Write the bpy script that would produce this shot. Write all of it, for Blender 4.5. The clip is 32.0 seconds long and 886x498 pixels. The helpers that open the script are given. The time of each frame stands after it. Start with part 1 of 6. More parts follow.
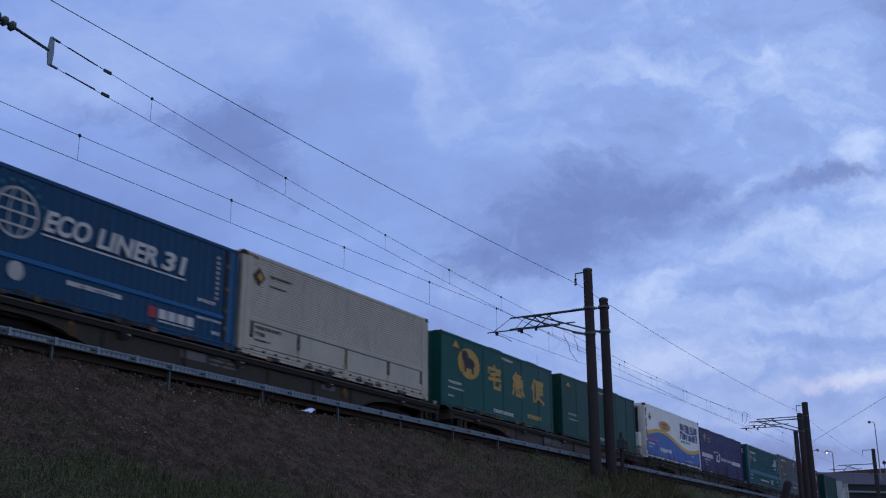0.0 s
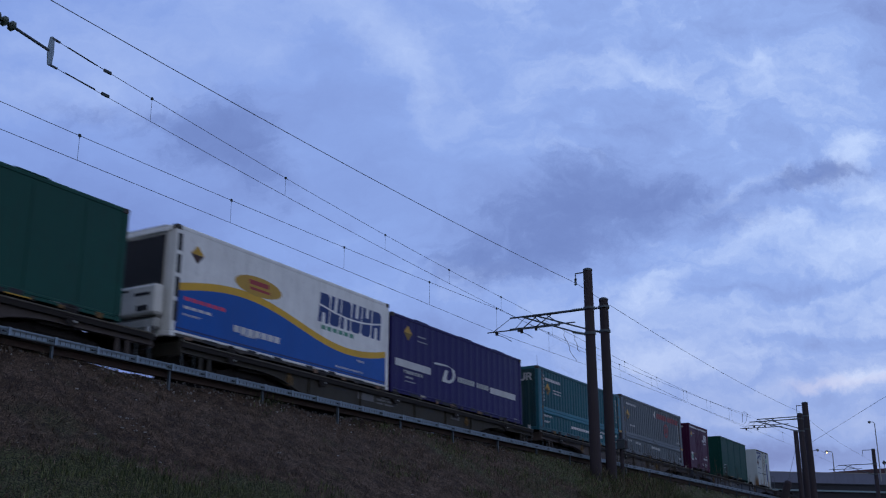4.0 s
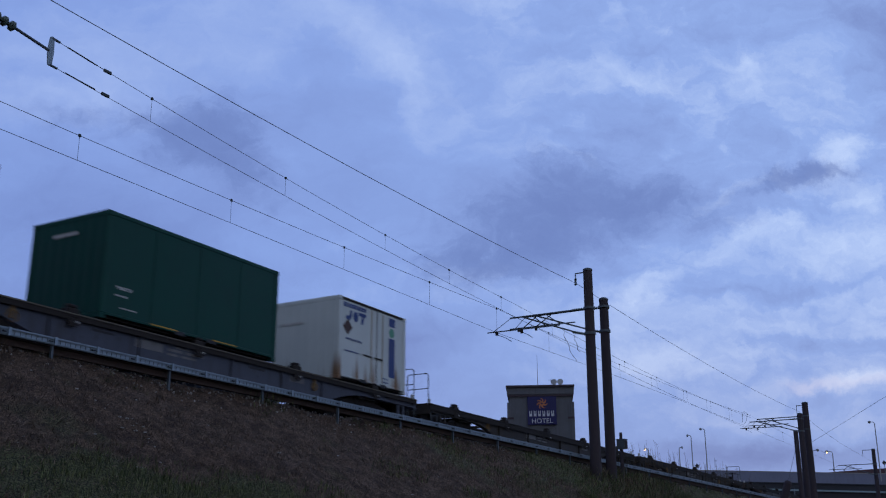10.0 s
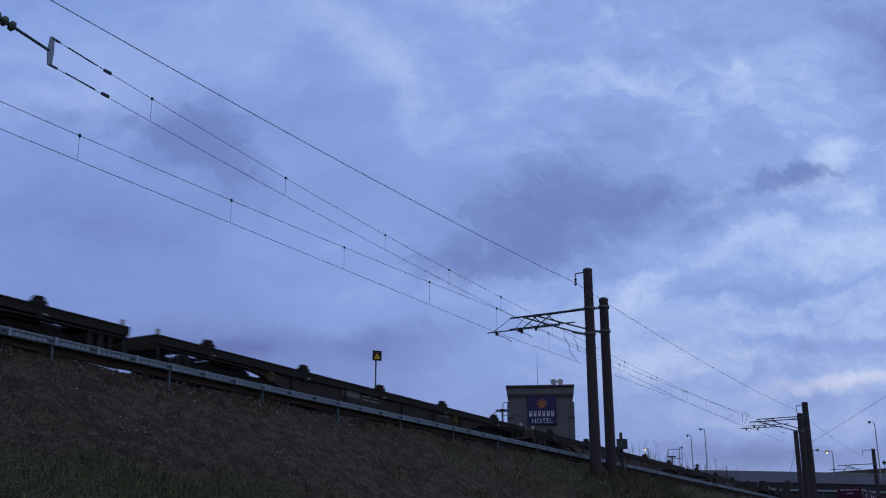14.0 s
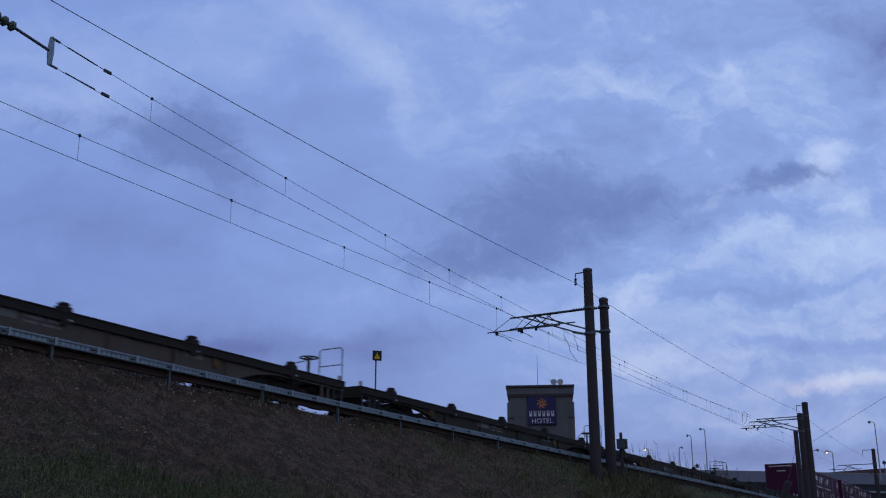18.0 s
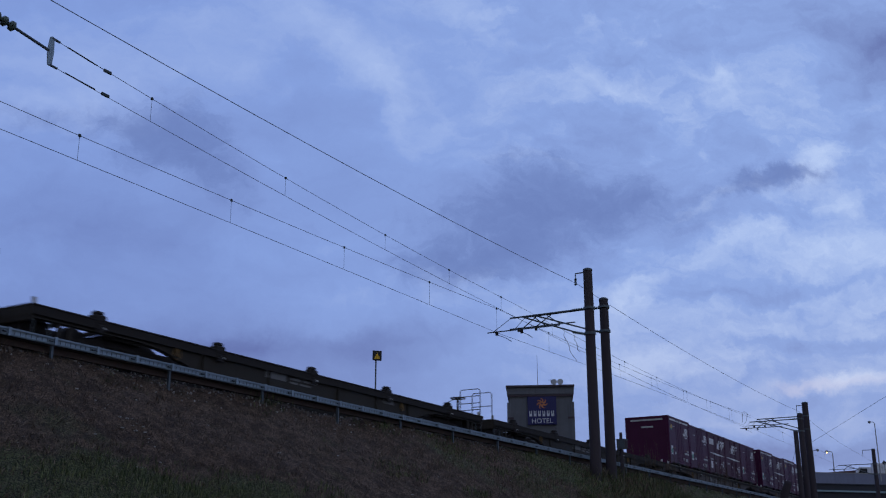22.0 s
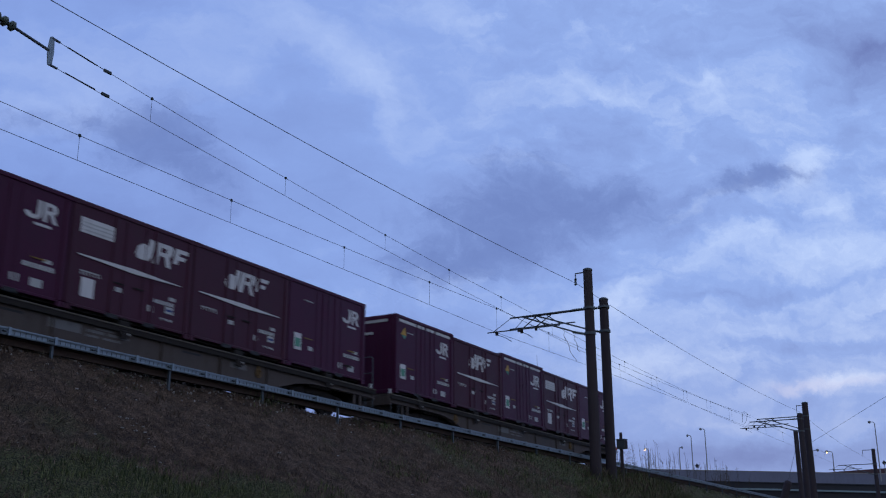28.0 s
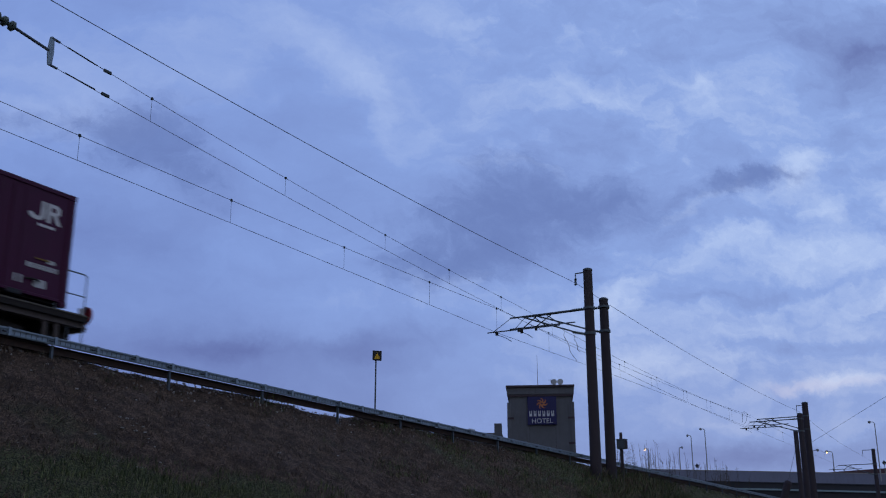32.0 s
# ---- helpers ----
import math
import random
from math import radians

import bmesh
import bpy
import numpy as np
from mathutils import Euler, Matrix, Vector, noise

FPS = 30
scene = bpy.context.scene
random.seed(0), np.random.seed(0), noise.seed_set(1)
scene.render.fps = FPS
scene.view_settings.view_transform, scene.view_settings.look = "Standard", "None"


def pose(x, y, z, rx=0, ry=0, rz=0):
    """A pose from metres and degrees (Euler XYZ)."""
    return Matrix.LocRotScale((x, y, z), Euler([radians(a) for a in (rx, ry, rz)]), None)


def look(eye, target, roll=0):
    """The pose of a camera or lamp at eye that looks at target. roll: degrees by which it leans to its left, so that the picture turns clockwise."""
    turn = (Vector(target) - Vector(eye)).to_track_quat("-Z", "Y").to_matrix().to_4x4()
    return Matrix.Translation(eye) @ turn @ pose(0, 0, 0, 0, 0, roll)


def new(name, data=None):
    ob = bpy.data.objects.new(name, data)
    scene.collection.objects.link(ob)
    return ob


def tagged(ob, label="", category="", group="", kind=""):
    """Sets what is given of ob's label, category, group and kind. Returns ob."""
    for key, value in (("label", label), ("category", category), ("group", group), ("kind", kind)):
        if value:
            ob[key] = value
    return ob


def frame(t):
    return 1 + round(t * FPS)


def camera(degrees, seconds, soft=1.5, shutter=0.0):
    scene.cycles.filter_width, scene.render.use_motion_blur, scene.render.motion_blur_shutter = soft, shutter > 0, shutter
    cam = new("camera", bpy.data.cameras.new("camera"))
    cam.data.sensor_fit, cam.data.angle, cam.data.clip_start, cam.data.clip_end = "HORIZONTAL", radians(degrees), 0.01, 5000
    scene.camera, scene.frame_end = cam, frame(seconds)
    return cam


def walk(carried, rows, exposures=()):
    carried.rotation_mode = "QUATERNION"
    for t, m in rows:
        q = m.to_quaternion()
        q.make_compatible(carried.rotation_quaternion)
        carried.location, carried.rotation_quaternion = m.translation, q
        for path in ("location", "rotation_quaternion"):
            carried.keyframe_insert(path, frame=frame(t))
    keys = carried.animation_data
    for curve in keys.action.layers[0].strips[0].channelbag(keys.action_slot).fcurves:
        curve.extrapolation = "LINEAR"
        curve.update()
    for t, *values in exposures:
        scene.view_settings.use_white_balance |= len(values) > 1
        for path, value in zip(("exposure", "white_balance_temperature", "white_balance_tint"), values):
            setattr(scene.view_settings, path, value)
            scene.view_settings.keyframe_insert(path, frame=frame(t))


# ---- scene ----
# the camera stands still on the ground beside the embankment
EYE = Vector((0, 0, 1.6))
AHEAD = Vector((0.83251, 0.47262, 0.28906))
cam = camera(46.03, 32.0, soft=1.15, shutter=0.5)
STAND = look(EYE, EYE + AHEAD, -0.09)
walk(cam, [(0, STAND), (32, STAND)], exposures=[(0, 0.14), (7, 0.14), (10.5, 0.09), (13, 0.03), (18, 0.0), (24, 0.0), (26.5, 0.12), (30.3, 0.14), (32, -0.02)])

# ---- world: dusk sky behind the cloud cover ----
world = bpy.data.worlds.new("dusk")
scene.world = world
world.use_nodes = True
wn = world.node_tree
sky = wn.nodes.new("ShaderNodeTexSky")
sky.sky_type, sky.sun_disc, sky.sun_elevation, sky.sun_rotation = "NISHITA", False, radians(2), radians(150)
wn.links.new(sky.outputs[0], wn.nodes["Background"].inputs[0])
wn.nodes["Background"].inputs[1].default_value = 0.1


# ---- node helpers ----
class Net:
    """Short-hand for building a node tree."""

    def __init__(self, name):
        self.mat = bpy.data.materials.new(name)
        self.mat.use_nodes = True
        self.t = self.mat.node_tree
        self.t.nodes.clear()
        self.out = self.t.nodes.new("ShaderNodeOutputMaterial")

    def put(self, socket, value):
        if value is None:
            return
        if isinstance(value, bpy.types.NodeSocket):
            self.t.links.new(value, socket)
        elif hasattr(socket.default_value, "__len__") and not hasattr(value, "__len__"):
            socket.default_value = [value] * len(socket.default_value)
        elif hasattr(value, "__len__") and len(value) == 3 and len(socket.default_value) == 4:
            socket.default_value = (*value, 1)
        else:
            socket.default_value = value

    def math(self, op, a, b=None, c=None, clamp=False):
        n = self.t.nodes.new("ShaderNodeMath")
        n.operation, n.use_clamp = op, clamp
        for s, v in zip(n.inputs, (a, b, c)):
            self.put(s, v)
        return n.outputs[0]

    def vec(self, op, a, b=None, scale=None):
        n = self.t.nodes.new("ShaderNodeVectorMath")
        n.operation = op
        self.put(n.inputs[0], a)
        if b is not None:
            self.put(n.inputs[1], b)
        if scale is not None:
            self.put(n.inputs["Scale"], scale)
        return n.outputs["Value"] if op in ("DOT_PRODUCT", "LENGTH", "DISTANCE") else n.outputs[0]

    def xyz(self, x, y, z):
        n = self.t.nodes.new("ShaderNodeCombineXYZ")
        for s, v in zip(n.inputs, (x, y, z)):
            self.put(s, v)
        return n.outputs[0]

    def noise(self, vector, scale, detail=4, rough=0.55, distort=0.0):
        n = self.t.nodes.new("ShaderNodeTexNoise")
        self.put(n.inputs["Vector"], vector)
        self.put(n.inputs["Scale"], scale)
        self.put(n.inputs["Detail"], detail)
        self.put(n.inputs["Roughness"], rough)
        self.put(n.inputs["Distortion"], distort)
        return n.outputs[0]

    def mix(self, fac, a, b, blend="MIX"):
        n = self.t.nodes.new("ShaderNodeMix")
        n.data_type, n.blend_type = "RGBA", blend
        self.put(n.inputs[0], fac)
        self.put(n.inputs[6], a)
        self.put(n.inputs[7], b)
        return n.outputs[2]

    def ramp(self, value, lo, hi, a=0.0, b=1.0):
        n = self.t.nodes.new("ShaderNodeMapRange")
        n.interpolation_type = "SMOOTHSTEP"
        for s, v in zip(n.inputs, (value, lo, hi, a, b)):
            self.put(s, v)
        return n.outputs[0]

    def coords(self, kind="Object"):
        return self.t.nodes.new("ShaderNodeTexCoord").outputs[kind]

    def rnd(self):
        return self.t.nodes.new("ShaderNodeObjectInfo").outputs["Random"]

    def island(self):
        return self.t.nodes.new("ShaderNodeNewGeometry").outputs["Random Per Island"]

    def bsdf(self, color, rough=0.6, metal=0.0, bump=None, bump_size=0.01, spec=0.5):
        n = self.t.nodes.new("ShaderNodeBsdfPrincipled")
        self.put(n.inputs["Base Color"], color)
        self.put(n.inputs["Roughness"], rough)
        self.put(n.inputs["Metallic"], metal)
        self.put(n.inputs["Specular IOR Level"], spec)
        if bump is not None:
            b = self.t.nodes.new("ShaderNodeBump")
            self.put(b.inputs["Height"], bump)
            b.inputs["Distance"].default_value = bump_size
            self.t.links.new(b.outputs[0], n.inputs["Normal"])
        self.t.links.new(n.outputs[0], self.out.inputs[0])
        return self.mat

    def glow(self, color, strength):
        n = self.t.nodes.new("ShaderNodeEmission")
        self.put(n.inputs[0], color)
        self.put(n.inputs[1], strength)
        self.t.links.new(n.outputs[0], self.out.inputs[0])
        return self.mat


def surface(name, color, rough=0.6, metal=0.0, vary=0.25, grain=30.0, stain=1.2, dirt=(0.05, 0.045, 0.04), wear=0.25, bump=0.004, spec=0.25):
    """A painted, rusty or mineral surface: fine grain, broad fading and dirty streaks that run down."""
    n = Net(name)
    co = n.coords()
    fine = n.noise(co, grain, 5, 0.65)
    broad = n.noise(co, stain, 4, 0.6)
    streak = n.noise(n.vec("MULTIPLY", co, (3.0, 3.0, 0.35)), stain * 2.2, 5, 0.65)
    tone = n.math("ADD", n.math("MULTIPLY", n.math("SUBTRACT", fine, 0.5), vary * 0.8), n.math("MULTIPLY", n.math("SUBTRACT", broad, 0.5), vary * 1.6))
    tone = n.math("ADD", n.math("ADD", tone, 1.0), n.math("MULTIPLY", n.math("SUBTRACT", n.rnd(), 0.5), vary * 0.3))
    base = n.vec("SCALE", color, scale=tone)
    worn = n.math("MULTIPLY", n.ramp(streak, 0.48, 0.74), wear)
    spots = n.noise(n.vec("MULTIPLY", co, (1.0, 1.0, 0.6)), 6.5, 6, 0.72)
    worn = n.math("MAXIMUM", worn, n.math("MULTIPLY", n.ramp(spots, 0.57, 0.68), wear * 1.3))
    return n.bsdf(n.mix(worn, base, dirt), n.math("ADD", rough, n.math("MULTIPLY", n.math("SUBTRACT", broad, 0.5), 0.25)), metal, fine, bump, spec)


# ---- the clouds: a high pale cover and a lower, faster layer of dark scraps ----
FORWARD = AHEAD.normalized()
ASIDE = FORWARD.cross(Vector((0, 0, 1))).normalized()
ABOVE = ASIDE.cross(FORWARD)
SKY_STRENGTH = 1.0
CLOUD_DARK, CLOUD_MID, CLOUD_BRIGHT = (0.112, 0.152, 0.39), (0.245, 0.372, 0.75), (0.66, 0.80, 1.04)
LOW_CLOUD = (0.138, 0.205, 0.475)
AFTERGLOW, NIGHT_SIDE = (0.395, 0.445, 0.585), (0.10, 0.125, 0.21)
GLOW_FROM = Vector((-0.30, -0.93, 0.2)).normalized()


def spot(px, py, rx, ry, turn, amount):
    return ((px - 784) / 1846, (441 - py) / 1846, rx / 1846, ry / 1846, turn, amount)


# broad forms of the high cover: place, half sizes, turn, paler or darker
HIGH_BANKS = [
    spot(360, 650, 420, 95, -4, -0.26), spot(800, 600, 150, 40, 8, -0.14), spot(170, 390, 260, 110, 0, -0.20), spot(1440, 712, 120, 18, 2, -0.14), spot(1390, 800, 260, 36, 0, -0.26), spot(430, 598, 100, 24, 4, -0.18), spot(700, 590, 90, 30, 6, -0.16), spot(560, 615, 140, 22, 0, -0.08),
    spot(1250, 210, 170, 45, 0, -0.05), spot(1420, 500, 190, 14, 8, -0.16), spot(1480, 600, 160, 18, -3, -0.16), spot(1680, 40, 120, 80, 0, -0.30),
    spot(980, 390, 240, 90, 10, -0.08), spot(470, 270, 200, 120, 0, -0.10), spot(1100, 610, 90, 40, 0, 0.07),
]
PALE_BANKS = [
    spot(690, 60, 140, 42, -30, 0.17), spot(1378, 100, 30, 42, 0, 0.16), spot(1490, 425, 80, 40, 15, 0.16), spot(1340, 420, 60, 22, 20, 0.16), spot(1420, 390, 40, 22, 10, 0.12),
    spot(1185, 520, 60, 34, 30, 0.18), spot(1560, 672, 100, 12, 4, 0.16), spot(1370, 715, 150, 40, 10, 0.13), spot(1300, 640, 80, 20, 10, 0.08), spot(1530, 262, 60, 30, 25, 0.26), spot(1545, 345, 40, 26, 20, 0.22),
    spot(1130, 125, 110, 24, -8, 0.08), spot(1370, 560, 260, 60, 0, 0.08), spot(210, 60, 220, 90, 0, 0.10), spot(755, 175, 36, 60, 20, 0.10),
    spot(1310, 345, 60, 14, 25, 0.16), spot(1180, 640, 70, 30, 0, 0.15), spot(540, 250, 40, 30, -30, 0.08),
]
# the dark scraps of the low layer
LOW_BANKS = [
    spot(940, 385, 190, 80, 12, 0.42), spot(1065, 320, 120, 74, 14, 0.42), spot(1160, 385, 150, 60, 4, 0.36), spot(960, 455, 170, 50, 0, 0.34), spot(1230, 350, 90, 34, 8, 0.30),
    spot(1510, 310, 80, 20, 14, 0.60), spot(1410, 338, 90, 24, 4, 0.42), spot(405, 235, 120, 70, 10, 0.78), spot(480, 310, 110, 50, -20, 0.46), spot(180, 215, 130, 40, 0, 0.34), spot(880, 485, 120, 40, 0, 0.30), spot(1300, 395, 80, 18, 10, 0.30),
]


def sight(n):
    """Directions from the eye, and their slopes to the side and upward in the first view."""
    d = n.vec("NORMALIZE", n.vec("SUBTRACT", n.coords("Object"), tuple(EYE)))
    depth = n.vec("DOT_PRODUCT", d, tuple(FORWARD))
    safe = n.math("MAXIMUM", depth, 0.15)
    u = n.math("DIVIDE", n.vec("DOT_PRODUCT", d, tuple(ASIDE)), safe)
    v = n.math("DIVIDE", n.vec("DOT_PRODUCT", d, tuple(ABOVE)), safe)
    return d, depth, u, v, n.xyz(u, v, 0.0)


def warped(n, flat, scale, across, upward):
    w1 = n.noise(flat, scale, 9, 0.66)
    w2 = n.noise(n.vec("ADD", flat, (7.3, 2.1, 0)), scale, 9, 0.66)
    return n.vec("ADD", flat, n.xyz(n.math("MULTIPLY", n.math("SUBTRACT", w1, 0.5), across), n.math("MULTIPLY", n.math("SUBTRACT", w2, 0.5), upward), 0.0))


def bank(n, at, x, y, rx, ry, turn, amount):
    c, s = math.cos(radians(turn)), math.sin(radians(turn))
    q = n.vec("SUBTRACT", at, (x, y, 0))
    a = n.math("DIVIDE", n.vec("DOT_PRODUCT", q, (c, s, 0)), rx)
    b = n.math("DIVIDE", n.vec("DOT_PRODUCT", q, (-s, c, 0)), ry)
    r2 = n.math("ADD", n.math("MULTIPLY", a, a), n.math("MULTIPLY", b, b))
    return n.math("MULTIPLY", n.math("POWER", 2.718, n.math("MULTIPLY", r2, -1.0)), amount)


def canopy(name, label, mat, profile, seg=64):
    """A round sheet: flat overhead, bent down towards the horizon."""
    vs, fs = [], []
    for r, z in profile:
        vs += [(r * math.cos(math.tau * j / seg), r * math.sin(math.tau * j / seg), z) for j in range(seg)]
    for i in range(len(profile) - 1):
        for j in range(seg):
            k = (j + 1) % seg
            fs.append((i * seg + j, i * seg + k, (i + 1) * seg + k, (i + 1) * seg + j))
    fs.append(tuple(range(seg)))
    me = bpy.data.meshes.new(name)
    me.from_pydata(vs, [], fs)
    me.materials.append(mat)
    return tagged(new(name, me), label, "sky", kind="structure")


def high_cover():
    n = Net("cloud_cover")
    d, depth, u, v, flat = sight(n)
    # wind-drawn billows: large soft ones, torn edges, thin streaks
    warp = warped(n, flat, 7.0, 0.14, 0.085)
    wide = n.noise(n.vec("MULTIPLY", warp, (1.0, 1.7, 1.0)), 3.2, 6, 0.55)
    torn = n.noise(n.vec("MULTIPLY", n.vec("ADD", warp, (3.1, 1.7, 0)), (1.0, 2.0, 1.0)), 9.0, 8, 0.6, 0.3)
    shred = n.noise(n.vec("MULTIPLY", n.vec("ADD", warp, (5.7, 4.3, 0)), (1.0, 1.8, 1.0)), 26.0, 7, 0.62, 0.4)
    soft = n.ramp(v, -0.2, -0.06, 0.55, 1.0)
    total = n.math("ADD", n.math("MULTIPLY", n.math("SUBTRACT", wide, 0.5), 0.40), n.math("MULTIPLY", n.math("SUBTRACT", torn, 0.5), n.math("MULTIPLY", soft, n.ramp(u, -0.1, 0.3, 0.24, 0.52))))
    total = n.math("ADD", total, n.math("MULTIPLY", n.math("SUBTRACT", shred, 0.5), n.math("MULTIPLY", soft, n.ramp(u, -0.1, 0.25, 0.09, 0.34))))
    for row in HIGH_BANKS + PALE_BANKS:
        total = n.math("ADD", total, bank(n, warp, *row))
    # inside the view the banks hold; away from it only the billows
    height = n.t.nodes.new("ShaderNodeSeparateXYZ")
    n.put(height.inputs[0], d)
    lift = height.outputs[2]
    shade = n.math("ADD", 0.5, n.math("MULTIPLY", total, n.ramp(depth, 0.2, 0.55, 0.35, 1.0)), clamp=True)
    ramp = n.t.nodes.new("ShaderNodeValToRGB")
    stops = ramp.color_ramp.elements
    stops[0].position, stops[0].color = 0.0, (*CLOUD_DARK, 1)
    stops[1].position, stops[1].color = 1.0, (*CLOUD_BRIGHT, 1)
    mid = stops.new(0.5)
    mid.color = (*CLOUD_MID, 1)
    n.put(ramp.inputs[0], shade)
    tint = n.mix(n.ramp(lift, 0.02, 0.3), (1.01, 0.93, 0.875), (0.985, 1.01, 1.0))
    color = n.mix(1.0, ramp.outputs[0], tint, "MULTIPLY")
    # a warmer, lighter east side and a duller west
    color = n.mix(1.0, color, n.mix(n.ramp(u, -0.45, 0.5), (0.93, 0.90, 0.95), (1.14, 1.07, 1.025)), "MULTIPLY")
    # the last warm gap in the cloud, low in the east
    color = n.mix(n.math("ADD", bank(n, warp, *spot(1530, 680, 110, 11, 4, 0.34)), bank(n, warp, *spot(1450, 686, 50, 8, 4, 0.2)), clamp=True), color, (0.62, 0.61, 0.78))
    # behind the camera the cloud is plain: paler towards the afterglow, dull on the night side
    glow = n.mix(n.ramp(n.vec("DOT_PRODUCT", d, tuple(GLOW_FROM)), -0.55, 0.75), NIGHT_SIDE, AFTERGLOW)
    color = n.mix(n.ramp(depth, -0.2, 0.5, 1.0, 0.0), color, glow)
    profile = [(60, 250), (150, 250), (300, 250), (500, 250), (800, 250), (1200, 250), (1700, 246), (2200, 226), (2700, 180), (3100, 110), (3400, 30), (3550, -60)]
    return canopy("sky_backdrop", "overcast blue-grey dusk sky of high torn cloud", n.glow(color, SKY_STRENGTH), profile)


def low_scraps():
    n = Net("low_cloud")
    d, depth, u, v, flat = sight(n)
    warp = warped(n, flat, 9.0, 0.11, 0.075)
    torn = n.noise(n.vec("MULTIPLY", n.vec("ADD", warp, (1.3, 6.7, 0)), (1.0, 1.7, 1.0)), 15.0, 9, 0.68, 0.5)
    total = n.math("MULTIPLY", n.math("SUBTRACT", torn, 0.5), 1.25)
    for row in LOW_BANKS:
        total = n.math("ADD", total, bank(n, warp, *row))
    cover = n.math("MULTIPLY", n.ramp(total, -0.02, 0.85, 0.0, 0.82), n.ramp(depth, 0.6, 0.8))
    glow = n.t.nodes.new("ShaderNodeEmission")
    n.put(glow.inputs[0], n.mix(n.ramp(total, 0.1, 0.6), (0.22, 0.31, 0.64), LOW_CLOUD))
    n.put(glow.inputs[1], SKY_STRENGTH)
    clear = n.t.nodes.new("ShaderNodeBsdfTransparent")
    both = n.t.nodes.new("ShaderNodeMixShader")
    n.put(both.inputs[0], cover)
    n.t.links.new(clear.outputs[0], both.inputs[1])
    n.t.links.new(glow.outputs[0], both.inputs[2])
    n.t.links.new(both.outputs[0], n.out.inputs[0])
    return canopy("low_cloud_layer", "dark torn scraps of low cloud drifting under the cover", n.mat, [(60, 150), (300, 150), (700, 150), (1100, 150), (1400, 150)])


SKY = high_cover()
SCRAPS = low_scraps()

# ---- mesh helpers ----
class Form:
    """Collects corners and faces of one mesh."""

    def __init__(self):
        self.v, self.f = [], []

    def add(self, vs, fs):
        k = len(self.v)
        self.v += [tuple(p) for p in vs]
        self.f += [tuple(k + i for i in q) for q in fs]
        return self

    def box(self, x0, x1, y0, y1, z0, z1):
        vs = [(x, y, z) for z in (z0, z1) for y in (y0, y1) for x in (x0, x1)]
        return self.add(vs, [(0, 2, 3, 1), (4, 5, 7, 6), (0, 1, 5, 4), (2, 6, 7, 3), (0, 4, 6, 2), (1, 3, 7, 5)])

    def soft(self, x0, x1, y0, y1, z0, z1, c=0.01):
        """A box with chamfered edges."""
        vs, idx = [], {}
        X, Y, Z = (x0, x1), (y0, y1), (z0, z1)
        s = (1, -1)
        for i in (0, 1):
            for j in (0, 1):
                for k in (0, 1):
                    for a in range(3):
                        p = [X[i] + c * s[i], Y[j] + c * s[j], Z[k] + c * s[k]]
                        p[a] = (X[i], Y[j], Z[k])[a]
                        idx[i, j, k, a] = len(vs)
                        vs.append(p)
        g = idx
        fs = []
        for e in (0, 1):
            def turn(q):
                return q if e else tuple(reversed(q))
            fs.append(turn((g[e, 0, 0, 0], g[e, 1, 0, 0], g[e, 1, 1, 0], g[e, 0, 1, 0])))
            fs.append(turn((g[0, e, 0, 1], g[0, e, 1, 1], g[1, e, 1, 1], g[1, e, 0, 1])))
            fs.append(turn((g[0, 0, e, 2], g[1, 0, e, 2], g[1, 1, e, 2], g[0, 1, e, 2])))
        for i in (0, 1):
            for j in (0, 1):
                fs.append((g[i, j, 0, 0], g[i, j, 1, 0], g[i, j, 1, 1], g[i, j, 0, 1]))
                fs.append((g[i, 0, j, 0], g[i, 1, j, 0], g[i, 1, j, 2], g[i, 0, j, 2]))
                fs.append((g[0, i, j, 1], g[1, i, j, 1], g[1, i, j, 2], g[0, i, j, 2]))
                for k in (0, 1):
                    fs.append((g[i, j, k, 0], g[i, j, k, 1], g[i, j, k, 2]))
        return self.add(vs, fs)

    def tube(self, a, b, r, r2=None, n=8, caps=True):
        a, b = Vector(a), Vector(b)
        r2 = r if r2 is None else r2
        w = (b - a).normalized()
        u = w.cross(Vector((0, 0, 1)) if abs(w.z) < 0.9 else Vector((1, 0, 0))).normalized()
        q = w.cross(u)
        vs = []
        for p, rad in ((a, r), (b, r2)):
            for i in range(n):
                t = math.tau * i / n
                vs.append(p + (u * math.cos(t) + q * math.sin(t)) * rad)
        fs = [(i, n + i, n + (i + 1) % n, (i + 1) % n) for i in range(n)]
        if caps:
            fs += [tuple(range(n)), tuple(range(2 * n - 1, n - 1, -1))]
        return self.add(vs, fs)

    def path(self, pts, r, n=6):
        """One bent round rod through the points."""
        pts = [Vector(p) for p in pts]
        vs, m = [], len(pts)
        for i, p in enumerate(pts):
            w = (pts[min(i + 1, m - 1)] - pts[max(i - 1, 0)]).normalized()
            u = w.cross(Vector((0, 0, 1)) if abs(w.z) < 0.9 else Vector((1, 0.2, 0))).normalized()
            if i and u.dot(last) < 0:
                u = -u
            if i and abs(u.dot(last)) < 0.5:
                u = (last - w * last.dot(w)).normalized()
            last = u
            q = w.cross(u)
            vs += [p + (u * math.cos(math.tau * k / n) + q * math.sin(math.tau * k / n)) * r for k in range(n)]
        fs = [(j * n + i, (j + 1) * n + i, (j + 1) * n + (i + 1) % n, j * n + (i + 1) % n) for j in range(m - 1) for i in range(n)]
        fs += [tuple(range(n)), tuple(range(m * n - 1, (m - 1) * n - 1, -1))]
        return self.add(vs, fs)

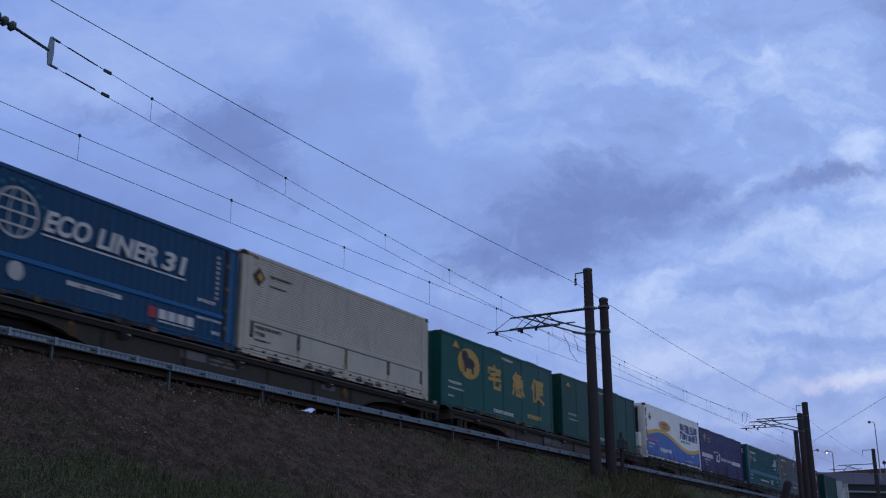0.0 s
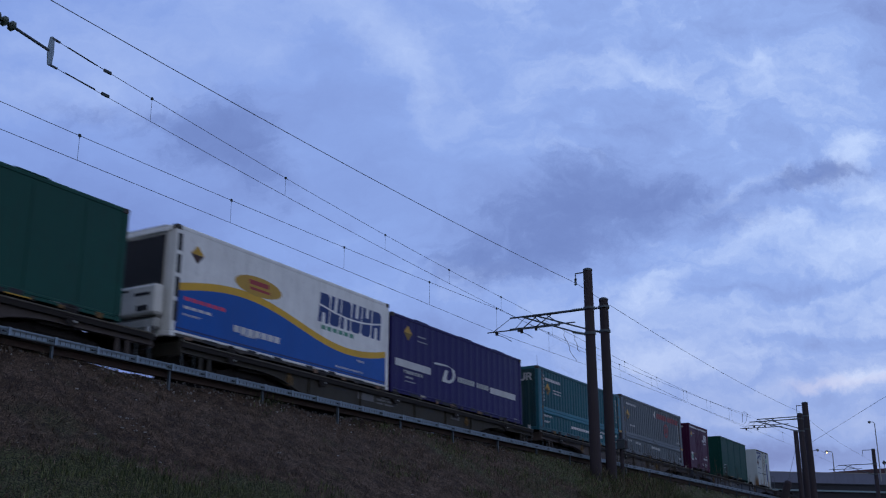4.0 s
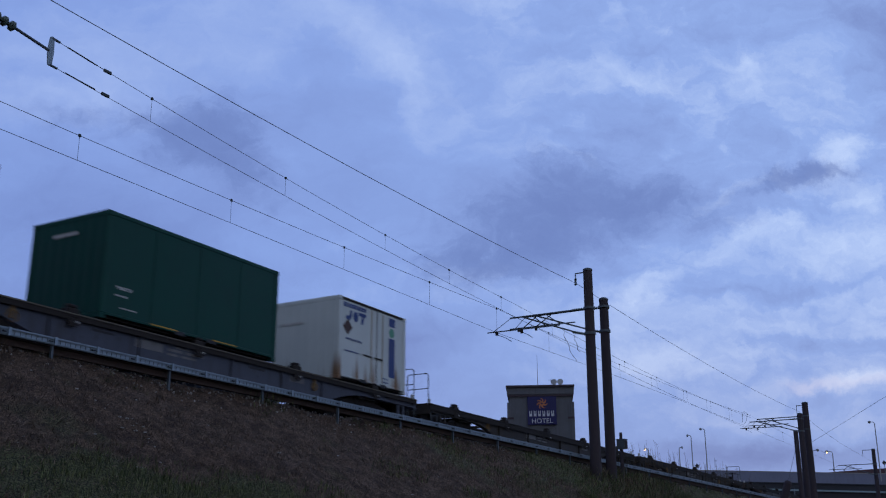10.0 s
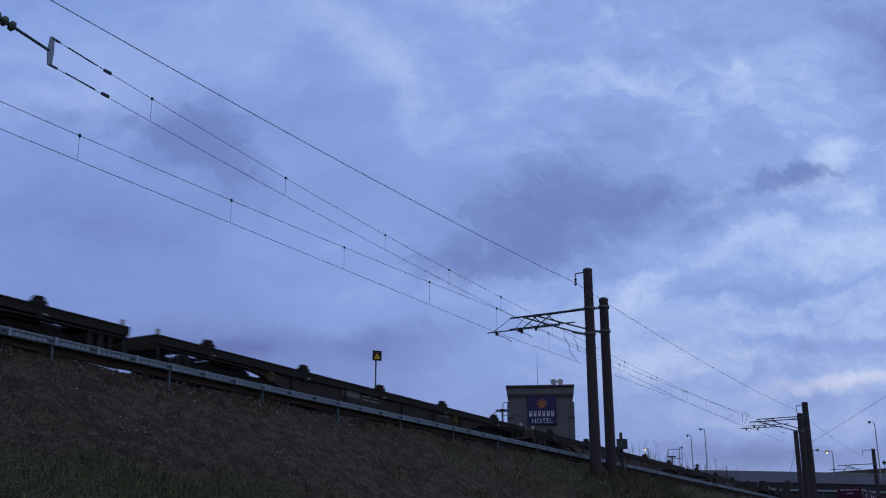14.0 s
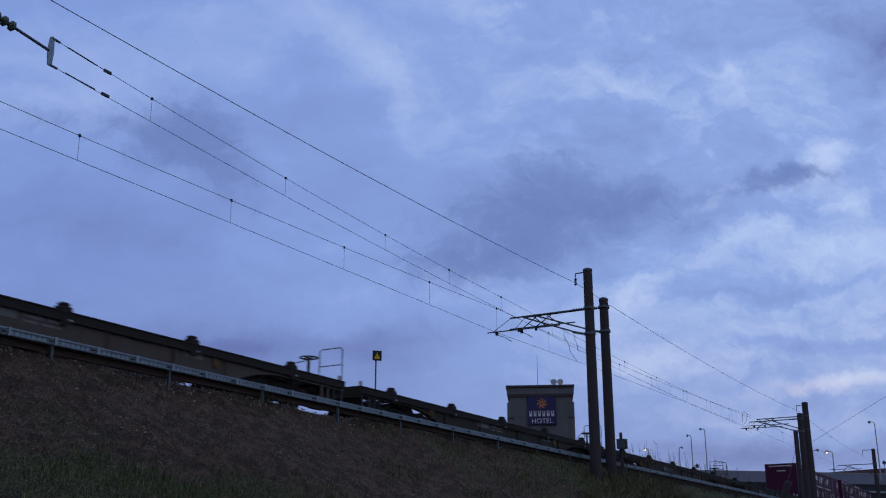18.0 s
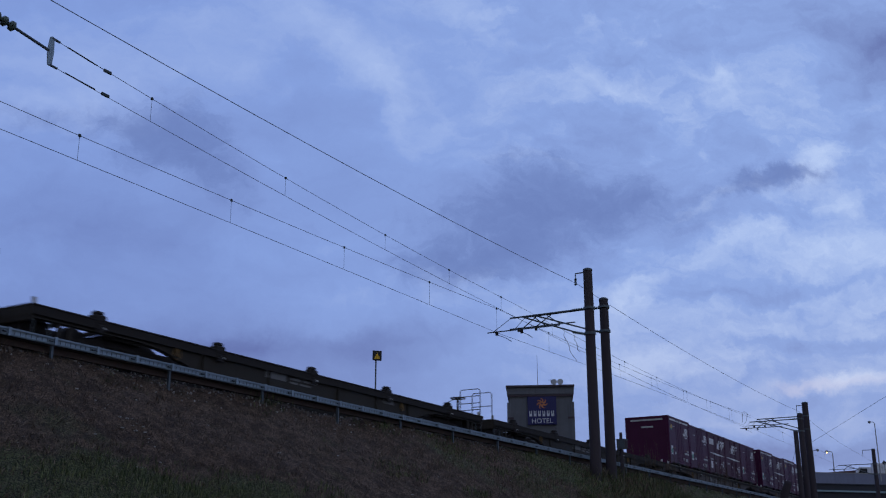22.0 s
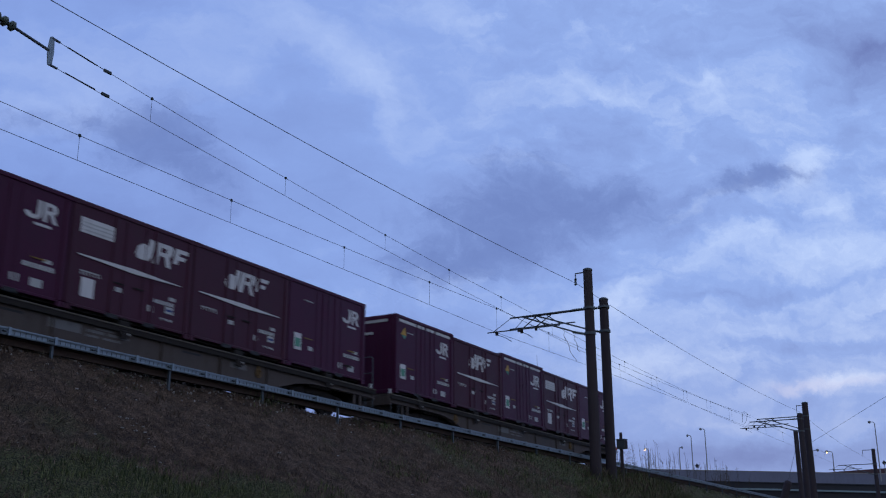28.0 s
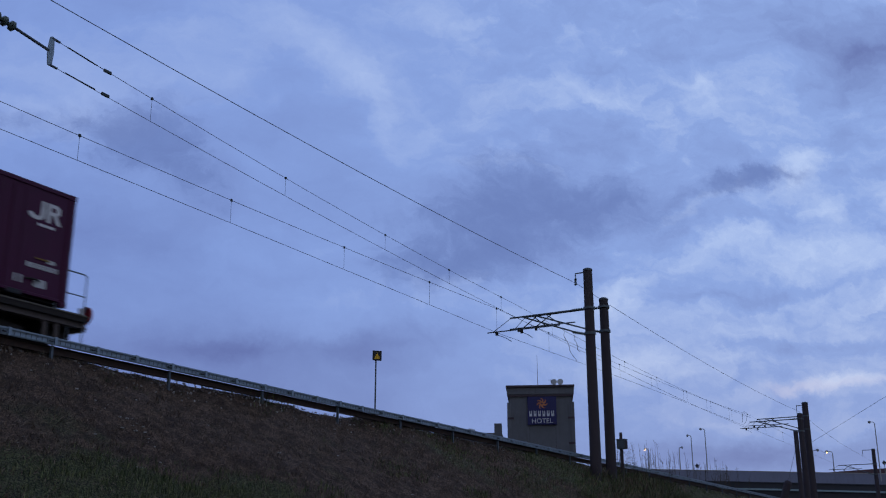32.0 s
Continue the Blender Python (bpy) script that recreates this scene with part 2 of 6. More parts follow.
    def turned(self, a, b, profile, n=12):
        """A lathe body from a to b; profile: (share of the length, radius)."""
        a, b = Vector(a), Vector(b)
        for (s, r), (s2, r2) in zip(profile, profile[1:]):
            self.tube(a.lerp(b, s), a.lerp(b, s2), max(r, 1e-4), max(r2, 1e-4), n)
        return self

    def slab(self, outline, a, b, axis="y"):
        """A flat piece: an outline of 2D points carried from a to b along an axis."""
        n = len(outline)
        area = sum(outline[i][0] * outline[(i + 1) % n][1] - outline[(i + 1) % n][0] * outline[i][1] for i in range(n))
        if area < 0:
            outline = outline[::-1]

        def at(p, d):
            return {"y": (p[0], d, p[1]), "x": (d, p[0], p[1]), "z": (p[0], p[1], d)}[axis]
        vs = [at(p, a) for p in outline] + [at(p, b) for p in outline]
        fs = [tuple(range(n)), tuple(range(2 * n - 1, n - 1, -1))]
        fs += [(i, n + i, n + (i + 1) % n, (i + 1) % n) for i in range(n)]
        return self.add(vs, fs)

    def mesh(self, name, material, smooth=False):
        me = bpy.data.meshes.new(name)
        me.from_pydata(self.v, [], self.f)
        me.materials.append(material)
        if smooth:
            me.polygons.foreach_set("use_smooth", [True] * len(me.polygons))
        else:
            bm = bmesh.new()
            bm.from_mesh(me)
            bmesh.ops.recalc_face_normals(bm, faces=bm.faces)
            bm.to_mesh(me)
            bm.free()
        return me


def part(name, form, material, parent, label="", smooth=False, at=None):
    """Links one mesh under a thing or a part."""
    ob = new(name, form.mesh(name, material, smooth) if isinstance(form, Form) else form)
    ob.parent = parent
    if at is not None:
        ob.matrix_basis = at
    return tagged(ob, label)


def thing(name, label, category, group="", at=None, kind=""):
    ob = new(name)
    ob.empty_display_size = 0.2
    if at is not None:
        ob.matrix_basis = at
    return tagged(ob, label, category, group, kind)


def single(name, form, material, label, category, group="", at=None, kind="", smooth=False):
    ob = new(name, form.mesh(name, material, smooth))
    if at is not None:
        ob.matrix_basis = at
    return tagged(ob, label, category, group, kind)


# ---- materials ----
M = {}
for key, args in {
    "maroon": dict(color=(0.054, 0.0140, 0.030), rough=0.5, wear=0.3, dirt=(0.042, 0.022, 0.024), spec=0.14),
    "maroon_bright": dict(color=(0.052, 0.008, 0.033), rough=0.48, wear=0.2, dirt=(0.036, 0.015, 0.023), spec=0.14),
    "navy": dict(color=(0.009, 0.056, 0.130), rough=0.45, wear=0.25, dirt=(0.02, 0.035, 0.05), spec=0.14),
    "navy_light": dict(color=(0.012, 0.105, 0.265), rough=0.42, wear=0.2, spec=0.14),
    "cream": dict(color=(0.45, 0.425, 0.36), rough=0.5, wear=0.3, dirt=(0.17, 0.13, 0.09), spec=0.18),
    "cream_dark": dict(color=(0.42, 0.38, 0.31), rough=0.5, wear=0.4),
    "pine": dict(color=(0.004, 0.078, 0.064), rough=0.45, wear=0.16, dirt=(0.014, 0.04, 0.033), spec=0.13),
    "bottle": dict(color=(0.010, 0.066, 0.052), rough=0.5, wear=0.35, dirt=(0.016, 0.036, 0.028), spec=0.13),
    "forest": dict(color=(0.004, 0.048, 0.037), rough=0.5, wear=0.15, dirt=(0.01, 0.025, 0.02), spec=0.12),
    "teal": dict(color=(0.024, 0.108, 0.138), rough=0.45, wear=0.35, dirt=(0.03, 0.05, 0.055), spec=0.14),
    "teal_light": dict(color=(0.024, 0.160, 0.220), rough=0.45, wear=0.3, dirt=(0.03, 0.07, 0.08), spec=0.14),
    "teal_dark": dict(color=(0.012, 0.05, 0.055), rough=0.5, wear=0.3),
    "slate": dict(color=(0.115, 0.140, 0.165), rough=0.5, wear=0.4, dirt=(0.06, 0.055, 0.05), spec=0.16),
    "violet": dict(color=(0.015, 0.010, 0.088), rough=0.42, wear=0.25, dirt=(0.03, 0.026, 0.085), spec=0.11),
    "reefer_white": dict(color=(0.74, 0.74, 0.72), rough=0.35, wear=0.15),
    "reefer_blue": dict(color=(0.006, 0.085, 0.37), rough=0.35, wear=0.12, spec=0.15),
    "off_white": dict(color=(0.60, 0.58, 0.52), rough=0.45, wear=0.35),
    "yellow": dict(color=(0.62, 0.36, 0.02), rough=0.45, wear=0.15),
    "gold": dict(color=(0.45, 0.265, 0.03), rough=0.45, wear=0.2),
    "red": dict(color=(0.34, 0.035, 0.035), rough=0.45, wear=0.2),
    "faded_red": dict(color=(0.24, 0.036, 0.04), rough=0.6, wear=0.35, dirt=(0.12, 0.07, 0.07)),
    "pink": dict(color=(0.6, 0.06, 0.14), rough=0.5, wear=0.1),
    "paint_white": dict(color=(0.55, 0.55, 0.555), rough=0.5, wear=0.25, vary=0.18),
    "paint_grey": dict(color=(0.40, 0.41, 0.41), rough=0.5, wear=0.3),
    "faded_mark": dict(color=(0.125, 0.125, 0.128), rough=0.6, wear=0.6),
    "paint_blue": dict(color=(0.012, 0.036, 0.16), rough=0.45, wear=0.1),
    "paint_green": dict(color=(0.08, 0.26, 0.18), rough=0.5, wear=0.1),
    "black": dict(color=(0.018, 0.018, 0.02), rough=0.55, wear=0.2),
    "brown_mark": dict(color=(0.05, 0.022, 0.016), rough=0.5, wear=0.1),
    "ochre": dict(color=(0.20, 0.125, 0.02), rough=0.5, wear=0.3),
    "koki_olive": dict(color=(0.046, 0.042, 0.034), rough=0.65, wear=0.55, dirt=(0.03, 0.022, 0.016), spec=0.14),
    "koki_lit_lip": dict(color=(0.105, 0.096, 0.072), rough=0.6, wear=0.6, dirt=(0.035, 0.026, 0.018)),
    "peach_rust": dict(color=(0.20, 0.125, 0.085), rough=0.7, wear=0.6, dirt=(0.05, 0.03, 0.02), grain=12.0),
    "koki_grey": dict(color=(0.060, 0.068, 0.092), rough=0.6, wear=0.5, dirt=(0.035, 0.027, 0.024), spec=0.15),
    "koki_mid": dict(color=(0.074, 0.061, 0.056), rough=0.65, wear=0.5, dirt=(0.042, 0.028, 0.02), spec=0.15),
    "koki_dark": dict(color=(0.030, 0.026, 0.021), rough=0.65, wear=0.5, dirt=(0.022, 0.016, 0.012), spec=0.14),
    "koki_brown": dict(color=(0.024, 0.020, 0.016), rough=0.65, wear=0.5, dirt=(0.04, 0.028, 0.02)),
    "fitting_rust": dict(color=(0.15, 0.095, 0.04), rough=0.8, wear=0.7, dirt=(0.03, 0.02, 0.015), grain=12.0),
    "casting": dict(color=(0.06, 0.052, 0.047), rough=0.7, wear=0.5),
    "under_iron": dict(color=(0.022, 0.019, 0.018), rough=0.75, wear=0.4, dirt=(0.03, 0.022, 0.016), spec=0.14),
    "galvanised": dict(color=(0.195, 0.25, 0.30), rough=0.45, metal=0.35, wear=0.25, grain=18.0),
    "galvanised_dark": dict(color=(0.080, 0.098, 0.115), rough=0.5, metal=0.35, wear=0.35),
    "rust": dict(color=(0.058, 0.037, 0.030), rough=0.8, wear=0.4),
    "rail_steel": dict(color=(0.12, 0.07, 0.045), rough=0.6, metal=0.3, wear=0.3),
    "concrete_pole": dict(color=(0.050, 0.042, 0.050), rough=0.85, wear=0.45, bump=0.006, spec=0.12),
    "concrete": dict(color=(0.30, 0.29, 0.28), rough=0.9, wear=0.35),
    "sleeper_concrete": dict(color=(0.24, 0.22, 0.2), rough=0.9, wear=0.5),
    "wire_copper": dict(color=(0.04, 0.05, 0.05), rough=0.5, metal=0.6, wear=0.0),
    "insulator": dict(color=(0.085, 0.115, 0.105), rough=0.3, wear=0.15),
    "hotel_wall": dict(color=(0.118, 0.120, 0.128), rough=0.85, wear=0.45, dirt=(0.075, 0.066, 0.062), grain=1.2, stain=0.3),
    "hotel_trim": dict(color=(0.060, 0.042, 0.046), rough=0.7, wear=0.2),
    "hotel_sign": dict(color=(0.014, 0.014, 0.080), rough=0.4, wear=0.05),
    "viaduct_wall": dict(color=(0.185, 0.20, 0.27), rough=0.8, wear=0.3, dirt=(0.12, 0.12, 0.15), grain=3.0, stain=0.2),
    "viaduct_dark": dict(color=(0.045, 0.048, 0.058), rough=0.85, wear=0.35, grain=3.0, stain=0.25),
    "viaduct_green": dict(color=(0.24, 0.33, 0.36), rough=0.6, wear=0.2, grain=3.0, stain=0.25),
    "red_girder": dict(color=(0.10, 0.055, 0.06), rough=0.7, wear=0.3, grain=3.0, stain=0.25),
    "truck_white": dict(color=(0.66, 0.66, 0.68), rough=0.5, wear=0.15),
    "lamp_grey": dict(color=(0.30, 0.31, 0.32), rough=0.5, metal=0.4, wear=0.1),
}.items():
    M[key] = surface(key, **args)


def glow_mat(name, color, strength):
    n = Net(name)
    return n.glow((*color, 1), strength)


def earth_mat():
    """Dry matted grass over dark soil, greener in patches towards the foot."""
    n = Net("embankment_earth")
    co = n.coords()
    a = n.noise(co, 0.28, 5, 0.6)
    b = n.noise(co, 3.2, 6, 0.68)
    c = n.noise(n.vec("MULTIPLY", co, (1.0, 0.6, 1.0)), 34.0, 8, 0.78)
    f = n.noise(n.vec("MULTIPLY", co, (1.0, 2.2, 2.2)), 11.0, 6, 0.7)
    straw = n.mix(n.ramp(b, 0.40, 0.62), (0.064, 0.043, 0.030), (0.134, 0.091, 0.064))
    straw = n.mix(n.ramp(f, 0.42, 0.58), n.vec("SCALE", straw, scale=0.8), n.vec("SCALE", straw, scale=1.15))
    green = n.mix(n.ramp(c, 0.4, 0.6), (0.022, 0.030, 0.013), (0.11, 0.125, 0.055))
    place = n.t.nodes.new("ShaderNodeSeparateXYZ")
    n.put(place.inputs[0], co)
    a = n.math("ADD", a, n.math("ADD", n.ramp(place.outputs[0], 16.0, 36.0, -0.08, 0.13), n.math("MULTIPLY", n.ramp(place.outputs[1], 12.5, 11.5, 0.0, 0.22), n.ramp(place.outputs[0], 19.0, 13.0))))
    col = n.mix(n.ramp(a, 0.52, 0.66, 0.0, 0.8), straw, green)
    col = n.mix(n.ramp(c, 0.43, 0.57), n.vec("SCALE", col, scale=0.45), n.vec("SCALE", col, scale=1.3))
    col = n.mix(n.ramp(c, 0.65, 0.72, 0.0, 0.6), col, (0.26, 0.235, 0.20))
    h = n.math("ADD", n.math("MULTIPLY", b, 0.6), n.math("MULTIPLY", c, 0.6))
    return n.bsdf(col, 0.95, 0.0, h, 0.10, 0.15)


def blade_mat(name, low, high, rough=0.8):
    n = Net(name)
    r = n.island()
    col = n.mix(n.math("POWER", r, 2.2), low, high)
    patch = n.noise(n.coords(), 0.6, 4, 0.6)
    col = n.mix(n.ramp(patch, 0.5, 0.7, 0.0, 0.3), col, (0.035, 0.05, 0.018))
    return n.bsdf(col, rough, 0.0, None, 0.01, 0.2)


def gravel_mat():
    n = Net("ballast_stone")
    co = n.coords()
    col = n.mix(n.island(), (0.09, 0.082, 0.078), (0.33, 0.31, 0.30))
    g = n.noise(co, 40, 5, 0.6)
    return n.bsdf(n.mix(n.ramp(g, 0.45, 0.75, 0.0, 0.7), col, (0.12, 0.09, 0.07)), 0.9, 0.0, g, 0.01, 0.2)


def rusty_mat():
    """Off-white paint with rust that has run down and gathered along the lower edges."""
    n = Net("rusty_white")
    co = n.coords()
    z = n.t.nodes.new("ShaderNodeSeparateXYZ")
    n.put(z.inputs[0], co)
    run = n.noise(n.vec("MULTIPLY", co, (1.9, 1.9, 0.12)), 1.5, 4, 0.55)
    low = n.ramp(z.outputs[2], 0.05, 1.15, 1.0, 0.0)
    fine = n.noise(co, 30, 5, 0.6)
    rust = n.math("MULTIPLY", n.ramp(n.math("ADD", run, n.math("MULTIPLY", low, 0.2)), 0.62, 0.86), n.ramp(low, 0.0, 0.5, 0.25, 1.0))
    base = n.mix(n.noise(co, 1.3, 4, 0.6), (0.40, 0.45, 0.45), (0.51, 0.56, 0.56))
    return n.bsdf(n.mix(rust, base, n.mix(fine, (0.10, 0.05, 0.02), (0.24, 0.14, 0.07))), 0.55, 0.0, fine, 0.004, 0.25)


M["off_white"] = rusty_mat()
M["earth"] = earth_mat()
M["straw"] = blade_mat("dry_grass", (0.054, 0.038, 0.027), (0.26, 0.19, 0.142))
M["green_blade"] = blade_mat("green_grass", (0.030, 0.044, 0.016), (0.19, 0.205, 0.09))
M["stalk"] = blade_mat("dead_stalk", (0.05, 0.04, 0.03), (0.12, 0.09, 0.06))
M["gravel"] = gravel_mat()
M["lamp_lit"] = glow_mat("lamp_lit", (1.0, 0.60, 0.26), 3.5)
M["lamp_off"] = surface("lamp_cover", (0.35, 0.36, 0.36), 0.3)

RAIL = 5.63      # rail head
TRACK = 18.43    # track centre line
DECK = 1.0       # wagon deck above the rail head

# ---- ground: one sheet with the embankment in it ----
PROFILE = [(6.4, 0.0), (7.6, 0.25), (9.0, 1.1), (14.2, 4.46), (15.0, 4.94), (15.4, 5.155), (15.8, 5.10), (16.3, 5.1), (20.6, 5.1), (21.4, 5.0), (22.2, 4.6), (29.0, 0.3), (30.5, 0.0)]


def bank_height(y):
    if y <= PROFILE[0][0] or y >= PROFILE[-1][0]:
        return 0.0
    for (ya, za), (yb, zb) in zip(PROFILE, PROFILE[1:]):
        if ya <= y <= yb:
            k = (y - ya) / (yb - ya)
            return za + (zb - za) * k
    return 0.0


def ground_height(x, y):
    z = bank_height(y)
    rough = min(1.0, max(0.0, (y - 6.5) / 2)) * min(1.0, max(0.0, (15.9 - y) / 0.8))
    z += rough * (0.16 * noise.noise((x * 0.35, y * 0.5, 0)) + 0.07 * noise.noise((x * 1.4, y * 1.6, 3)) + 0.035 * noise.noise((x * 4.1, y * 4.3, 7)))
    edge = math.exp(-((y - 15.4) / 0.45) ** 2)
    z += edge * (0.045 * noise.noise((x * 0.45, 0, 9)) + 0.035 * noise.noise((x * 1.7, 0, 5)) + 0.1 * min(1, max(0, (x - 16) / 14)) + 0.09 * min(1, max(0, (x - 20) / 6)) + 0.05 * min(1, max(0, (22 - x) / 6)) + 0.06 * math.exp(-((x - 15.3) / 1.1) ** 2) + 0.05 * math.exp(-((x - 19.6) / 0.6) ** 2) + 0.12 * math.exp(-((x - 18.3) / 0.9) ** 2) + 0.12 * math.exp(-((x - 22.9) / 0.5) ** 2))
    return z


def ground():
    xs = [-2400, -600, -150, -50, -20] + [i * 0.35 for i in range(0, 240)] + [84 + 1.5 * i for i in range(1, 50)] + [190, 260, 400, 800, 2400]
    ys = [-2400, -600, -100, -20, 0, 4] + [6.4 + 0.24 * i for i in range(42)] + [16.6, 20.4, 20.6, 21.0, 21.4, 21.8, 22.2, 24, 26, 28, 29, 30.5, 40, 80, 200, 600, 2400]
    f = Form()
    vs = [(x, y, ground_height(x, y)) for y in ys for x in xs]
    w = len(xs)
    fs = [(j * w + i, j * w + i + 1, (j + 1) * w + i + 1, (j + 1) * w + i) for j in range(len(ys) - 1) for i in range(w - 1)]
    f.add(vs, fs)
    return single("ground", f, M["earth"], "dark grassy railway embankment of dry brown grass and soil", "ground", kind="structure", smooth=True)


ground()


def ballast():
    f = Form()
    prof = [(15.75, 4.95), (16.35, 5.14), (17.05, 5.40), (17.25, 5.43), (19.6, 5.43), (19.8, 5.40), (20.5, 5.1), (20.9, 4.95)]
    xs = [-60 + 1.2 * i for i in range(60)] + [12 + 0.6 * i for i in range(100)] + [72 + 2 * i for i in range(1, 80)] + [300, 500]
    vs = [(x, y, z + 0.03 * noise.noise((x * 2.1, y * 2.7, 1))) for y, z in prof for x in xs]
    w = len(xs)
    f.add(vs, [(j * w + i, j * w + i + 1, (j + 1) * w + i + 1, (j + 1) * w + i) for j in range(len(prof) - 1) for i in range(w - 1)])
    bed = single("ballast_bed", f, M["gravel"], "grey-brown crushed stone ballast under the track", "ballast", kind="structure", smooth=True)
    rng = random.Random(5)
    s = Form()
    oct_f = [(0, 2, 4), (2, 1, 4), (1, 3, 4), (3, 0, 4), (2, 0, 5), (1, 2, 5), (3, 1, 5), (0, 3, 5)]
    for i in range(8600):
        x = 6 + 60 * rng.random() ** 1.5
        y = rng.uniform(15.45, 17.3) if i % 4 else 15.4 - abs(rng.gauss(0, 0.28))
        z = bank_height(y) if y > 15.45 else ground_height(x, y)
        for (ya, za), (yb, zb) in zip(prof, prof[1:]):
            if ya <= y <= yb:
                z = za + (zb - za) * (y - ya) / (yb - ya)
        r = rng.uniform(0.012, 0.034)
        m = Euler((rng.random() * 6, rng.random() * 6, rng.random() * 6)).to_matrix()
        vs = [m @ Vector(q) * r * rng.uniform(0.7, 1.2) for q in ((1, 0, 0), (-1, 0, 0), (0, 1, 0), (0, -1, 0), (0, 0, 1), (0, 0, -1))]
        s.add([(q.x + x, q.y + y, q.z + z + 0.01) for q in vs], oct_f)
    part("loose_stones", s, M["gravel"], bed, "loose broken ballast stones")
    bed.children[0]["kind"] = "stuff"
    return bed


ballast()


def grass():
    """Short dry grass, matted on the slope, with greener tufts."""
    rng = random.Random(11)
    dry, green = Form(), Form()

    def tuft(f, x, y, n, h, spread, lean, wide=0.006):
        z = ground_height(x, y) - 0.02
        for _ in range(n):
            a = rng.random() * math.tau
            bx, by = x + rng.gauss(0, spread), y + rng.gauss(0, spread)
            hh = h * rng.uniform(0.5, 1.2)
            tip = (bx + math.cos(a) * hh * lean * rng.random(), by + math.sin(a) * hh * lean * rng.random() - 0.25 * hh * rng.random(), z + hh)
            c, s = math.cos(a) * wide, math.sin(a) * wide
            mid = (bx * 0.6 + tip[0] * 0.4, by * 0.6 + tip[1] * 0.4, z + hh * 0.62)
            f.add([(bx - s, by + c, z), (bx + s, by - c, z), (mid[0] + s * 0.7, mid[1] - c * 0.7, mid[2]), (mid[0] - s * 0.7, mid[1] + c * 0.7, mid[2]), tip],
                  [(0, 1, 2, 3), (3, 2, 4)])

    for _ in range(21000):
        x = 7 + 62 * rng.random() ** 1.5
        y = rng.uniform(7.2, 15.3)
        p = noise.noise((x * 0.25, y * 0.35, 4)) - 0.12 + 0.34 * min(1, max(0, (x - 16) / 18)) + (0.75 * min(1, max(0, (12.5 - y) / 0.9)) if x < 17 else 0.0)
        if p + rng.gauss(0, 0.12) > 0.42:
            tuft(green, x, y, 7, 0.12, 0.06, 0.9, 0.006)
        else:
            tuft(dry, x, y, 5, rng.uniform(0.03, 0.11), 0.07, 2.4, 0.0055)
    # fallen stems that lie across the slope
    for _ in range(9000):
        x, y = 7 + 45 * rng.random() ** 1.6, rng.uniform(8.5, 15.3)
        a, k = rng.gauss(0, 0.6), rng.uniform(0.03, 0.12)
        dx, dy = math.cos(a) * k, math.sin(a) * k * 0.5
        z0, z1 = ground_height(x, y) + rng.uniform(0.02, 0.07), ground_height(x + dx, y + dy) + rng.uniform(0.02, 0.08)
        w = rng.uniform(0.0012, 0.0034)
        dry.add([(x, y, z0 - w), (x + dx, y + dy, z1 - w), (x + dx, y + dy + 0.002, z1 + w), (x, y + 0.002, z0 + w)], [(0, 1, 2, 3)])
    # taller weeds by the masts and in clumps on the slope
    for _ in range(420):
        x = rng.choice((rng.gauss(37.5, 1.8), rng.gauss(40.5, 2.5), rng.uniform(20, 70), rng.gauss(30, 3)))
        tuft(green if rng.random() < 0.6 else dry, x, rng.uniform(13.2, 15.0), 11, rng.uniform(0.08, 0.2), 0.14, 1.8, 0.007)
    # rank growth that hides the duct beside the masts
    for _ in range(520):
        x = rng.choice((rng.uniform(36, 47), rng.gauss(42, 3.0)))
        tuft(green if rng.random() < 0.62 else dry, x, rng.uniform(13.4, 14.95), 13, rng.uniform(0.14, 0.42 if x < 46 else 0.26), 0.2, 1.5, 0.007)
    for cx, cy in ((20.6, 12.9), (23.2, 12.3), (27.5, 13.6), (32.0, 13.0), (22.9, 15.1), (18.3, 15.15)):
        for _ in range(16):
            tuft(green, rng.gauss(cx, 0.35), rng.gauss(cy, 0.25), 14, 0.15, 0.16, 1.6, 0.007)
    for _ in range(160):
        tuft(green, rng.gauss(12.6, 1.6), rng.gauss(11.75, 0.3), 12, 0.11, 0.13, 1.1, 0.005)
    for cx, cy, n in ((29.0, 13.0, 110), (32.5, 12.9, 100), (26.0, 12.9, 60), (35.0, 13.2, 70), (23.5, 13.4, 40), (21.2, 13.4, 26), (38.5, 13.3, 50)):
        for _ in range(n):
            tuft(dry if rng.random() < 0.8 else green, rng.gauss(cx, 1.0), rng.gauss(cy, 0.4), 12, rng.uniform(0.08, 0.24), 0.13, 1.2, 0.004)
    single("dry_grass", dry, M["straw"], "short matted dry brown grass on the slope", "grass", kind="stuff", smooth=True)
    single("green_grass", green, M["green_blade"], "dark green tufts of grass and weeds on the slope", "grass", kind="stuff", smooth=True)


grass()


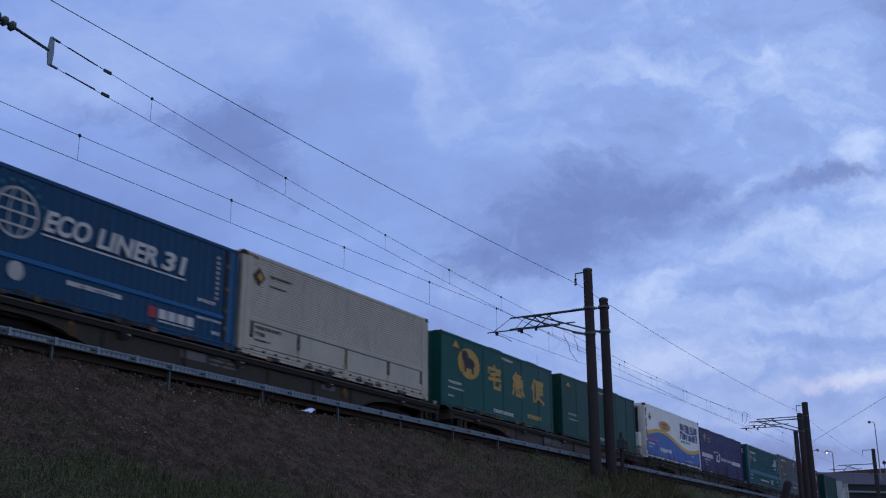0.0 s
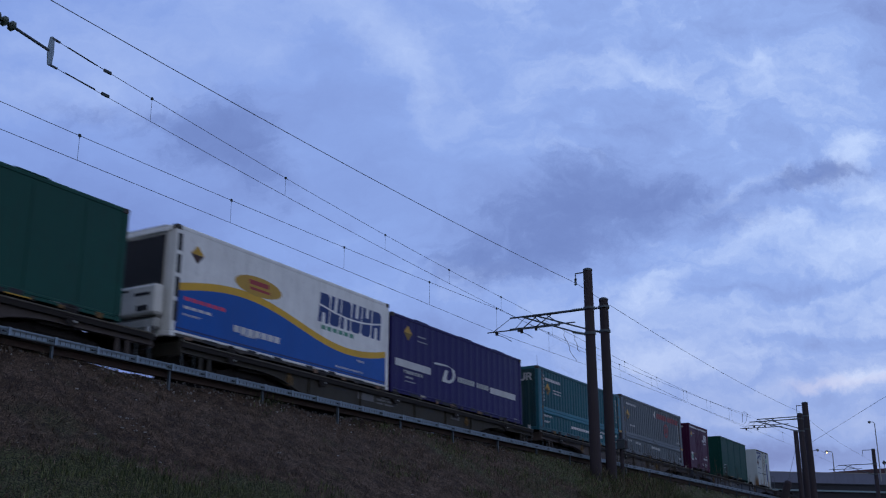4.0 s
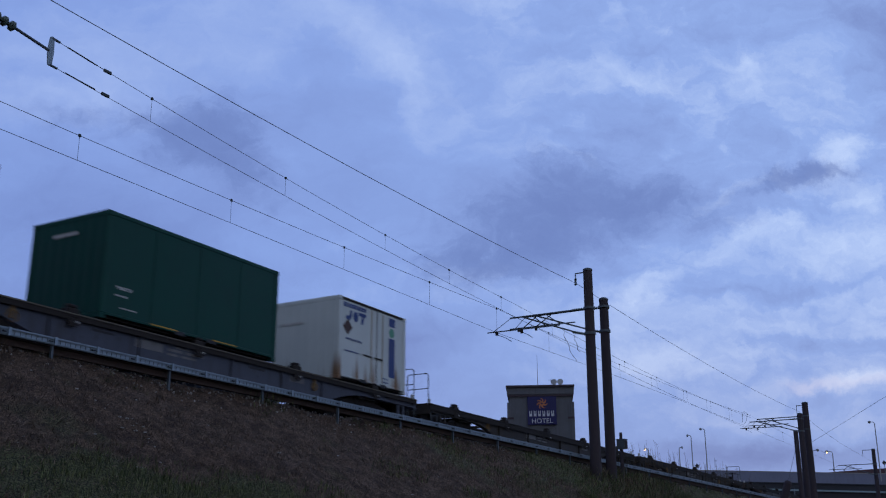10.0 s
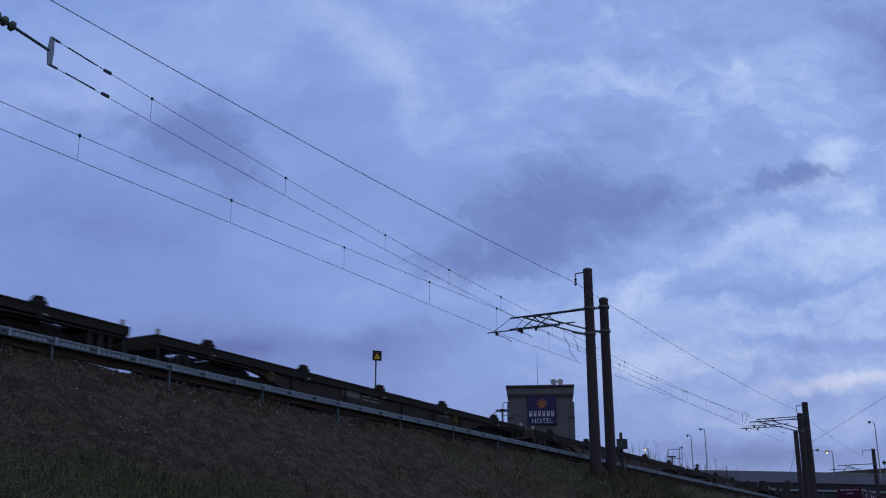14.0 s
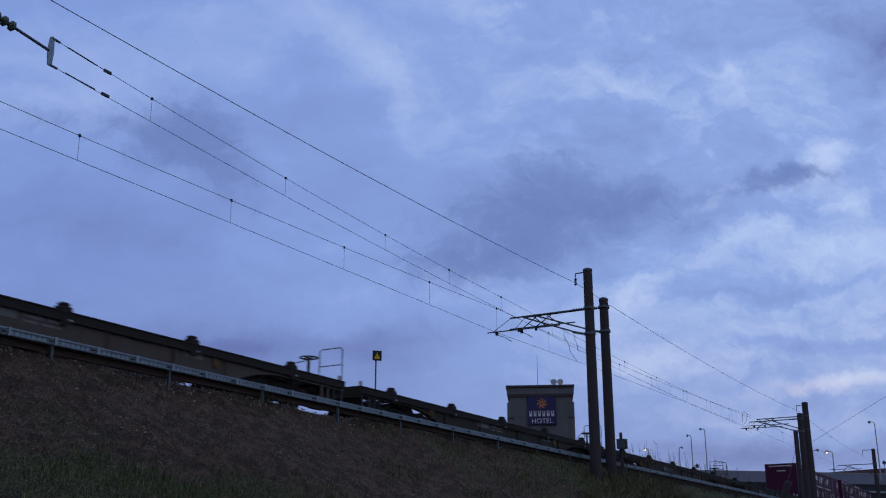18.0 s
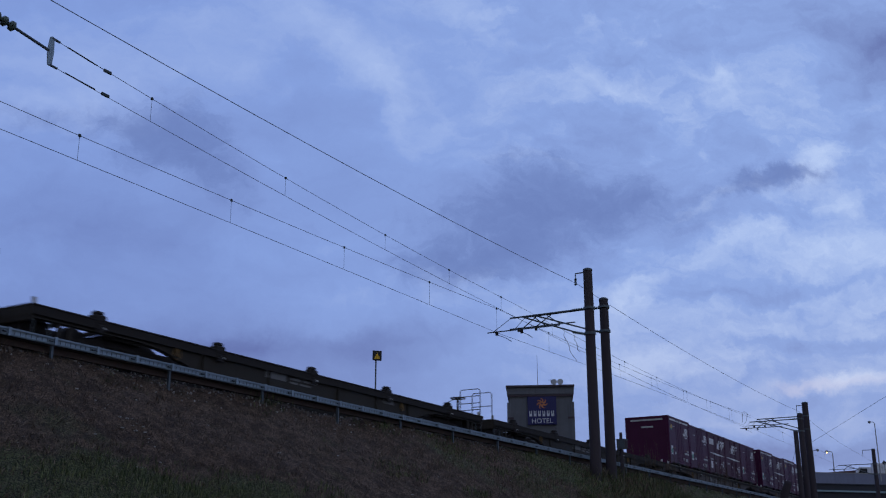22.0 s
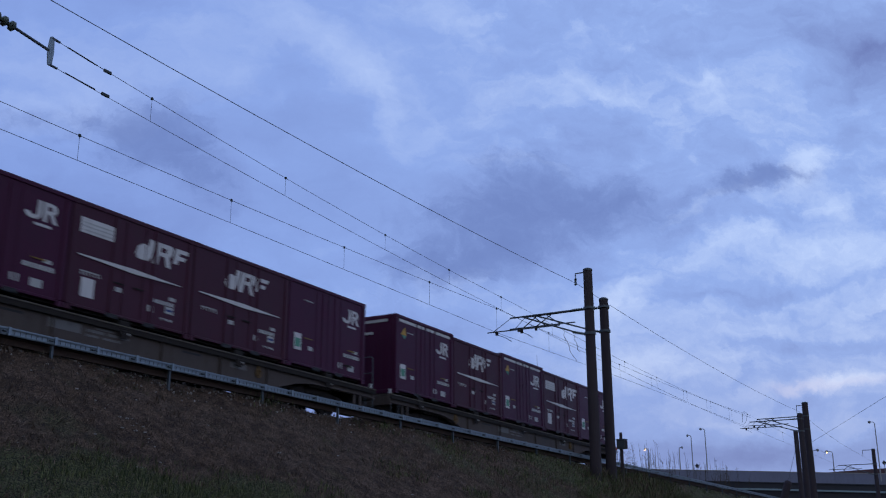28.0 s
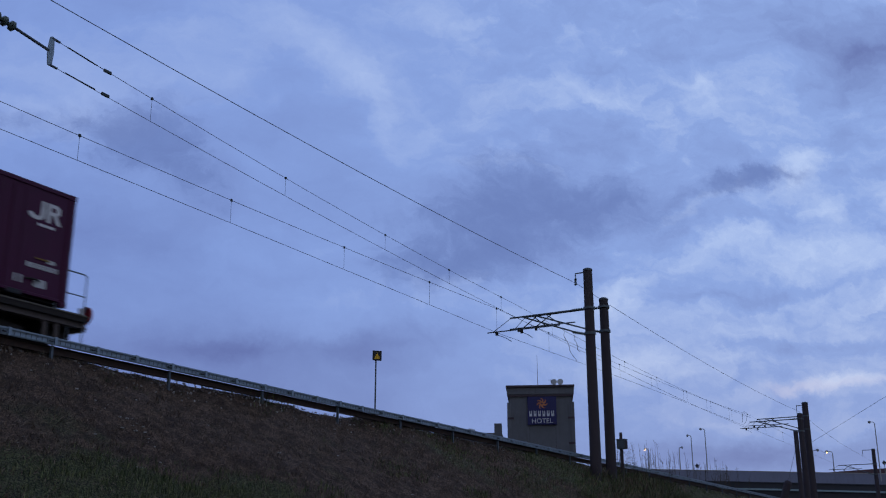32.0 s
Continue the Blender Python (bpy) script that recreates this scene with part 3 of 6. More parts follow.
def slope_litter():
    """Pale stones and scraps that lie in the grass."""
    rng = random.Random(21)
    spots = [(12.6, 13.4), (12.75, 13.38), (12.9, 13.3), (12.95, 13.2), (12.7, 12.8), (12.75, 12.7), (11.8, 12.0), (11.7, 12.0), (10.0, 12.5), (12.4, 13.8), (12.6, 13.7), (15.2, 13.8), (14.7, 12.9), (12.4, 13.1), (12.65, 13.05), (12.8, 12.9), (12.5, 12.3), (12.55, 12.26), (12.85, 13.05), (12.72, 13.2), (12.9, 13.42)]
    for x, y in spots + [(rng.uniform(9, 30), rng.uniform(11, 14.8)) for _ in range(26)]:
        f = Form()
        r = rng.uniform(0.014, 0.036)
        vs, n = [], 7
        for lev, rad in ((0.0, 0.8), (0.35, 1.0), (0.8, 0.55)):
            for i in range(n):
                a = math.tau * i / n
                k = rad * r * rng.uniform(0.75, 1.25)
                vs.append((k * math.cos(a), k * math.sin(a), lev * r * 0.9))
        fs = [(j * n + i, j * n + (i + 1) % n, (j + 1) * n + (i + 1) % n, (j + 1) * n + i) for j in range(2) for i in range(n)]
        fs += [tuple(range(n - 1, -1, -1)), tuple(range(2 * n, 3 * n))]
        f.add(vs, fs)
        single("stone", f, M["concrete"], "small pale stone lying in the dry grass", "stone", "stones on the slope", at=pose(x, y, ground_height(x, y), rz=rng.uniform(0, 360)))


slope_litter()


# ---- track ----
def track():
    t = thing("track", "single railway track with rusty rails on concrete sleepers", "track", kind="structure")
    prof = [(-0.065, -0.15), (0.065, -0.15), (0.065, -0.138), (0.012, -0.115), (0.012, -0.045), (0.034, -0.03), (0.034, -0.004), (0.02, 0), (-0.02, 0), (-0.034, -0.004), (-0.034, -0.03), (-0.012, -0.045), (-0.012, -0.115), (-0.065, -0.138)]
    for side in (-1, 1):
        f = Form().slab([(TRACK + side * 0.566 + y, RAIL + z) for y, z in prof], -300, 600, "x")
        part("rail", f, M["rail_steel"], t)
    s = Form().slab([(-1.0, -0.30), (1.0, -0.30), (1.0, -0.17), (0.78, -0.152), (0.4, -0.152), (0.2, -0.17), (-0.2, -0.17), (-0.4, -0.152), (-0.78, -0.152), (-1.0, -0.17)], -0.12, 0.12, "x")
    me = s.mesh("sleeper", M["sleeper_concrete"])
    for i in range(280):
        part("sleeper", me, None, t, at=pose(2 + 0.62 * i, TRACK, RAIL))
    return t


track()


# ---- cable duct on posts along the shoulder, with a rusty beam below it ----
def cable_duct():
    t = thing("cable_duct", "galvanised steel cable duct above a rusty beam on posts", "cable duct")
    y, top, L = 15.0, 5.455, 0.976
    panel = Form().slab([(y, -0.012), (y + 0.06, -0.012), (y + 0.06, -0.118), (y + 0.012, -0.118), (y, -0.11)], 0.004, L - 0.004, "x")
    lip = Form().slab([(y - 0.03, 0.004), (y + 0.065, 0.004), (y + 0.065, -0.011), (y - 0.02, -0.011), (y - 0.03, -0.024)], 0.004, L - 0.004, "x")
    foot = Form().slab([(y - 0.026, -0.112), (y - 0.001, -0.112), (y - 0.001, -0.13), (y - 0.018, -0.13)], 0.004, L - 0.004, "x")
    slot = Form().box(0, 0.014, y - 0.004, y - 0.0008, -0.094, -0.035)
    strap = Form().slab([(y - 0.045, 0.012), (y + 0.08, 0.012), (y + 0.08, 0.005), (y - 0.034, 0.005), (y - 0.034, -0.132), (y - 0.045, -0.132)], -0.03, 0.03, "x")
    clip = Form().soft(-0.14, -0.05, y - 0.05, y - 0.001, -0.078, -0.052, 0.008)
    post = Form().slab([(-0.024, 0), (0.024, 0), (0.024, 0.05), (0.018, 0.05), (0.018, 0.007), (-0.018, 0.007), (-0.018, 0.05), (-0.024, 0.05)], -1.0, -0.132, "z")
    post.v = [(q[0], q[1] + y + 0.02, q[2]) for q in post.v]
    prof = [(-0.05, -0.07), (0.05, -0.07), (0.05, -0.056), (0.012, -0.046), (0.012, 0.046), (0.05, 0.056), (0.05, 0.07), (-0.05, 0.07), (-0.05, 0.056), (-0.012, 0.046), (-0.012, -0.046), (-0.05, -0.056)]
    beam = Form().slab([(y + 0.16 + u, v) for u, v in prof], 0.004, 3 * L - 0.004, "x")
    me = {k: f.mesh(k, M[m]) for k, f, m in (("panel", panel, "galvanised"), ("lip", lip, "galvanised"), ("foot_rail", foot, "galvanised"), ("slot", slot, "galvanised_dark"),
                                            ("strap", strap, "galvanised"), ("clip", clip, "galvanised_dark"), ("post", post, "galvanised_dark"), ("beam", beam, "rust"))}
    for i in range(122):
        x = 1.7 + L * i
        z = top + 0.0028 * max(0, x - 20)
        p = part("panel", me["panel"], None, t, at=pose(x, 0, z))
        part("lip", me["lip"], None, p)
        part("foot_rail", me["foot_rail"], None, p)
        if 8 < x < 34:
            for k in range(7):
                part("slot", me["slot"], None, p, at=pose(0.12 + 0.115 * k, 0, 0))
        if x < 75:
            part("strap", me["strap"], None, t, at=pose(x, 0, z))
            part("clip", me["clip"], None, t, at=pose(x, 0, z))
        if i % 3 == 2:
            part("post", me["post"], None, t, at=pose(x - 0.01, 0, z))
            part("beam", me["beam"], None, t, "rusty brown steel beam" if i == 2 else "", at=pose(x, 0, 5.262 + 0.0030 * min(16, max(0, x - 14)) + 0.001 * max(0, x - 30)))
    return t


cable_duct()


# ---- masts and overhead line ----
def lathe_pole(h, r0, r1):
    return Form().tube((0, 0, -1.2), (0, 0, h), r0, r1, 20)


def insulator(f, a, b, n=5, r=0.055):
    prof = []
    for i in range(n):
        s = i / n
        prof += [(s, r * 0.45), (s + 0.3 / n, r), (s + 0.6 / n, r * 0.95), (s + 0.75 / n, r * 0.45)]
    prof.append((1, r * 0.45))
    f.turned(a, b, prof, 10)


def mast(x, y, top, base, label, r0=0.22, r1=0.175):
    t = thing("catenary_mast", label, "mast", "catenary masts", at=pose(x, y, base))
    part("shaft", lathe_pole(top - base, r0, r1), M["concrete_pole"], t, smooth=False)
    cap = Form().turned((0, 0, top - base - 0.05), (0, 0, top - base + 0.06), [(0, r1 + 0.012), (0.6, r1 + 0.012), (1, r1 * 0.6)], 16)
    part("cap", cap, M["galvanised_dark"], t)
    return t


def cantilever(parent, base, zt, zs, tip, reg_z, reach):
    """The bracket that carries the wires: top tube, raking strut, register arm, braces."""
    dz = -base
    tube = Form().tube((0, 0.55, zt + dz), (0, tip, zt + dz - 0.01), 0.035, n=8)
    part("top_tube", tube, M["galvanised_dark"], parent)
    part("strut", Form().tube((0, 0.6, zs + dz + 0.12), (0, tip - 0.55, zt + dz - 0.02), 0.032, n=8), M["galvanised_dark"], parent)
    part("register_tube", Form().tube((0, 1.25, reg_z + dz), (0, reach, reg_z + dz + 0.02), 0.026, n=8), M["galvanised_dark"], parent)
    for a, b in ((tip - 0.5, tip - 1.25), (tip - 1.6, tip - 0.95)):
        part("brace", Form().tube((0, b, zt + dz), (0, a, reg_z + dz), 0.022, n=6), M["galvanised_dark"], parent)
    part("hanger", Form().tube((0, tip - 0.05, zt + dz), (0, reach - 0.25, reg_z + dz + 0.02), 0.012, n=6), M["galvanised_dark"], parent)
    s = reach - 0.42
    arm = Form().path([(0, s, reg_z + dz), (0, s, reg_z + dz - 0.11), (0.35, s - 0.02, reg_z + dz - 0.09), (0.8, s - 0.03, reg_z + dz - 0.10), (1.25, s - 0.05, reg_z + dz - 0.15)], 0.013, 6)
    part("steady_arm", arm, M["galvanised_dark"], parent)
    part("register_clamp", Form().soft(-0.05, 0.05, s - 0.05, s + 0.05, reg_z + dz - 0.13, reg_z + dz + 0.04, 0.012), M["under_iron"], parent)
    part("brace_clamp", Form().soft(-0.04, 0.04, tip - 0.55, tip - 0.45, reg_z + dz - 0.16, reg_z + dz + 0.03, 0.012), M["under_iron"], parent)
    for z, k in ((zt, 0.0), (zs, 0.06)):
        f = Form()
        insulator(f, (0, 0.2, z + dz), (0, 0.72, z + dz + k * 2.3), 7, 0.06)
        part("insulator", f, M["insulator"], parent, "dark ribbed insulator")
        band = Form().turned((0, 0, z + dz - 0.05), (0, 0, z + dz + 0.05), [(0, 0.225), (1, 0.225)], 16)
        part("clamp_band", band, M["galvanised_dark"], parent)
        part("bracket", Form().box(-0.04, 0.04, 0.12, 0.24, z + dz - 0.05, z + dz + 0.05), M["galvanised_dark"], parent)


CONCRETE_MAST = "dark concrete catenary mast beside the track"
m1 = mast(37.0, 14.5, 12.62, 4.6, CONCRETE_MAST + " with bracket arms")
cantilever(m1, 4.6, 11.07, 10.07, 3.4, 10.55, 4.43)
feed = Form().tube((0, 0.1, 7.93), (0, 0.52, 7.93), 0.025).tube((0, 0.52, 7.95), (0, 0.52, 7.72), 0.02)
part("feeder_arm", feed, M["galvanised_dark"], m1)
fi = Form()
insulator(fi, (0, 0.52, 7.74), (0, 0.52, 7.45), 4, 0.06)
part("insulator", fi, M["insulator"], m1, "dark ribbed insulator")
m2 = mast(38.6, 14.5, 11.78, 4.6, CONCRETE_MAST + ", shorter", 0.21, 0.175)
cantilever(m2, 4.6, 11.45, 10.46, 3.5, 10.98, 4.2)
m3 = mast(78.4, 14.5, 12.7, 4.6, CONCRETE_MAST + " with bracket arms", 0.26, 0.215)
cantilever(m3, 4.6, 11.75, 10.8, 3.45, 11.28, 4.15)
part("feeder_arm", Form().tube((0, 0.1, 7.93), (0, 0.6, 7.93), 0.025).tube((0, 0.6, 7.95), (0, 0.6, 7.4), 0.02), M["galvanised_dark"], m3)
m4 = mast(76.2, 14.5, 11.64, 4.6, CONCRETE_MAST + ", shorter", 0.23, 0.19)
cantilever(m4, 4.6, 11.3, 10.45, 3.5, 10.85, 4.2)
m5 = mast(74.2, 14.5, 10.25, 4.6, "short dark concrete stay mast beside the track", 0.18, 0.15)
m6 = mast(110.9, 14.5, 12.3, 4.6, CONCRETE_MAST + " with bracket arms")
cantilever(m6, 4.6, 10.9, 9.9, 3.4, 10.5, 4.3)
part("feeder_arm", Form().tube((0, 0.1, 7.65), (0, 1.0, 7.65), 0.03).tube((0, 1.0, 7.65), (0, 1.0, 7.0), 0.02), M["galvanised_dark"], m6)


def sag_line(a, b, sag, n=16):
    a, b = Vector(a), Vector(b)
    return [a.lerp(b, i / n) - Vector((0, 0, sag * 4 * (i / n) * (1 - i / n))) for i in range(n + 1)]


def wire(name, runs, r, label, parent=None):
    pts = []
    for a, b, sag in runs:
        pts += sag_line(a, b, sag)[1 if pts else 0:]
    f = Form().path(pts, r, 6)
    if parent:
        return part(name, f, M["wire_copper"], parent)
    return single(name, f, M["wire_copper"], label, "wire", "overhead wires")


def pair(name, label, contact, messenger, dropper_x):
    """A contact wire with the messenger wire that carries it on droppers."""
    t = thing(name, label, "overhead line", "overhead wires")
    wire("contact_wire", contact, 0.0072, "", t)
    wire("messenger_wire", messenger, 0.0072, "", t)

    def at(runs, x):
        for a, b, sag in runs:
            if a[0] <= x <= b[0]:
                s = (x - a[0]) / (b[0] - a[0])
                return Vector(a).lerp(Vector(b), s) - Vector((0, 0, sag * 4 * s * (1 - s)))
        return None
    for x in dropper_x:
        p, q = at(contact, x), at(messenger, x)
        if p and q:
            d = part("dropper", Form().tube(p, q, 0.005, n=5), M["wire_copper"], t)
            part("dropper_clip", Form().box(q.x - 0.03, q.x + 0.03, q.y - 0.02, q.y + 0.02, q.z - 0.03, q.z + 0.035), M["wire_copper"], d)
    return t


C = TRACK
pair("running_line", "thin overhead contact line with droppers above the track",
     [((-13, C, 10.40), (37, C, 10.5), -0.08), ((37, C, 10.5), (78.4, C, 11.1), -0.1), ((78.4, C, 11.1), (112, C, 11.2), 0)],
     [((-13, C, 11.50), (37, C, 11.5), 0.36), ((37, C, 11.5), (78.4, C, 12.05), 0.25), ((78.4, C, 12.05), (112, C, 11.9), 0.1)],
     [4.7, 10.0, 15.36, 20.68, 26.1, 31.47, 36.85, 42.0, 46.4, 50.95, 55.95, 61.9, 66.85, 72.3, 83, 89, 95, 101, 107])
over = pair("overlap_line", "second overhead line rising to its end insulator",
            [((14.29, C, 12.51), (38.6, C, 11.5), 0.12), ((38.6, C, 11.5), (78.4, C, 10.98), 0.18)],
            [((14.29, C, 13.18), (38.6, C, 12.05), 0.20), ((38.6, C, 12.05), (78.4, C, 11.9), 0.3)],
            [17.48, 22.99, 28.49, 32.93, 37.28, 42.4, 47.0, 51.75, 56.95, 62.6, 67.8, 73.0])


def end_insulator(parent):
    """Yoke plate, thickened wire ends and the ribbed tension insulator."""
    yoke = Form().slab([(14.24, 12.5), (14.3, 12.47), (14.36, 12.52), (14.385, 12.85), (14.36, 13.17), (14.3, 13.22), (14.24, 13.18), (14.2, 12.84)], C - 0.012, C + 0.012)
    part("yoke_plate", yoke, M["galvanised"], parent, "pale galvanised yoke plate")
    rod = Form().tube((14.25, C, 12.84), (13.28, C, 12.965), 0.035)
    part("tie_rod", rod, M["galvanised_dark"], parent)
    f = Form()
    insulator(f, (13.3, C, 12.96), (11.9, C, 13.14), 7, 0.125)
    part("tension_insulator", f, M["insulator"], parent, "dark green ribbed tension insulator", smooth=True)
    part("end_wire", Form().tube((11.9, C, 13.14), (-3, C, 14.6), 0.02), M["galvanised_dark"], parent)
    for z, s in ((12.51, -0.041), (13.18, -0.075)):
        part("clevis", Form().tube((14.3, C, z), (14.52, C, z + s * 0.2), 0.03, n=8), M["galvanised_dark"], parent)
        part("end_grip", Form().tube((14.75, C, z + s * 0.45), (15.65, C, z + s * 1.35 - 0.008), 0.017, n=8), M["wire_copper"], parent)
        part("end_clamp", Form().soft(15.86, 16.1, C - 0.025, C + 0.025, z + s * 1.6 - 0.05, z + s * 1.6 + 0.03, 0.01), M["wire_copper"], parent)


end_insulator(over)
wire("feeder_wire", [((-3, 15.02, 12.15), (37, 15.02, 12.15), 0.41), ((37, 15.02, 12.15), (78.4, 15.02, 12.15), 0.32), ((78.4, 15.02, 12.15), (110.9, 15.5, 11.7), 0.25), ((110.9, 15.5, 11.7), (160, 15.5, 11.9), 0.3)], 0.0088, "thin black feeder wire hung from the mast tops")
JUMPER = "thin wavy jumper wire between the overhead lines"
for pts in ([(43.8, 11.84), (43.7, 11.66), (43.95, 11.48), (44.23, 11.38), (44.32, 11.22), (44.36, 11.06), (44.72, 10.88), (45.18, 10.72)],
            [(45.03, 11.93), (44.93, 11.72), (45.2, 11.6), (45.34, 11.42), (45.3, 11.26), (45.58, 11.22)],
            [(75.83, 11.26), (76.05, 11.93), (76.5, 12.09), (76.92, 12.12), (77.5, 12.06), (77.04, 11.52), (76.11, 11.13)]):
    single("jumper_wire", Form().path([(x, C, z) for x, z in pts], 0.011, 6), M["wire_copper"], JUMPER, "wire", "overhead wires")
wire("stay_wire", [((74.1, 14.4, 9.6), (70.0, 14.4, 6.75), 0.0)], 0.012, "stay wire from a mast to its anchor")
wire("service_wire", [((78.16, 14.35, 9.78), (42, -0.7, 10.58), 0.0)], 0.009, "thin service wire crossing to the mast")

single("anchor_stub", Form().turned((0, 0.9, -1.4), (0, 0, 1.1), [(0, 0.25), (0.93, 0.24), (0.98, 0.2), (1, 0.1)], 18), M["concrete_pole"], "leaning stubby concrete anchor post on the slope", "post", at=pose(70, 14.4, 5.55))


def warning_sign():
    t = thing("warning_sign", "small black square board with a yellow triangle on a thin post", "sign", at=pose(32.86, 21.6, 4.6))
    part("post", Form().tube((0, 0, -0.3), (0, 0, 4.75), 0.03), M["galvanised_dark"], t)
    a = pose(0, -0.05, 4.6, rz=-40)
    part("board", Form().soft(-0.18, 0.18, -0.012, 0.012, -0.19, 0.19, 0.004), M["black"], t, at=a)
    part("triangle", Form().slab([(-0.12, -0.13), (0.12, -0.13), (0.0, 0.12)], -0.018, -0.0125), M["yellow"], t, "yellow triangle", at=a)
    return t


warning_sign()


def signal_box():
    t = thing("trackside_box", "small weathered grey equipment box on a short post", "equipment box", at=pose(40.5, 14.75, 4.75))
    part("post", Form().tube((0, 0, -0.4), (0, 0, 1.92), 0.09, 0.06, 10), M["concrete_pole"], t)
    part("case", Form().soft(-0.17, 0.17, -0.2, 0.14, 1.26, 1.62, 0.015), M["galvanised_dark"], t)
    part("door", Form().soft(-0.14, 0.14, -0.222, -0.203, 1.29, 1.59, 0.006), M["concrete_pole"], t)
    part("lid", Form().slab([(-0.19, 1.62), (0.19, 1.62), (0.17, 1.65), (-0.17, 1.65)], -0.23, 0.16), M["galvanised_dark"], t)
    return t


signal_box()


def stalks():
    rng = random.Random(8)
    f = Form()
    for _ in range(60):
        x, y = rng.choice((rng.gauss(55, 2.2), rng.gauss(46, 1.5), rng.gauss(58.5, 1.2))), rng.uniform(14.9, 15.9)
        z, h = ground_height(x, y), rng.uniform(0.9, 1.75)
        lx, ly = rng.gauss(0, 0.12), rng.gauss(0, 0.1)
        f.tube((x, y, z - 0.05), (x + lx, y + ly, z + h), 0.009, 0.004, 4)
        for k in range(5):
            s = rng.uniform(0.45, 1.0)
            a = rng.random() * math.tau
            p = Vector((x + lx * s, y + ly * s, z + h * s))
            f.tube(p, p + Vector((math.cos(a) * 0.1, math.sin(a) * 0.1, rng.uniform(0.06, 0.2))), 0.005, 0.003, 4)
    # airy leafy weeds just past the box
    for _ in range(46):
        x, y = rng.uniform(40.5, 47.5), rng.uniform(14.75, 15.5)
        z, h = ground_height(x, y), rng.uniform(0.5, 1.15)
        lx, ly = rng.gauss(0, 0.14), rng.gauss(0, 0.12)
        f.tube((x, y, z - 0.05), (x + lx, y + ly, z + h), 0.007, 0.003, 4)
        for k in range(22):
            s = rng.uniform(0.3, 1.0)
            p = Vector((x + lx * s + rng.gauss(0, 0.07), y + ly * s + rng.gauss(0, 0.07), z + h * s + rng.gauss(0, 0.03)))
            d = Vector((rng.gauss(0, 1), rng.gauss(0, 1), rng.gauss(0, 0.6))).normalized() * rng.uniform(0.018, 0.034)
            w = d.cross(Vector((0.3, 0.2, 1))).normalized() * 0.011
            f.add([p - d, p + w, p + d, p - w], [(0, 1, 2, 3)])
    single("weed_stalks", f, M["stalk"], "thin bare dead weed stalks along the shoulder", "weeds", kind="stuff")


stalks()

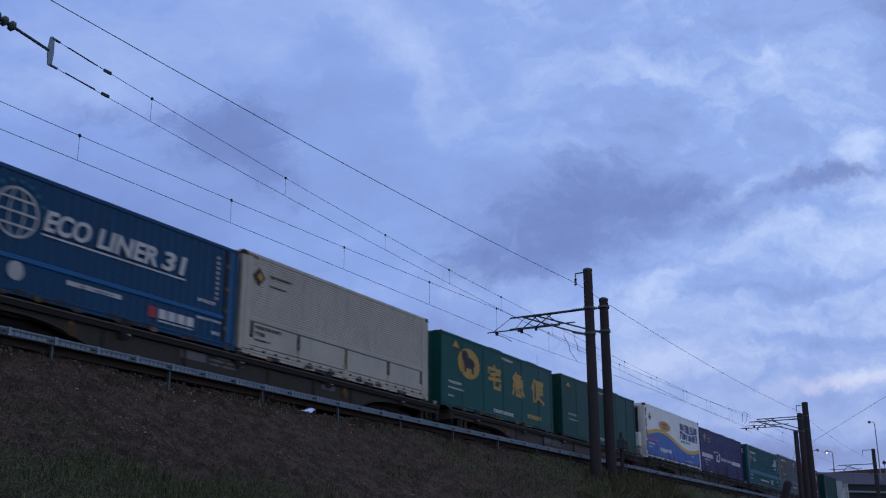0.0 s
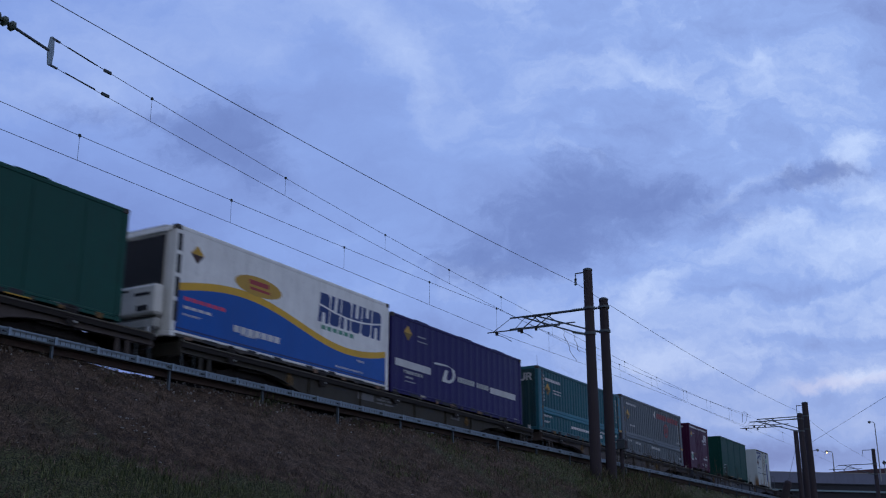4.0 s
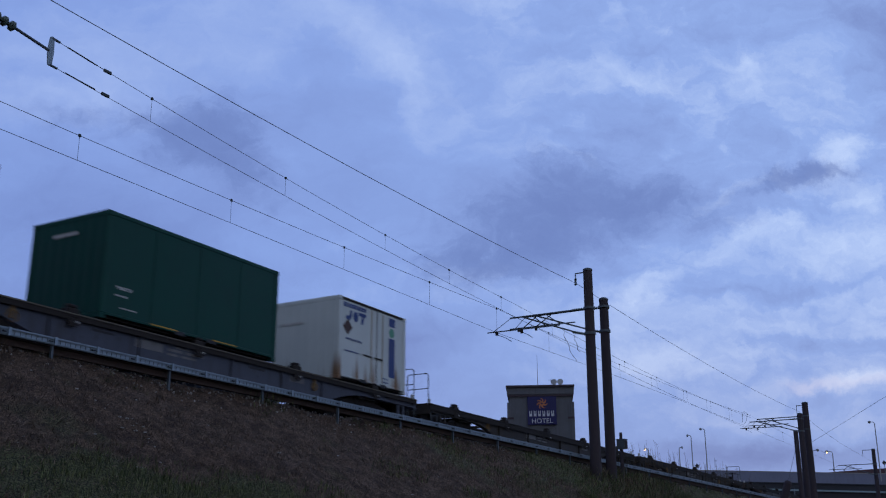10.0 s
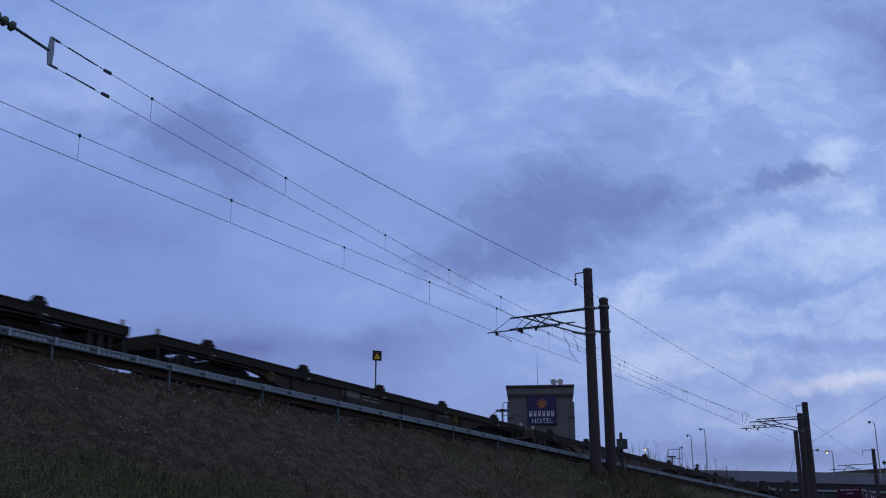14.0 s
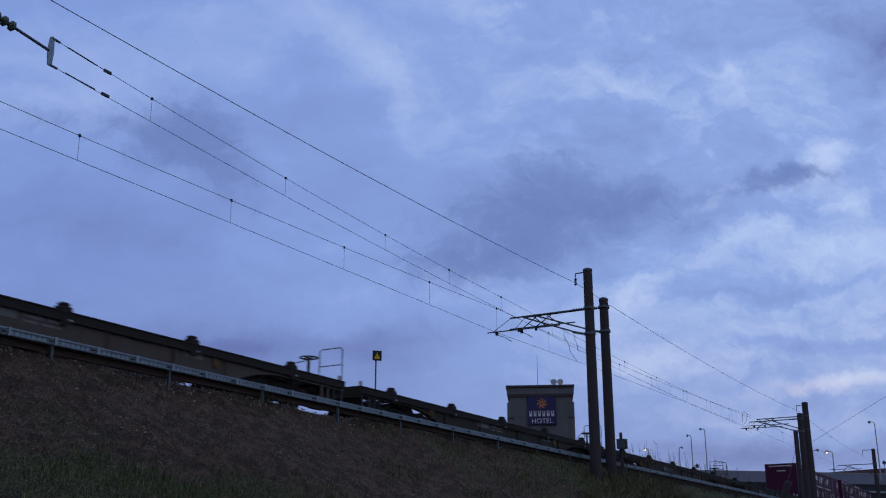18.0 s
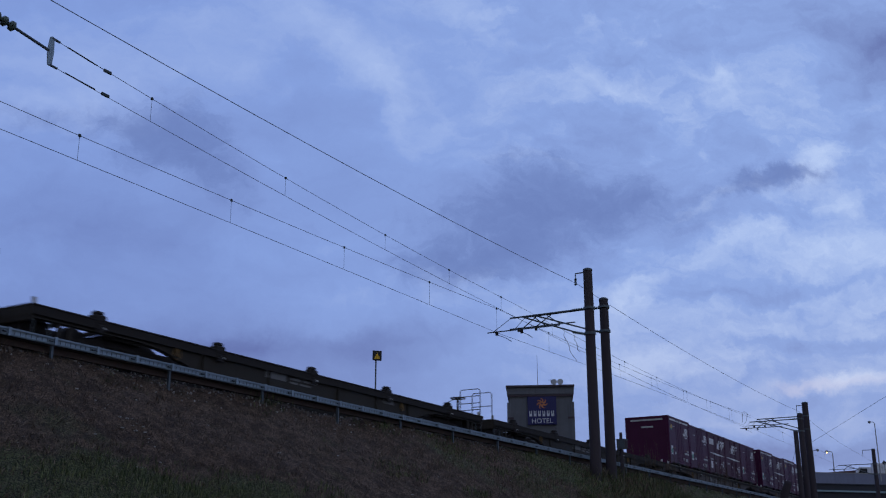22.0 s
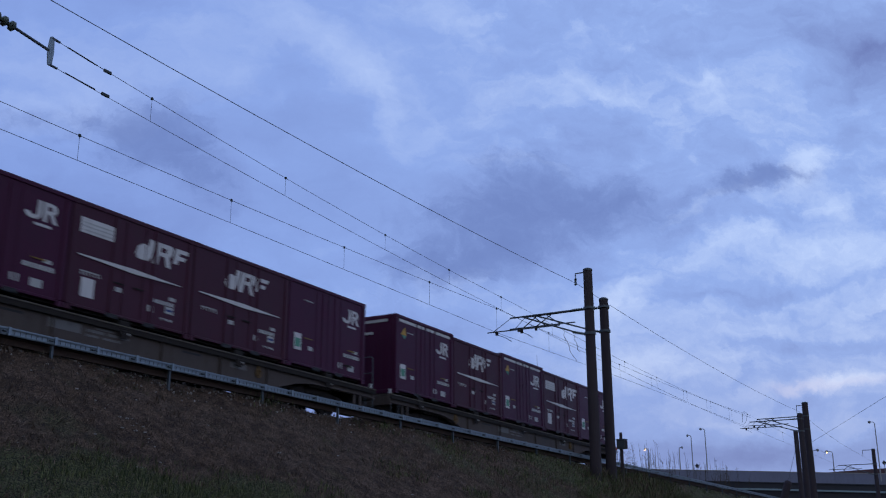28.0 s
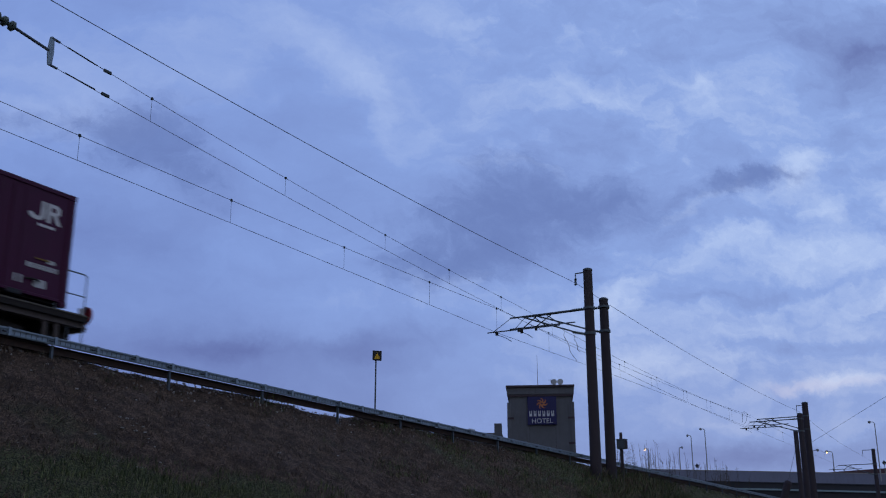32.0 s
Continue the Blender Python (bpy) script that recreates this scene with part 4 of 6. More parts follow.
# ---- the hotel tower and what stands round it ----
def hotel():
    t = thing("hotel_tower", "tall beige-grey hotel tower with a dark blue sign near its roof", "building", at=pose(182.2, 82.1, -0.4, rz=-65.7) @ Matrix.Scale(1.25, 4))
    W2 = 5.1
    wall = Form().box(-W2 + 0.35, W2 - 0.35, 0, 9, 0, 26.4)
    part("wall", wall, M["hotel_wall"], t)
    for x in (-W2, W2 - 0.55):
        part("corner_pier", Form().soft(x, x + 0.55, -0.12, 9.1, 0, 25.2, 0.03), M["hotel_wall"], t)
        for z in (20.6, 24.4):
            part("vent", Form().box(x + (0.0 if x < 0 else -0.45), x + (1.0 if x < 0 else 0.55), -0.16, -0.125, z - 1.75, z - 1.45), M["hotel_trim"], t)
    part("frieze", Form().soft(-W2, W2, -0.2, 9.2, 26.4, 27.45, 0.04), M["hotel_wall"], t)
    part("frieze_band", Form().soft(-W2 + 0.1, W2 - 0.1, -0.23, 9.25, 26.05, 26.36, 0.03), M["hotel_trim"], t)
    part("cornice", Form().soft(-W2 - 0.15, W2 + 0.12, -0.45, 9.4, 27.45, 27.8, 0.05), M["hotel_trim"], t)
    for x in (-1.75, 2.2):
        part("wall_joint", Form().box(x - 0.02, x + 0.02, -0.006, 0.05, 0, 21.4), M["hotel_trim"], t)
    s = part("sign_board", Form().soft(-1.98, 2.38, -0.42, -0.12, 21.75, 26.0, 0.04), M["hotel_sign"], t, "dark blue sign board")
    for i in range(7):
        a0 = math.tau * i / 7 + 0.2
        edge = [[], []]
        for k in range(6):
            q = k / 5
            r, a = 0.14 + 0.74 * q, a0 + 0.75 * q * q
            half = 0.105 * math.sin(math.pi * min(1.0, 0.25 + 0.75 * q)) + 0.01
            for side in (0, 1):
                off = half * (1 if side else -1)
                edge[side].append((0.2 + r * math.cos(a) - off * math.sin(a + 0.4), 24.95 + r * math.sin(a) + off * math.cos(a + 0.4)))
        part("star_arm", Form().slab(edge[0] + edge[1][::-1], -0.445, -0.424), SIGN_ORANGE, s, "curved orange arm of a star" if i == 0 else "")
    for i in range(6):
        part("sign_bar", Form().slab([(-1.72 + i * 0.66, 23.02), (-1.32 + i * 0.66, 23.02), (-1.32 + i * 0.66, 23.86), (-1.44 + i * 0.66, 23.86), (-1.44 + i * 0.66, 23.4), (-1.6 + i * 0.66, 23.4), (-1.6 + i * 0.66, 23.86), (-1.72 + i * 0.66, 23.86)], -0.445, -0.424), SIGN_WHITE, s)
    part("sign_word", words("HOTEL", 1.02, SIGN_WHITE), None, s, "white word", at=Matrix.Translation((-1.42, -0.45, 21.98)) @ Euler((radians(90), 0, 0)).to_matrix().to_4x4())
    mast_f = Form().tube((-0.35, 2, 27.8), (-0.35, 2, 32.9), 0.04, 0.02)
    part("antenna_mast", mast_f, M["hotel_trim"], t)
    aerial = Form().tube((1.7, 1, 27.8), (1.7, 1, 28.9), 0.03).tube((1.2, 1, 28.75), (2.2, 1, 28.75), 0.02)
    for k in range(5):
        aerial.tube((1.3 + 0.2 * k, 0.7, 28.75), (1.3 + 0.2 * k, 1.3, 28.75), 0.015)
    part("tv_aerial", aerial, M["hotel_trim"], t)
    for x in (2.15, 3.1):
        dish = Form().turned((x, 0.55, 28.38), (x, 0.8, 28.38), [(0, 0.46), (0.5, 0.38), (1, 0.08)], 16).tube((x, 0.8, 28.4), (x, 0.8, 27.8), 0.05)
        part("satellite_dish", dish, M["paint_grey"], t, "round grey satellite dish")
    return t


def words(text, size, material, bold=0.0):
    cu = bpy.data.curves.new("word", "FONT")
    cu.body, cu.size, cu.extrude, cu.offset = text, size, 0.01, bold
    ob = new("word_shape", cu)
    bpy.context.view_layer.update()
    me = bpy.data.meshes.new_from_object(ob.evaluated_get(bpy.context.evaluated_depsgraph_get()))
    me.materials.clear()
    me.materials.append(material)
    bpy.data.objects.remove(ob)
    bpy.data.curves.remove(cu)
    return me


SIGN_ORANGE = surface("sign_orange", (0.42, 0.15, 0.05), 0.5, wear=0.0)
SIGN_WHITE = surface("sign_white", (0.50, 0.51, 0.54), 0.5, wear=0.0)
hotel()


def low_block():
    t = thing("low_building", "low grey flat-roofed building beside the hotel tower", "building", at=pose(176.9, 95.0, -0.4, rz=-65.7) @ Matrix.Scale(1.25, 4))
    part("wall", Form().box(-14, 5.2, 0, 10, 0, 20.3), M["hotel_wall"], t)
    part("parapet", Form().soft(-14.1, 5.2, -0.1, 10.1, 20.3, 20.7, 0.03), M["hotel_wall"], t)
    part("roof_unit", Form().soft(4.0, 5.1, 0.5, 3, 20.7, 22.2, 0.04), M["hotel_wall"], t)
    part("cooling_unit", Form().soft(-0.6, 1.0, 1, 2.4, 20.7, 21.4, 0.04).turned((0.2, 1.7, 21.4), (0.2, 1.7, 21.55), [(0, 0.5), (1, 0.45)], 14), M["paint_grey"], t)
    return t


low_block()


ROAD_A, ROAD_B = Vector((140.4, 57.5)), Vector((156.0, -12.5))
ROAD_TURN = math.degrees(math.atan2(ROAD_B.y - ROAD_A.y, ROAD_B.x - ROAD_A.x))


def road_top(s):
    """The parapet's top along the elevated road."""
    return 14.55 - 0.0455 * min(75, max(-5, s))


def viaduct():
    """An elevated road that slopes down across the view."""
    t = thing("elevated_road", "grey elevated road with a plain parapet and girder", "viaduct", kind="structure", at=pose(ROAD_A.x, ROAD_A.y, 0, rz=ROAD_TURN))
    step = 2.6
    lo, hi = -130.0, 117.0
    knots = [lo, -5, 75, hi]

    def band(z0, z1, y0, y1, s0=None, s1=None):
        f = Form()
        cuts = [s0, s1] if s0 is not None else knots
        low = [(s, road_top(s) + z0) for s in cuts]
        return f.slab(low + [(s, road_top(s) + z1) for s in reversed(cuts)], y0, y1)
    panels = int((hi - lo) / step)
    for i in range(panels):
        s = lo + i * step
        if s < -5 < s + step or s < 75 < s + step:
            s += 0.02
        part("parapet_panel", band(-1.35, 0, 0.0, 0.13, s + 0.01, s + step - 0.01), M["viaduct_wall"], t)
        if 0 < s < 70:
            part("bracket_post", band(-2.2, -1.47, -0.04, 0.045, s + 0.3, s + 0.55), M["viaduct_dark"], t)
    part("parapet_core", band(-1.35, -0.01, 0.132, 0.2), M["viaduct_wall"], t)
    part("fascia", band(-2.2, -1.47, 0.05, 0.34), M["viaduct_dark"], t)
    part("coping", band(0.0, 0.09, -0.03, 0.24), M["concrete"], t)
    part("ledge", band(-1.46, -1.36, -0.15, 0.33), M["viaduct_dark"], t)
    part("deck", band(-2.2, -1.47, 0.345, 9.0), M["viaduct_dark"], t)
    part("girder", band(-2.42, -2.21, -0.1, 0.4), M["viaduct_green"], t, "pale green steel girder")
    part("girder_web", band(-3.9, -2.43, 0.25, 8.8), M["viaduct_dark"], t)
    part("far_parapet", band(-1.48, -0.1, 9.0, 9.2), M["viaduct_wall"], t)
    for s in range(-120, 117, 18):
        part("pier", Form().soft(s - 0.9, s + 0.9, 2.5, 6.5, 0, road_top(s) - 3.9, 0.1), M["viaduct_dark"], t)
    return t


viaduct()


def box_truck():
    """A pale box truck on the elevated road."""
    t = thing("box_truck", "pale grey box truck driving along the elevated road", "truck")
    part("cargo_box", Form().soft(-1.6, 1.8, -1.1, 1.1, 0.95, 3.02, 0.05), M["truck_white"], t)
    cab = Form().slab([(-3.9, 0.55), (-1.75, 0.55), (-1.75, 2.45), (-3.2, 2.45), (-3.75, 1.5), (-3.9, 1.4)], -1.05, 1.05)
    part("cab", cab, M["truck_white"], t)
    part("windscreen", Form().slab([(-3.74, 1.53), (-3.24, 2.36), (-3.2, 2.34), (-3.7, 1.51)], -0.95, 0.95), M["black"], t)
    part("side_window", Form().slab([(-3.4, 1.55), (-2.2, 1.55), (-2.2, 2.25), (-3.05, 2.25)], -1.056, -1.051), M["black"], t)
    part("chassis", Form().box(-3.6, 1.7, -0.5, 0.5, 0.5, 0.94), M["under_iron"], t)
    for k in range(4):
        part("side_rib", Form().box(-1.3 + 0.95 * k, -1.25 + 0.95 * k, -1.112, -1.1, 1.0, 2.97), M["paint_grey"], t)
    for x in (-2.9, 0.9):
        for y in (-0.95, 0.95):
            part("wheel", Form().tube((x, y - 0.12, 0.48), (x, y + 0.12, 0.48), 0.48, n=20), M["black"], t)
    return t


TRUCK = box_truck()


def truck_pose(s):
    """The truck on the near lane, s metres along the road."""
    slope = -math.atan(0.0455) if -5 < s < 75 else 0.0
    p = pose(ROAD_A.x, ROAD_A.y, 0, rz=ROAD_TURN) @ Matrix.Translation((s, 2.6, road_top(s) - 1.47))
    return p @ Matrix.Rotation(-slope, 4, "Y")


def red_wall():
    f = Form().slab([(-10, 14.0), (0, 14.2), (5, 14.45), (12, 14.75), (30, 15.2), (30, 9), (-10, 9)], 0, 0.4)
    single("red_girder_bridge", f, M["red_girder"], "dull red-brown steel bridge side beyond the elevated road", "bridge", at=pose(162.3, 29.9, 0, rz=-80))


red_wall()


def street_lamp(x, y, base, top, lit, arm):
    t = thing("street_lamp", "slim grey street lamp with its lamp lit orange" if lit else "slim grey street lamp, unlit, with a curved arm", "street lamp", "street lamps", at=pose(x, y, base))
    h = top - base
    part("pole", Form().tube((0, 0, -0.6), (0, 0, h - 0.25), 0.085, 0.055, 10), M["lamp_grey"], t)
    v = Vector((-0.17, 0.985, 0)) * arm
    pts = [(0, 0, h - 0.25), (v.x * 0.12, v.y * 0.12, h - 0.08), (v.x * 0.45, v.y * 0.45, h), (v.x, v.y, h + 0.02)]
    part("arm", Form().path(pts, 0.05, 8), M["lamp_grey"], t)
    c = Vector((v.x * 1.3, v.y * 1.3, h))
    part("head", Form().turned((v.x * 0.95, v.y * 0.95, h + 0.03), (v.x * 1.8, v.y * 1.8, h + 0.02), [(0, 0.06), (0.3, 0.16), (0.8, 0.15), (1, 0.04)], 10), M["lamp_grey"], t)
    part("lens", Form().turned((c.x * 0.9, c.y * 0.9, h - 0.14), (c.x * 1.1, c.y * 1.1, h - 0.06), [(0, 0.05), (0.5, 0.17 if lit else 0.12), (1, 0.1)], 10), M["lamp_lit"] if lit else M["lamp_off"], t)


for row in ((143.9, 42.2, 13.4, 18.6, False, 0.35), (144.5, 40.4, 13.4, 19.45, False, 0.4), (143.6, 43.9, 13.4, 17.0, False, -0.3),
            (142.2, 47.85, 13.4, 16.9, True, 0.35), (147.7, 26.9, 12.6, 16.1, False, -0.45), (147.95, 24.45, 12.6, 15.85, True, 0.5), (148.8, 18.9, 12.4, 19.5, False, 0.45)):
    street_lamp(*row)


def road_signs():
    for x, y, z in ((144.1, 41.7, 13.9), (148.9, 18.3, 13.6), (149.1, 17.3, 13.3)):
        t = thing("road_sign", "small dark diamond road sign seen from behind", "sign", "road signs", at=pose(x, y, z - 0.4, rz=-77))
        part("post", Form().tube((0, 0, -0.4), (0, 0, 0.9), 0.04), M["lamp_grey"], t)
        part("plate", Form().slab([(-0.26, 0.95), (0, 0.6), (0.26, 0.95), (0, 1.3)], -0.03, 0.0), M["viaduct_dark"], t)


road_signs()

# ---- the freight train ----
# Places along the train are counted in metres from its place at the start; the train runs towards -x and slows a little.
TAIL = 274.23
PITCH = 20.4
FLOOR = RAIL + DECK + 0.06
WIDE = 1.22


def gone(t):
    """How far the train has run after t seconds."""
    return 8.39 * t - 0.0085 * t * t


ROLLING = []   # (thing, place along the train, height)
WHEELS = []


def bogie(parent, x):
    b = part("bogie", Form().box(-0.3, 0.3, -0.62, 0.62, 0.42, 0.62).soft(-0.42, 0.42, -0.95, 0.95, 0.5, 0.68, 0.03), M["under_iron"], parent, "dark cast-iron bogie", at=pose(x, 0, 0))
    for y in (-0.86, 0.86):
        prof = [(-1.45, 0.40), (-1.3, 0.56), (-0.75, 0.62), (-0.5, 0.72), (0.5, 0.72), (0.75, 0.62), (1.3, 0.56), (1.45, 0.40), (1.2, 0.30), (0.85, 0.42), (0.5, 0.26), (-0.5, 0.26), (-0.85, 0.42), (-1.2, 0.30)]
        part("side_frame", Form().slab(prof, y - 0.06, y + 0.06), M["under_iron"], b)
        for k in (-1.05, 1.05):
            part("axle_box", Form().tube((k, y - 0.13, 0.43), (k, y + 0.13, 0.43), 0.13, n=12), M["under_iron"], b)
        sp = Form()
        for k in (-0.14, 0.14):
            sp.turned((k, y, 0.3), (k, y, 0.62), [(0, 0.08), (0.15, 0.095), (0.3, 0.08), (0.45, 0.095), (0.6, 0.08), (0.75, 0.095), (1, 0.08)], 10)
        part("spring", sp, M["under_iron"], b)
    for k in (-1.05, 1.05):
        f = Form().tube((0, -0.86, 0), (0, 0.86, 0), 0.075, n=10)
        for y in (-0.53, 0.53):
            s = 1 if y > 0 else -1
            f.turned((0, y + s * 0.065, 0), (0, y - s * 0.095, 0), [(0, 0.425), (0.6, 0.43), (0.75, 0.45), (0.95, 0.45), (1, 0.40)], 24)
            for i in range(4):
                a = math.tau * i / 4
                f.tube((0.24 * math.cos(a), y + s * 0.068, 0.24 * math.sin(a)), (0.24 * math.cos(a), y + s * 0.085, 0.24 * math.sin(a)), 0.05, n=8)
        w = part("wheelset", f, M["under_iron"], b, "steel wheels on their axle", at=pose(k, 0, 0.43))
        WHEELS.append(w)
    return b


def wagon(k, paint, rear_rail=True, front_rail=False, brake_wheel=True):
    """A flat container wagon: two deep-bellied side sills on a centre sill, end platforms, two bogies."""
    at_train = TAIL - PITCH * k - 9.175
    t = thing("container_wagon", "flat container wagon with deep-bellied side sills, " + ("dull blue-grey" if paint == "koki_grey" else "dirty olive-grey" if paint == "koki_olive" else "dirty brown-grey") + (", loaded" if k in (0, 1) or k > 7 else ", empty"), "wagon", "wagons of the train")
    P = M[paint]
    H = 9.775
    top, belly, thin = DECK, 0.36, 0.74
    low = [(4.7, belly), (5.05, belly + 0.05), (5.5, belly + 0.17), (5.95, belly + 0.29), (6.35, thin - 0.03), (6.75, thin), (H, thin)]
    low = [(-x, z) for x, z in reversed(low)] + low
    web = low + [(H, top - 0.02), (-H, top - 0.02)]
    for s in (-1, 1):
        sill = part("side_sill", Form().slab(web, s * 1.15, s * 1.165), P, t)
        fl = Form()
        y0, y1 = sorted((s * 1.05, s * 1.225))
        fl.box(-H, H, y0, y1, top - 0.02, top)
        for (xa, za), (xb, zb) in zip(low, low[1:]):
            fl.slab([(xa, za - 0.02), (xb, zb - 0.02), (xb, zb), (xa, za)], y0, y1)
        part("flange", fl, P, sill)
        # dark strip paints in the shade and dirt at the deck edge
        part("deck_edge", Form().box(-H, H, *sorted((s * 1.2255, s * 1.24)), top - 0.15 if k > 7 or k < 2 else top - 0.21, top + 0.004), M["under_iron"], sill, "deck edge strip, dark with painted shade and dirt")
        # on loaded wagons a paler lip colour stands in for the lit flange edge
        part("deck_lip", Form().soft(-H, H, *sorted((s * 1.2405, s * 1.258)), top - 0.035, top - 0.008, 0.005), M["koki_lit_lip"] if k > 7 or k < 2 else M["under_iron"], sill)
        for x in (-4.7, -2.2, 0.9, 2.9, 4.7):
            part("stiffener", Form().box(x - 0.012, x + 0.012, *sorted((s * 1.166, s * 1.22)), belly + 0.001, top - 0.021), P, sill)
        for i in range(5):
            x = -8.0 + 3.84 * i
            y0, y1 = sorted((s * 1.02, s * 1.25))
            br = Form().soft(x - 0.17, x + 0.17, y0, y1, top - 0.1, top + 0.1, 0.02).soft(x - 0.12, x + 0.12, y0 + 0.02, y1 - 0.02, top + 0.095, top + 0.19, 0.03)
            part("lock_bracket", br, M["under_iron"], t)
            part("lock_lever", Form().soft(x - 0.1, x + 0.1, *sorted((s * 1.23, s * 1.262)), top - 0.3, top - 0.105, 0.012).tube((x - 0.16, s * 1.25, top - 0.2), (x + 0.16, s * 1.25, top - 0.24), 0.016), M["under_iron"], t)
            part("lock_handle", Form().box(x + 0.06, x + 0.15, *sorted((s * 1.252, s * 1.262)), top - 0.2, top - 0.16), M["paint_grey"], t, "white lock handle")
    for s in (-1,):
        y0, y1 = -1.1685, -1.1655
        for x0, z0, w, h in ((-1.3, 0.70, 0.5, 0.06), (-0.7, 0.70, 0.6, 0.06), (-1.3, 0.60, 0.35, 0.05), (-0.85, 0.60, 0.5, 0.05), (-1.05, 0.79, 0.5, 0.04), (3.3, 0.66, 0.6, 0.14)):
            part("marking_bar", Form().box(x0, x0 + w, y0, y1, z0, z0 + h), M["faded_mark"], t)
        for x in (-3.55, 1.6):
            part("sill_slot", Form().box(x, x + 0.62, -1.167, -1.1655, 0.74, 0.79), M["black"], t, "dark slot in the sill")
    part("centre_sill", Form().box(-H + 0.1, H - 0.1, -0.22, 0.22, 0.45, 0.80), M["under_iron"], t)
    for x in (-8.6, -7.6, -6.6, -4.6, -2.9, -1.2, 0.5, 2.2, 3.9, 5.0, 6.6, 7.6, 8.6):
        part("cross_beam", Form().box(x - 0.06, x + 0.06, -1.148, 1.148, 0.80, 0.88), M["under_iron"], t)
    for x0, x1 in ((-H, -8.9), (8.9, H)):
        part("end_deck", Form().box(x0, x1, -1.14, 1.14, top - 0.03, top + 0.012), P, t)
        xe = x0 if x0 < 0 else x1
        part("end_beam", Form().soft(min(xe, xe * 0.988), max(xe, xe * 0.988), -1.2, 1.2, 0.66, top - 0.032, 0.015), P, t)
        d = 1 if xe > 0 else -1
        cp = Form().soft(*sorted((xe * 0.99, xe + d * 0.36)), -0.11, 0.11, 0.72, 0.92, 0.03).soft(*sorted((xe + d * 0.26, xe + d * 0.43)), -0.17, 0.17, 0.66, 0.98, 0.04)
        part("coupler", cp, M["under_iron"], t)
        part("brake_hose", Form().path([(xe + d * 0.1, -0.4, 0.75), (xe + d * 0.22, -0.4, 0.5), (xe + d * 0.38, -0.3, 0.45)], 0.025, 6), M["black"], t)
        part("step", Form().path([(xe - d * 0.1, -1.19, 0.7), (xe - d * 0.1, -1.2, 0.32), (xe - d * 0.5, -1.2, 0.32), (xe - d * 0.5, -1.19, 0.7)], 0.016, 6), M["galvanised_dark"], t)
        for px in (xe - d * 0.75, xe - d * 1.05):
            part("sill_prop", Form().soft(px - 0.05, px + 0.05, -1.2, -1.16, 0.3, thin - 0.021, 0.008), P, t)
        part("end_post", Form().box(xe - d * 0.12 - 0.03, xe - d * 0.12 + 0.03, -1.16, -1.08, top + 0.012, top + 0.16), M["paint_grey"], t)
    for x in (-7.1, 7.1):
        part("bolster_plate", Form().box(x - 0.45, x + 0.45, -1.1, 1.1, 0.66, 0.79), M["under_iron"], t)
        part("draft_box", Form().box(*sorted((x * 1.27, x * 1.365)), -0.8, 0.8, 0.5, 0.79), M["under_iron"], t)
    for x, r in ((-5.6, 0.13), (4.35, 0.11)):
        ring = [(x + r * math.cos(math.tau * i / 12), -1.2, 0.66 + r * math.sin(math.tau * i / 12)) for i in range(13)]
        part("hand_ring", Form().path(ring, 0.018, 5).soft(x - 0.03, x + 0.03, -1.215, -1.166, 0.6, 0.86, 0.008), M["fitting_rust"], t, "rusty brake release ring")
    part("data_plate", Form().box(-2.3, -1.45, -1.169, -1.1655, 0.62, 0.82), M["faded_mark"], t, "faded pale data plate")
    part("brake_tank", Form().tube((-2.6, 0.62, 0.62), (-1.2, 0.62, 0.62), 0.2, n=14), M["under_iron"], t)
    part("brake_gear", Form().soft(0.4, 1.5, -0.9, -0.35, 0.46, 0.8, 0.04).tube((1.5, -0.6, 0.6), (4.2, -0.3, 0.62), 0.03), M["under_iron"], t)
    for s in (1, -1):
        if (s > 0 and rear_rail) or (s < 0 and front_rail):
            x, y0, y1, up = s * 9.74, -1.14, -0.33, top + 1.0
            if k == 0:
                # the tail wagon's hoop runs along its side
                r = Form().path([(8.95, y0, top), (8.95, y0, top + 0.85), (9.0, y0, top + 0.9), (9.67, y0, top + 0.9), (9.72, y0, top + 0.85), (9.72, y0, top)], 0.017, 6)
                part("handrail", r, M["galvanised"], t, "bent grey pipe handrail")
                part("cross_rail", Form().tube((8.95, y0, top + 0.42), (9.72, y0, top + 0.42), 0.015), M["galvanised"], t)
                continue
            r = Form().path([(x, y0, top), (x, y0, up - 0.06), (x, y0 + 0.06, up), (x, y1 - 0.06, up), (x, y1, up - 0.06), (x, y1, top)], 0.017, 6)
            part("handrail", r, M["galvanised_dark"], t, "bent grey pipe handrail")
            for z in (0.26, 0.5, 0.75) if k == 3 and s > 0 else (0.5,):
                part("cross_rail", Form().tube((x, y0, top + z), (x, y1, top + z), 0.015), M["galvanised_dark"], t)
    if brake_wheel:
        x = 8.3
        bw = Form()
        n = 18
        for i in range(n):
            a, b2 = math.tau * i / n, math.tau * (i + 1) / n
            bw.tube((x + 0.25 * math.cos(a), -1.02 + 0.25 * math.sin(a), top + 0.47), (x + 0.25 * math.cos(b2), -1.02 + 0.25 * math.sin(b2), top + 0.47), 0.02, n=6)
        for i in range(4):
            a = math.tau * i / 4
            bw.tube((x, -1.02, top + 0.47), (x + 0.25 * math.cos(a), -1.02 + 0.25 * math.sin(a), top + 0.47), 0.014, n=6)
        part("brake_wheel", bw, M["under_iron"], t, "horizontal hand brake wheel")
        part("brake_column", Form().tube((x, -1.02, top - 0.1), (x, -1.02, top + 0.47), 0.04, n=8), M["under_iron"], t)
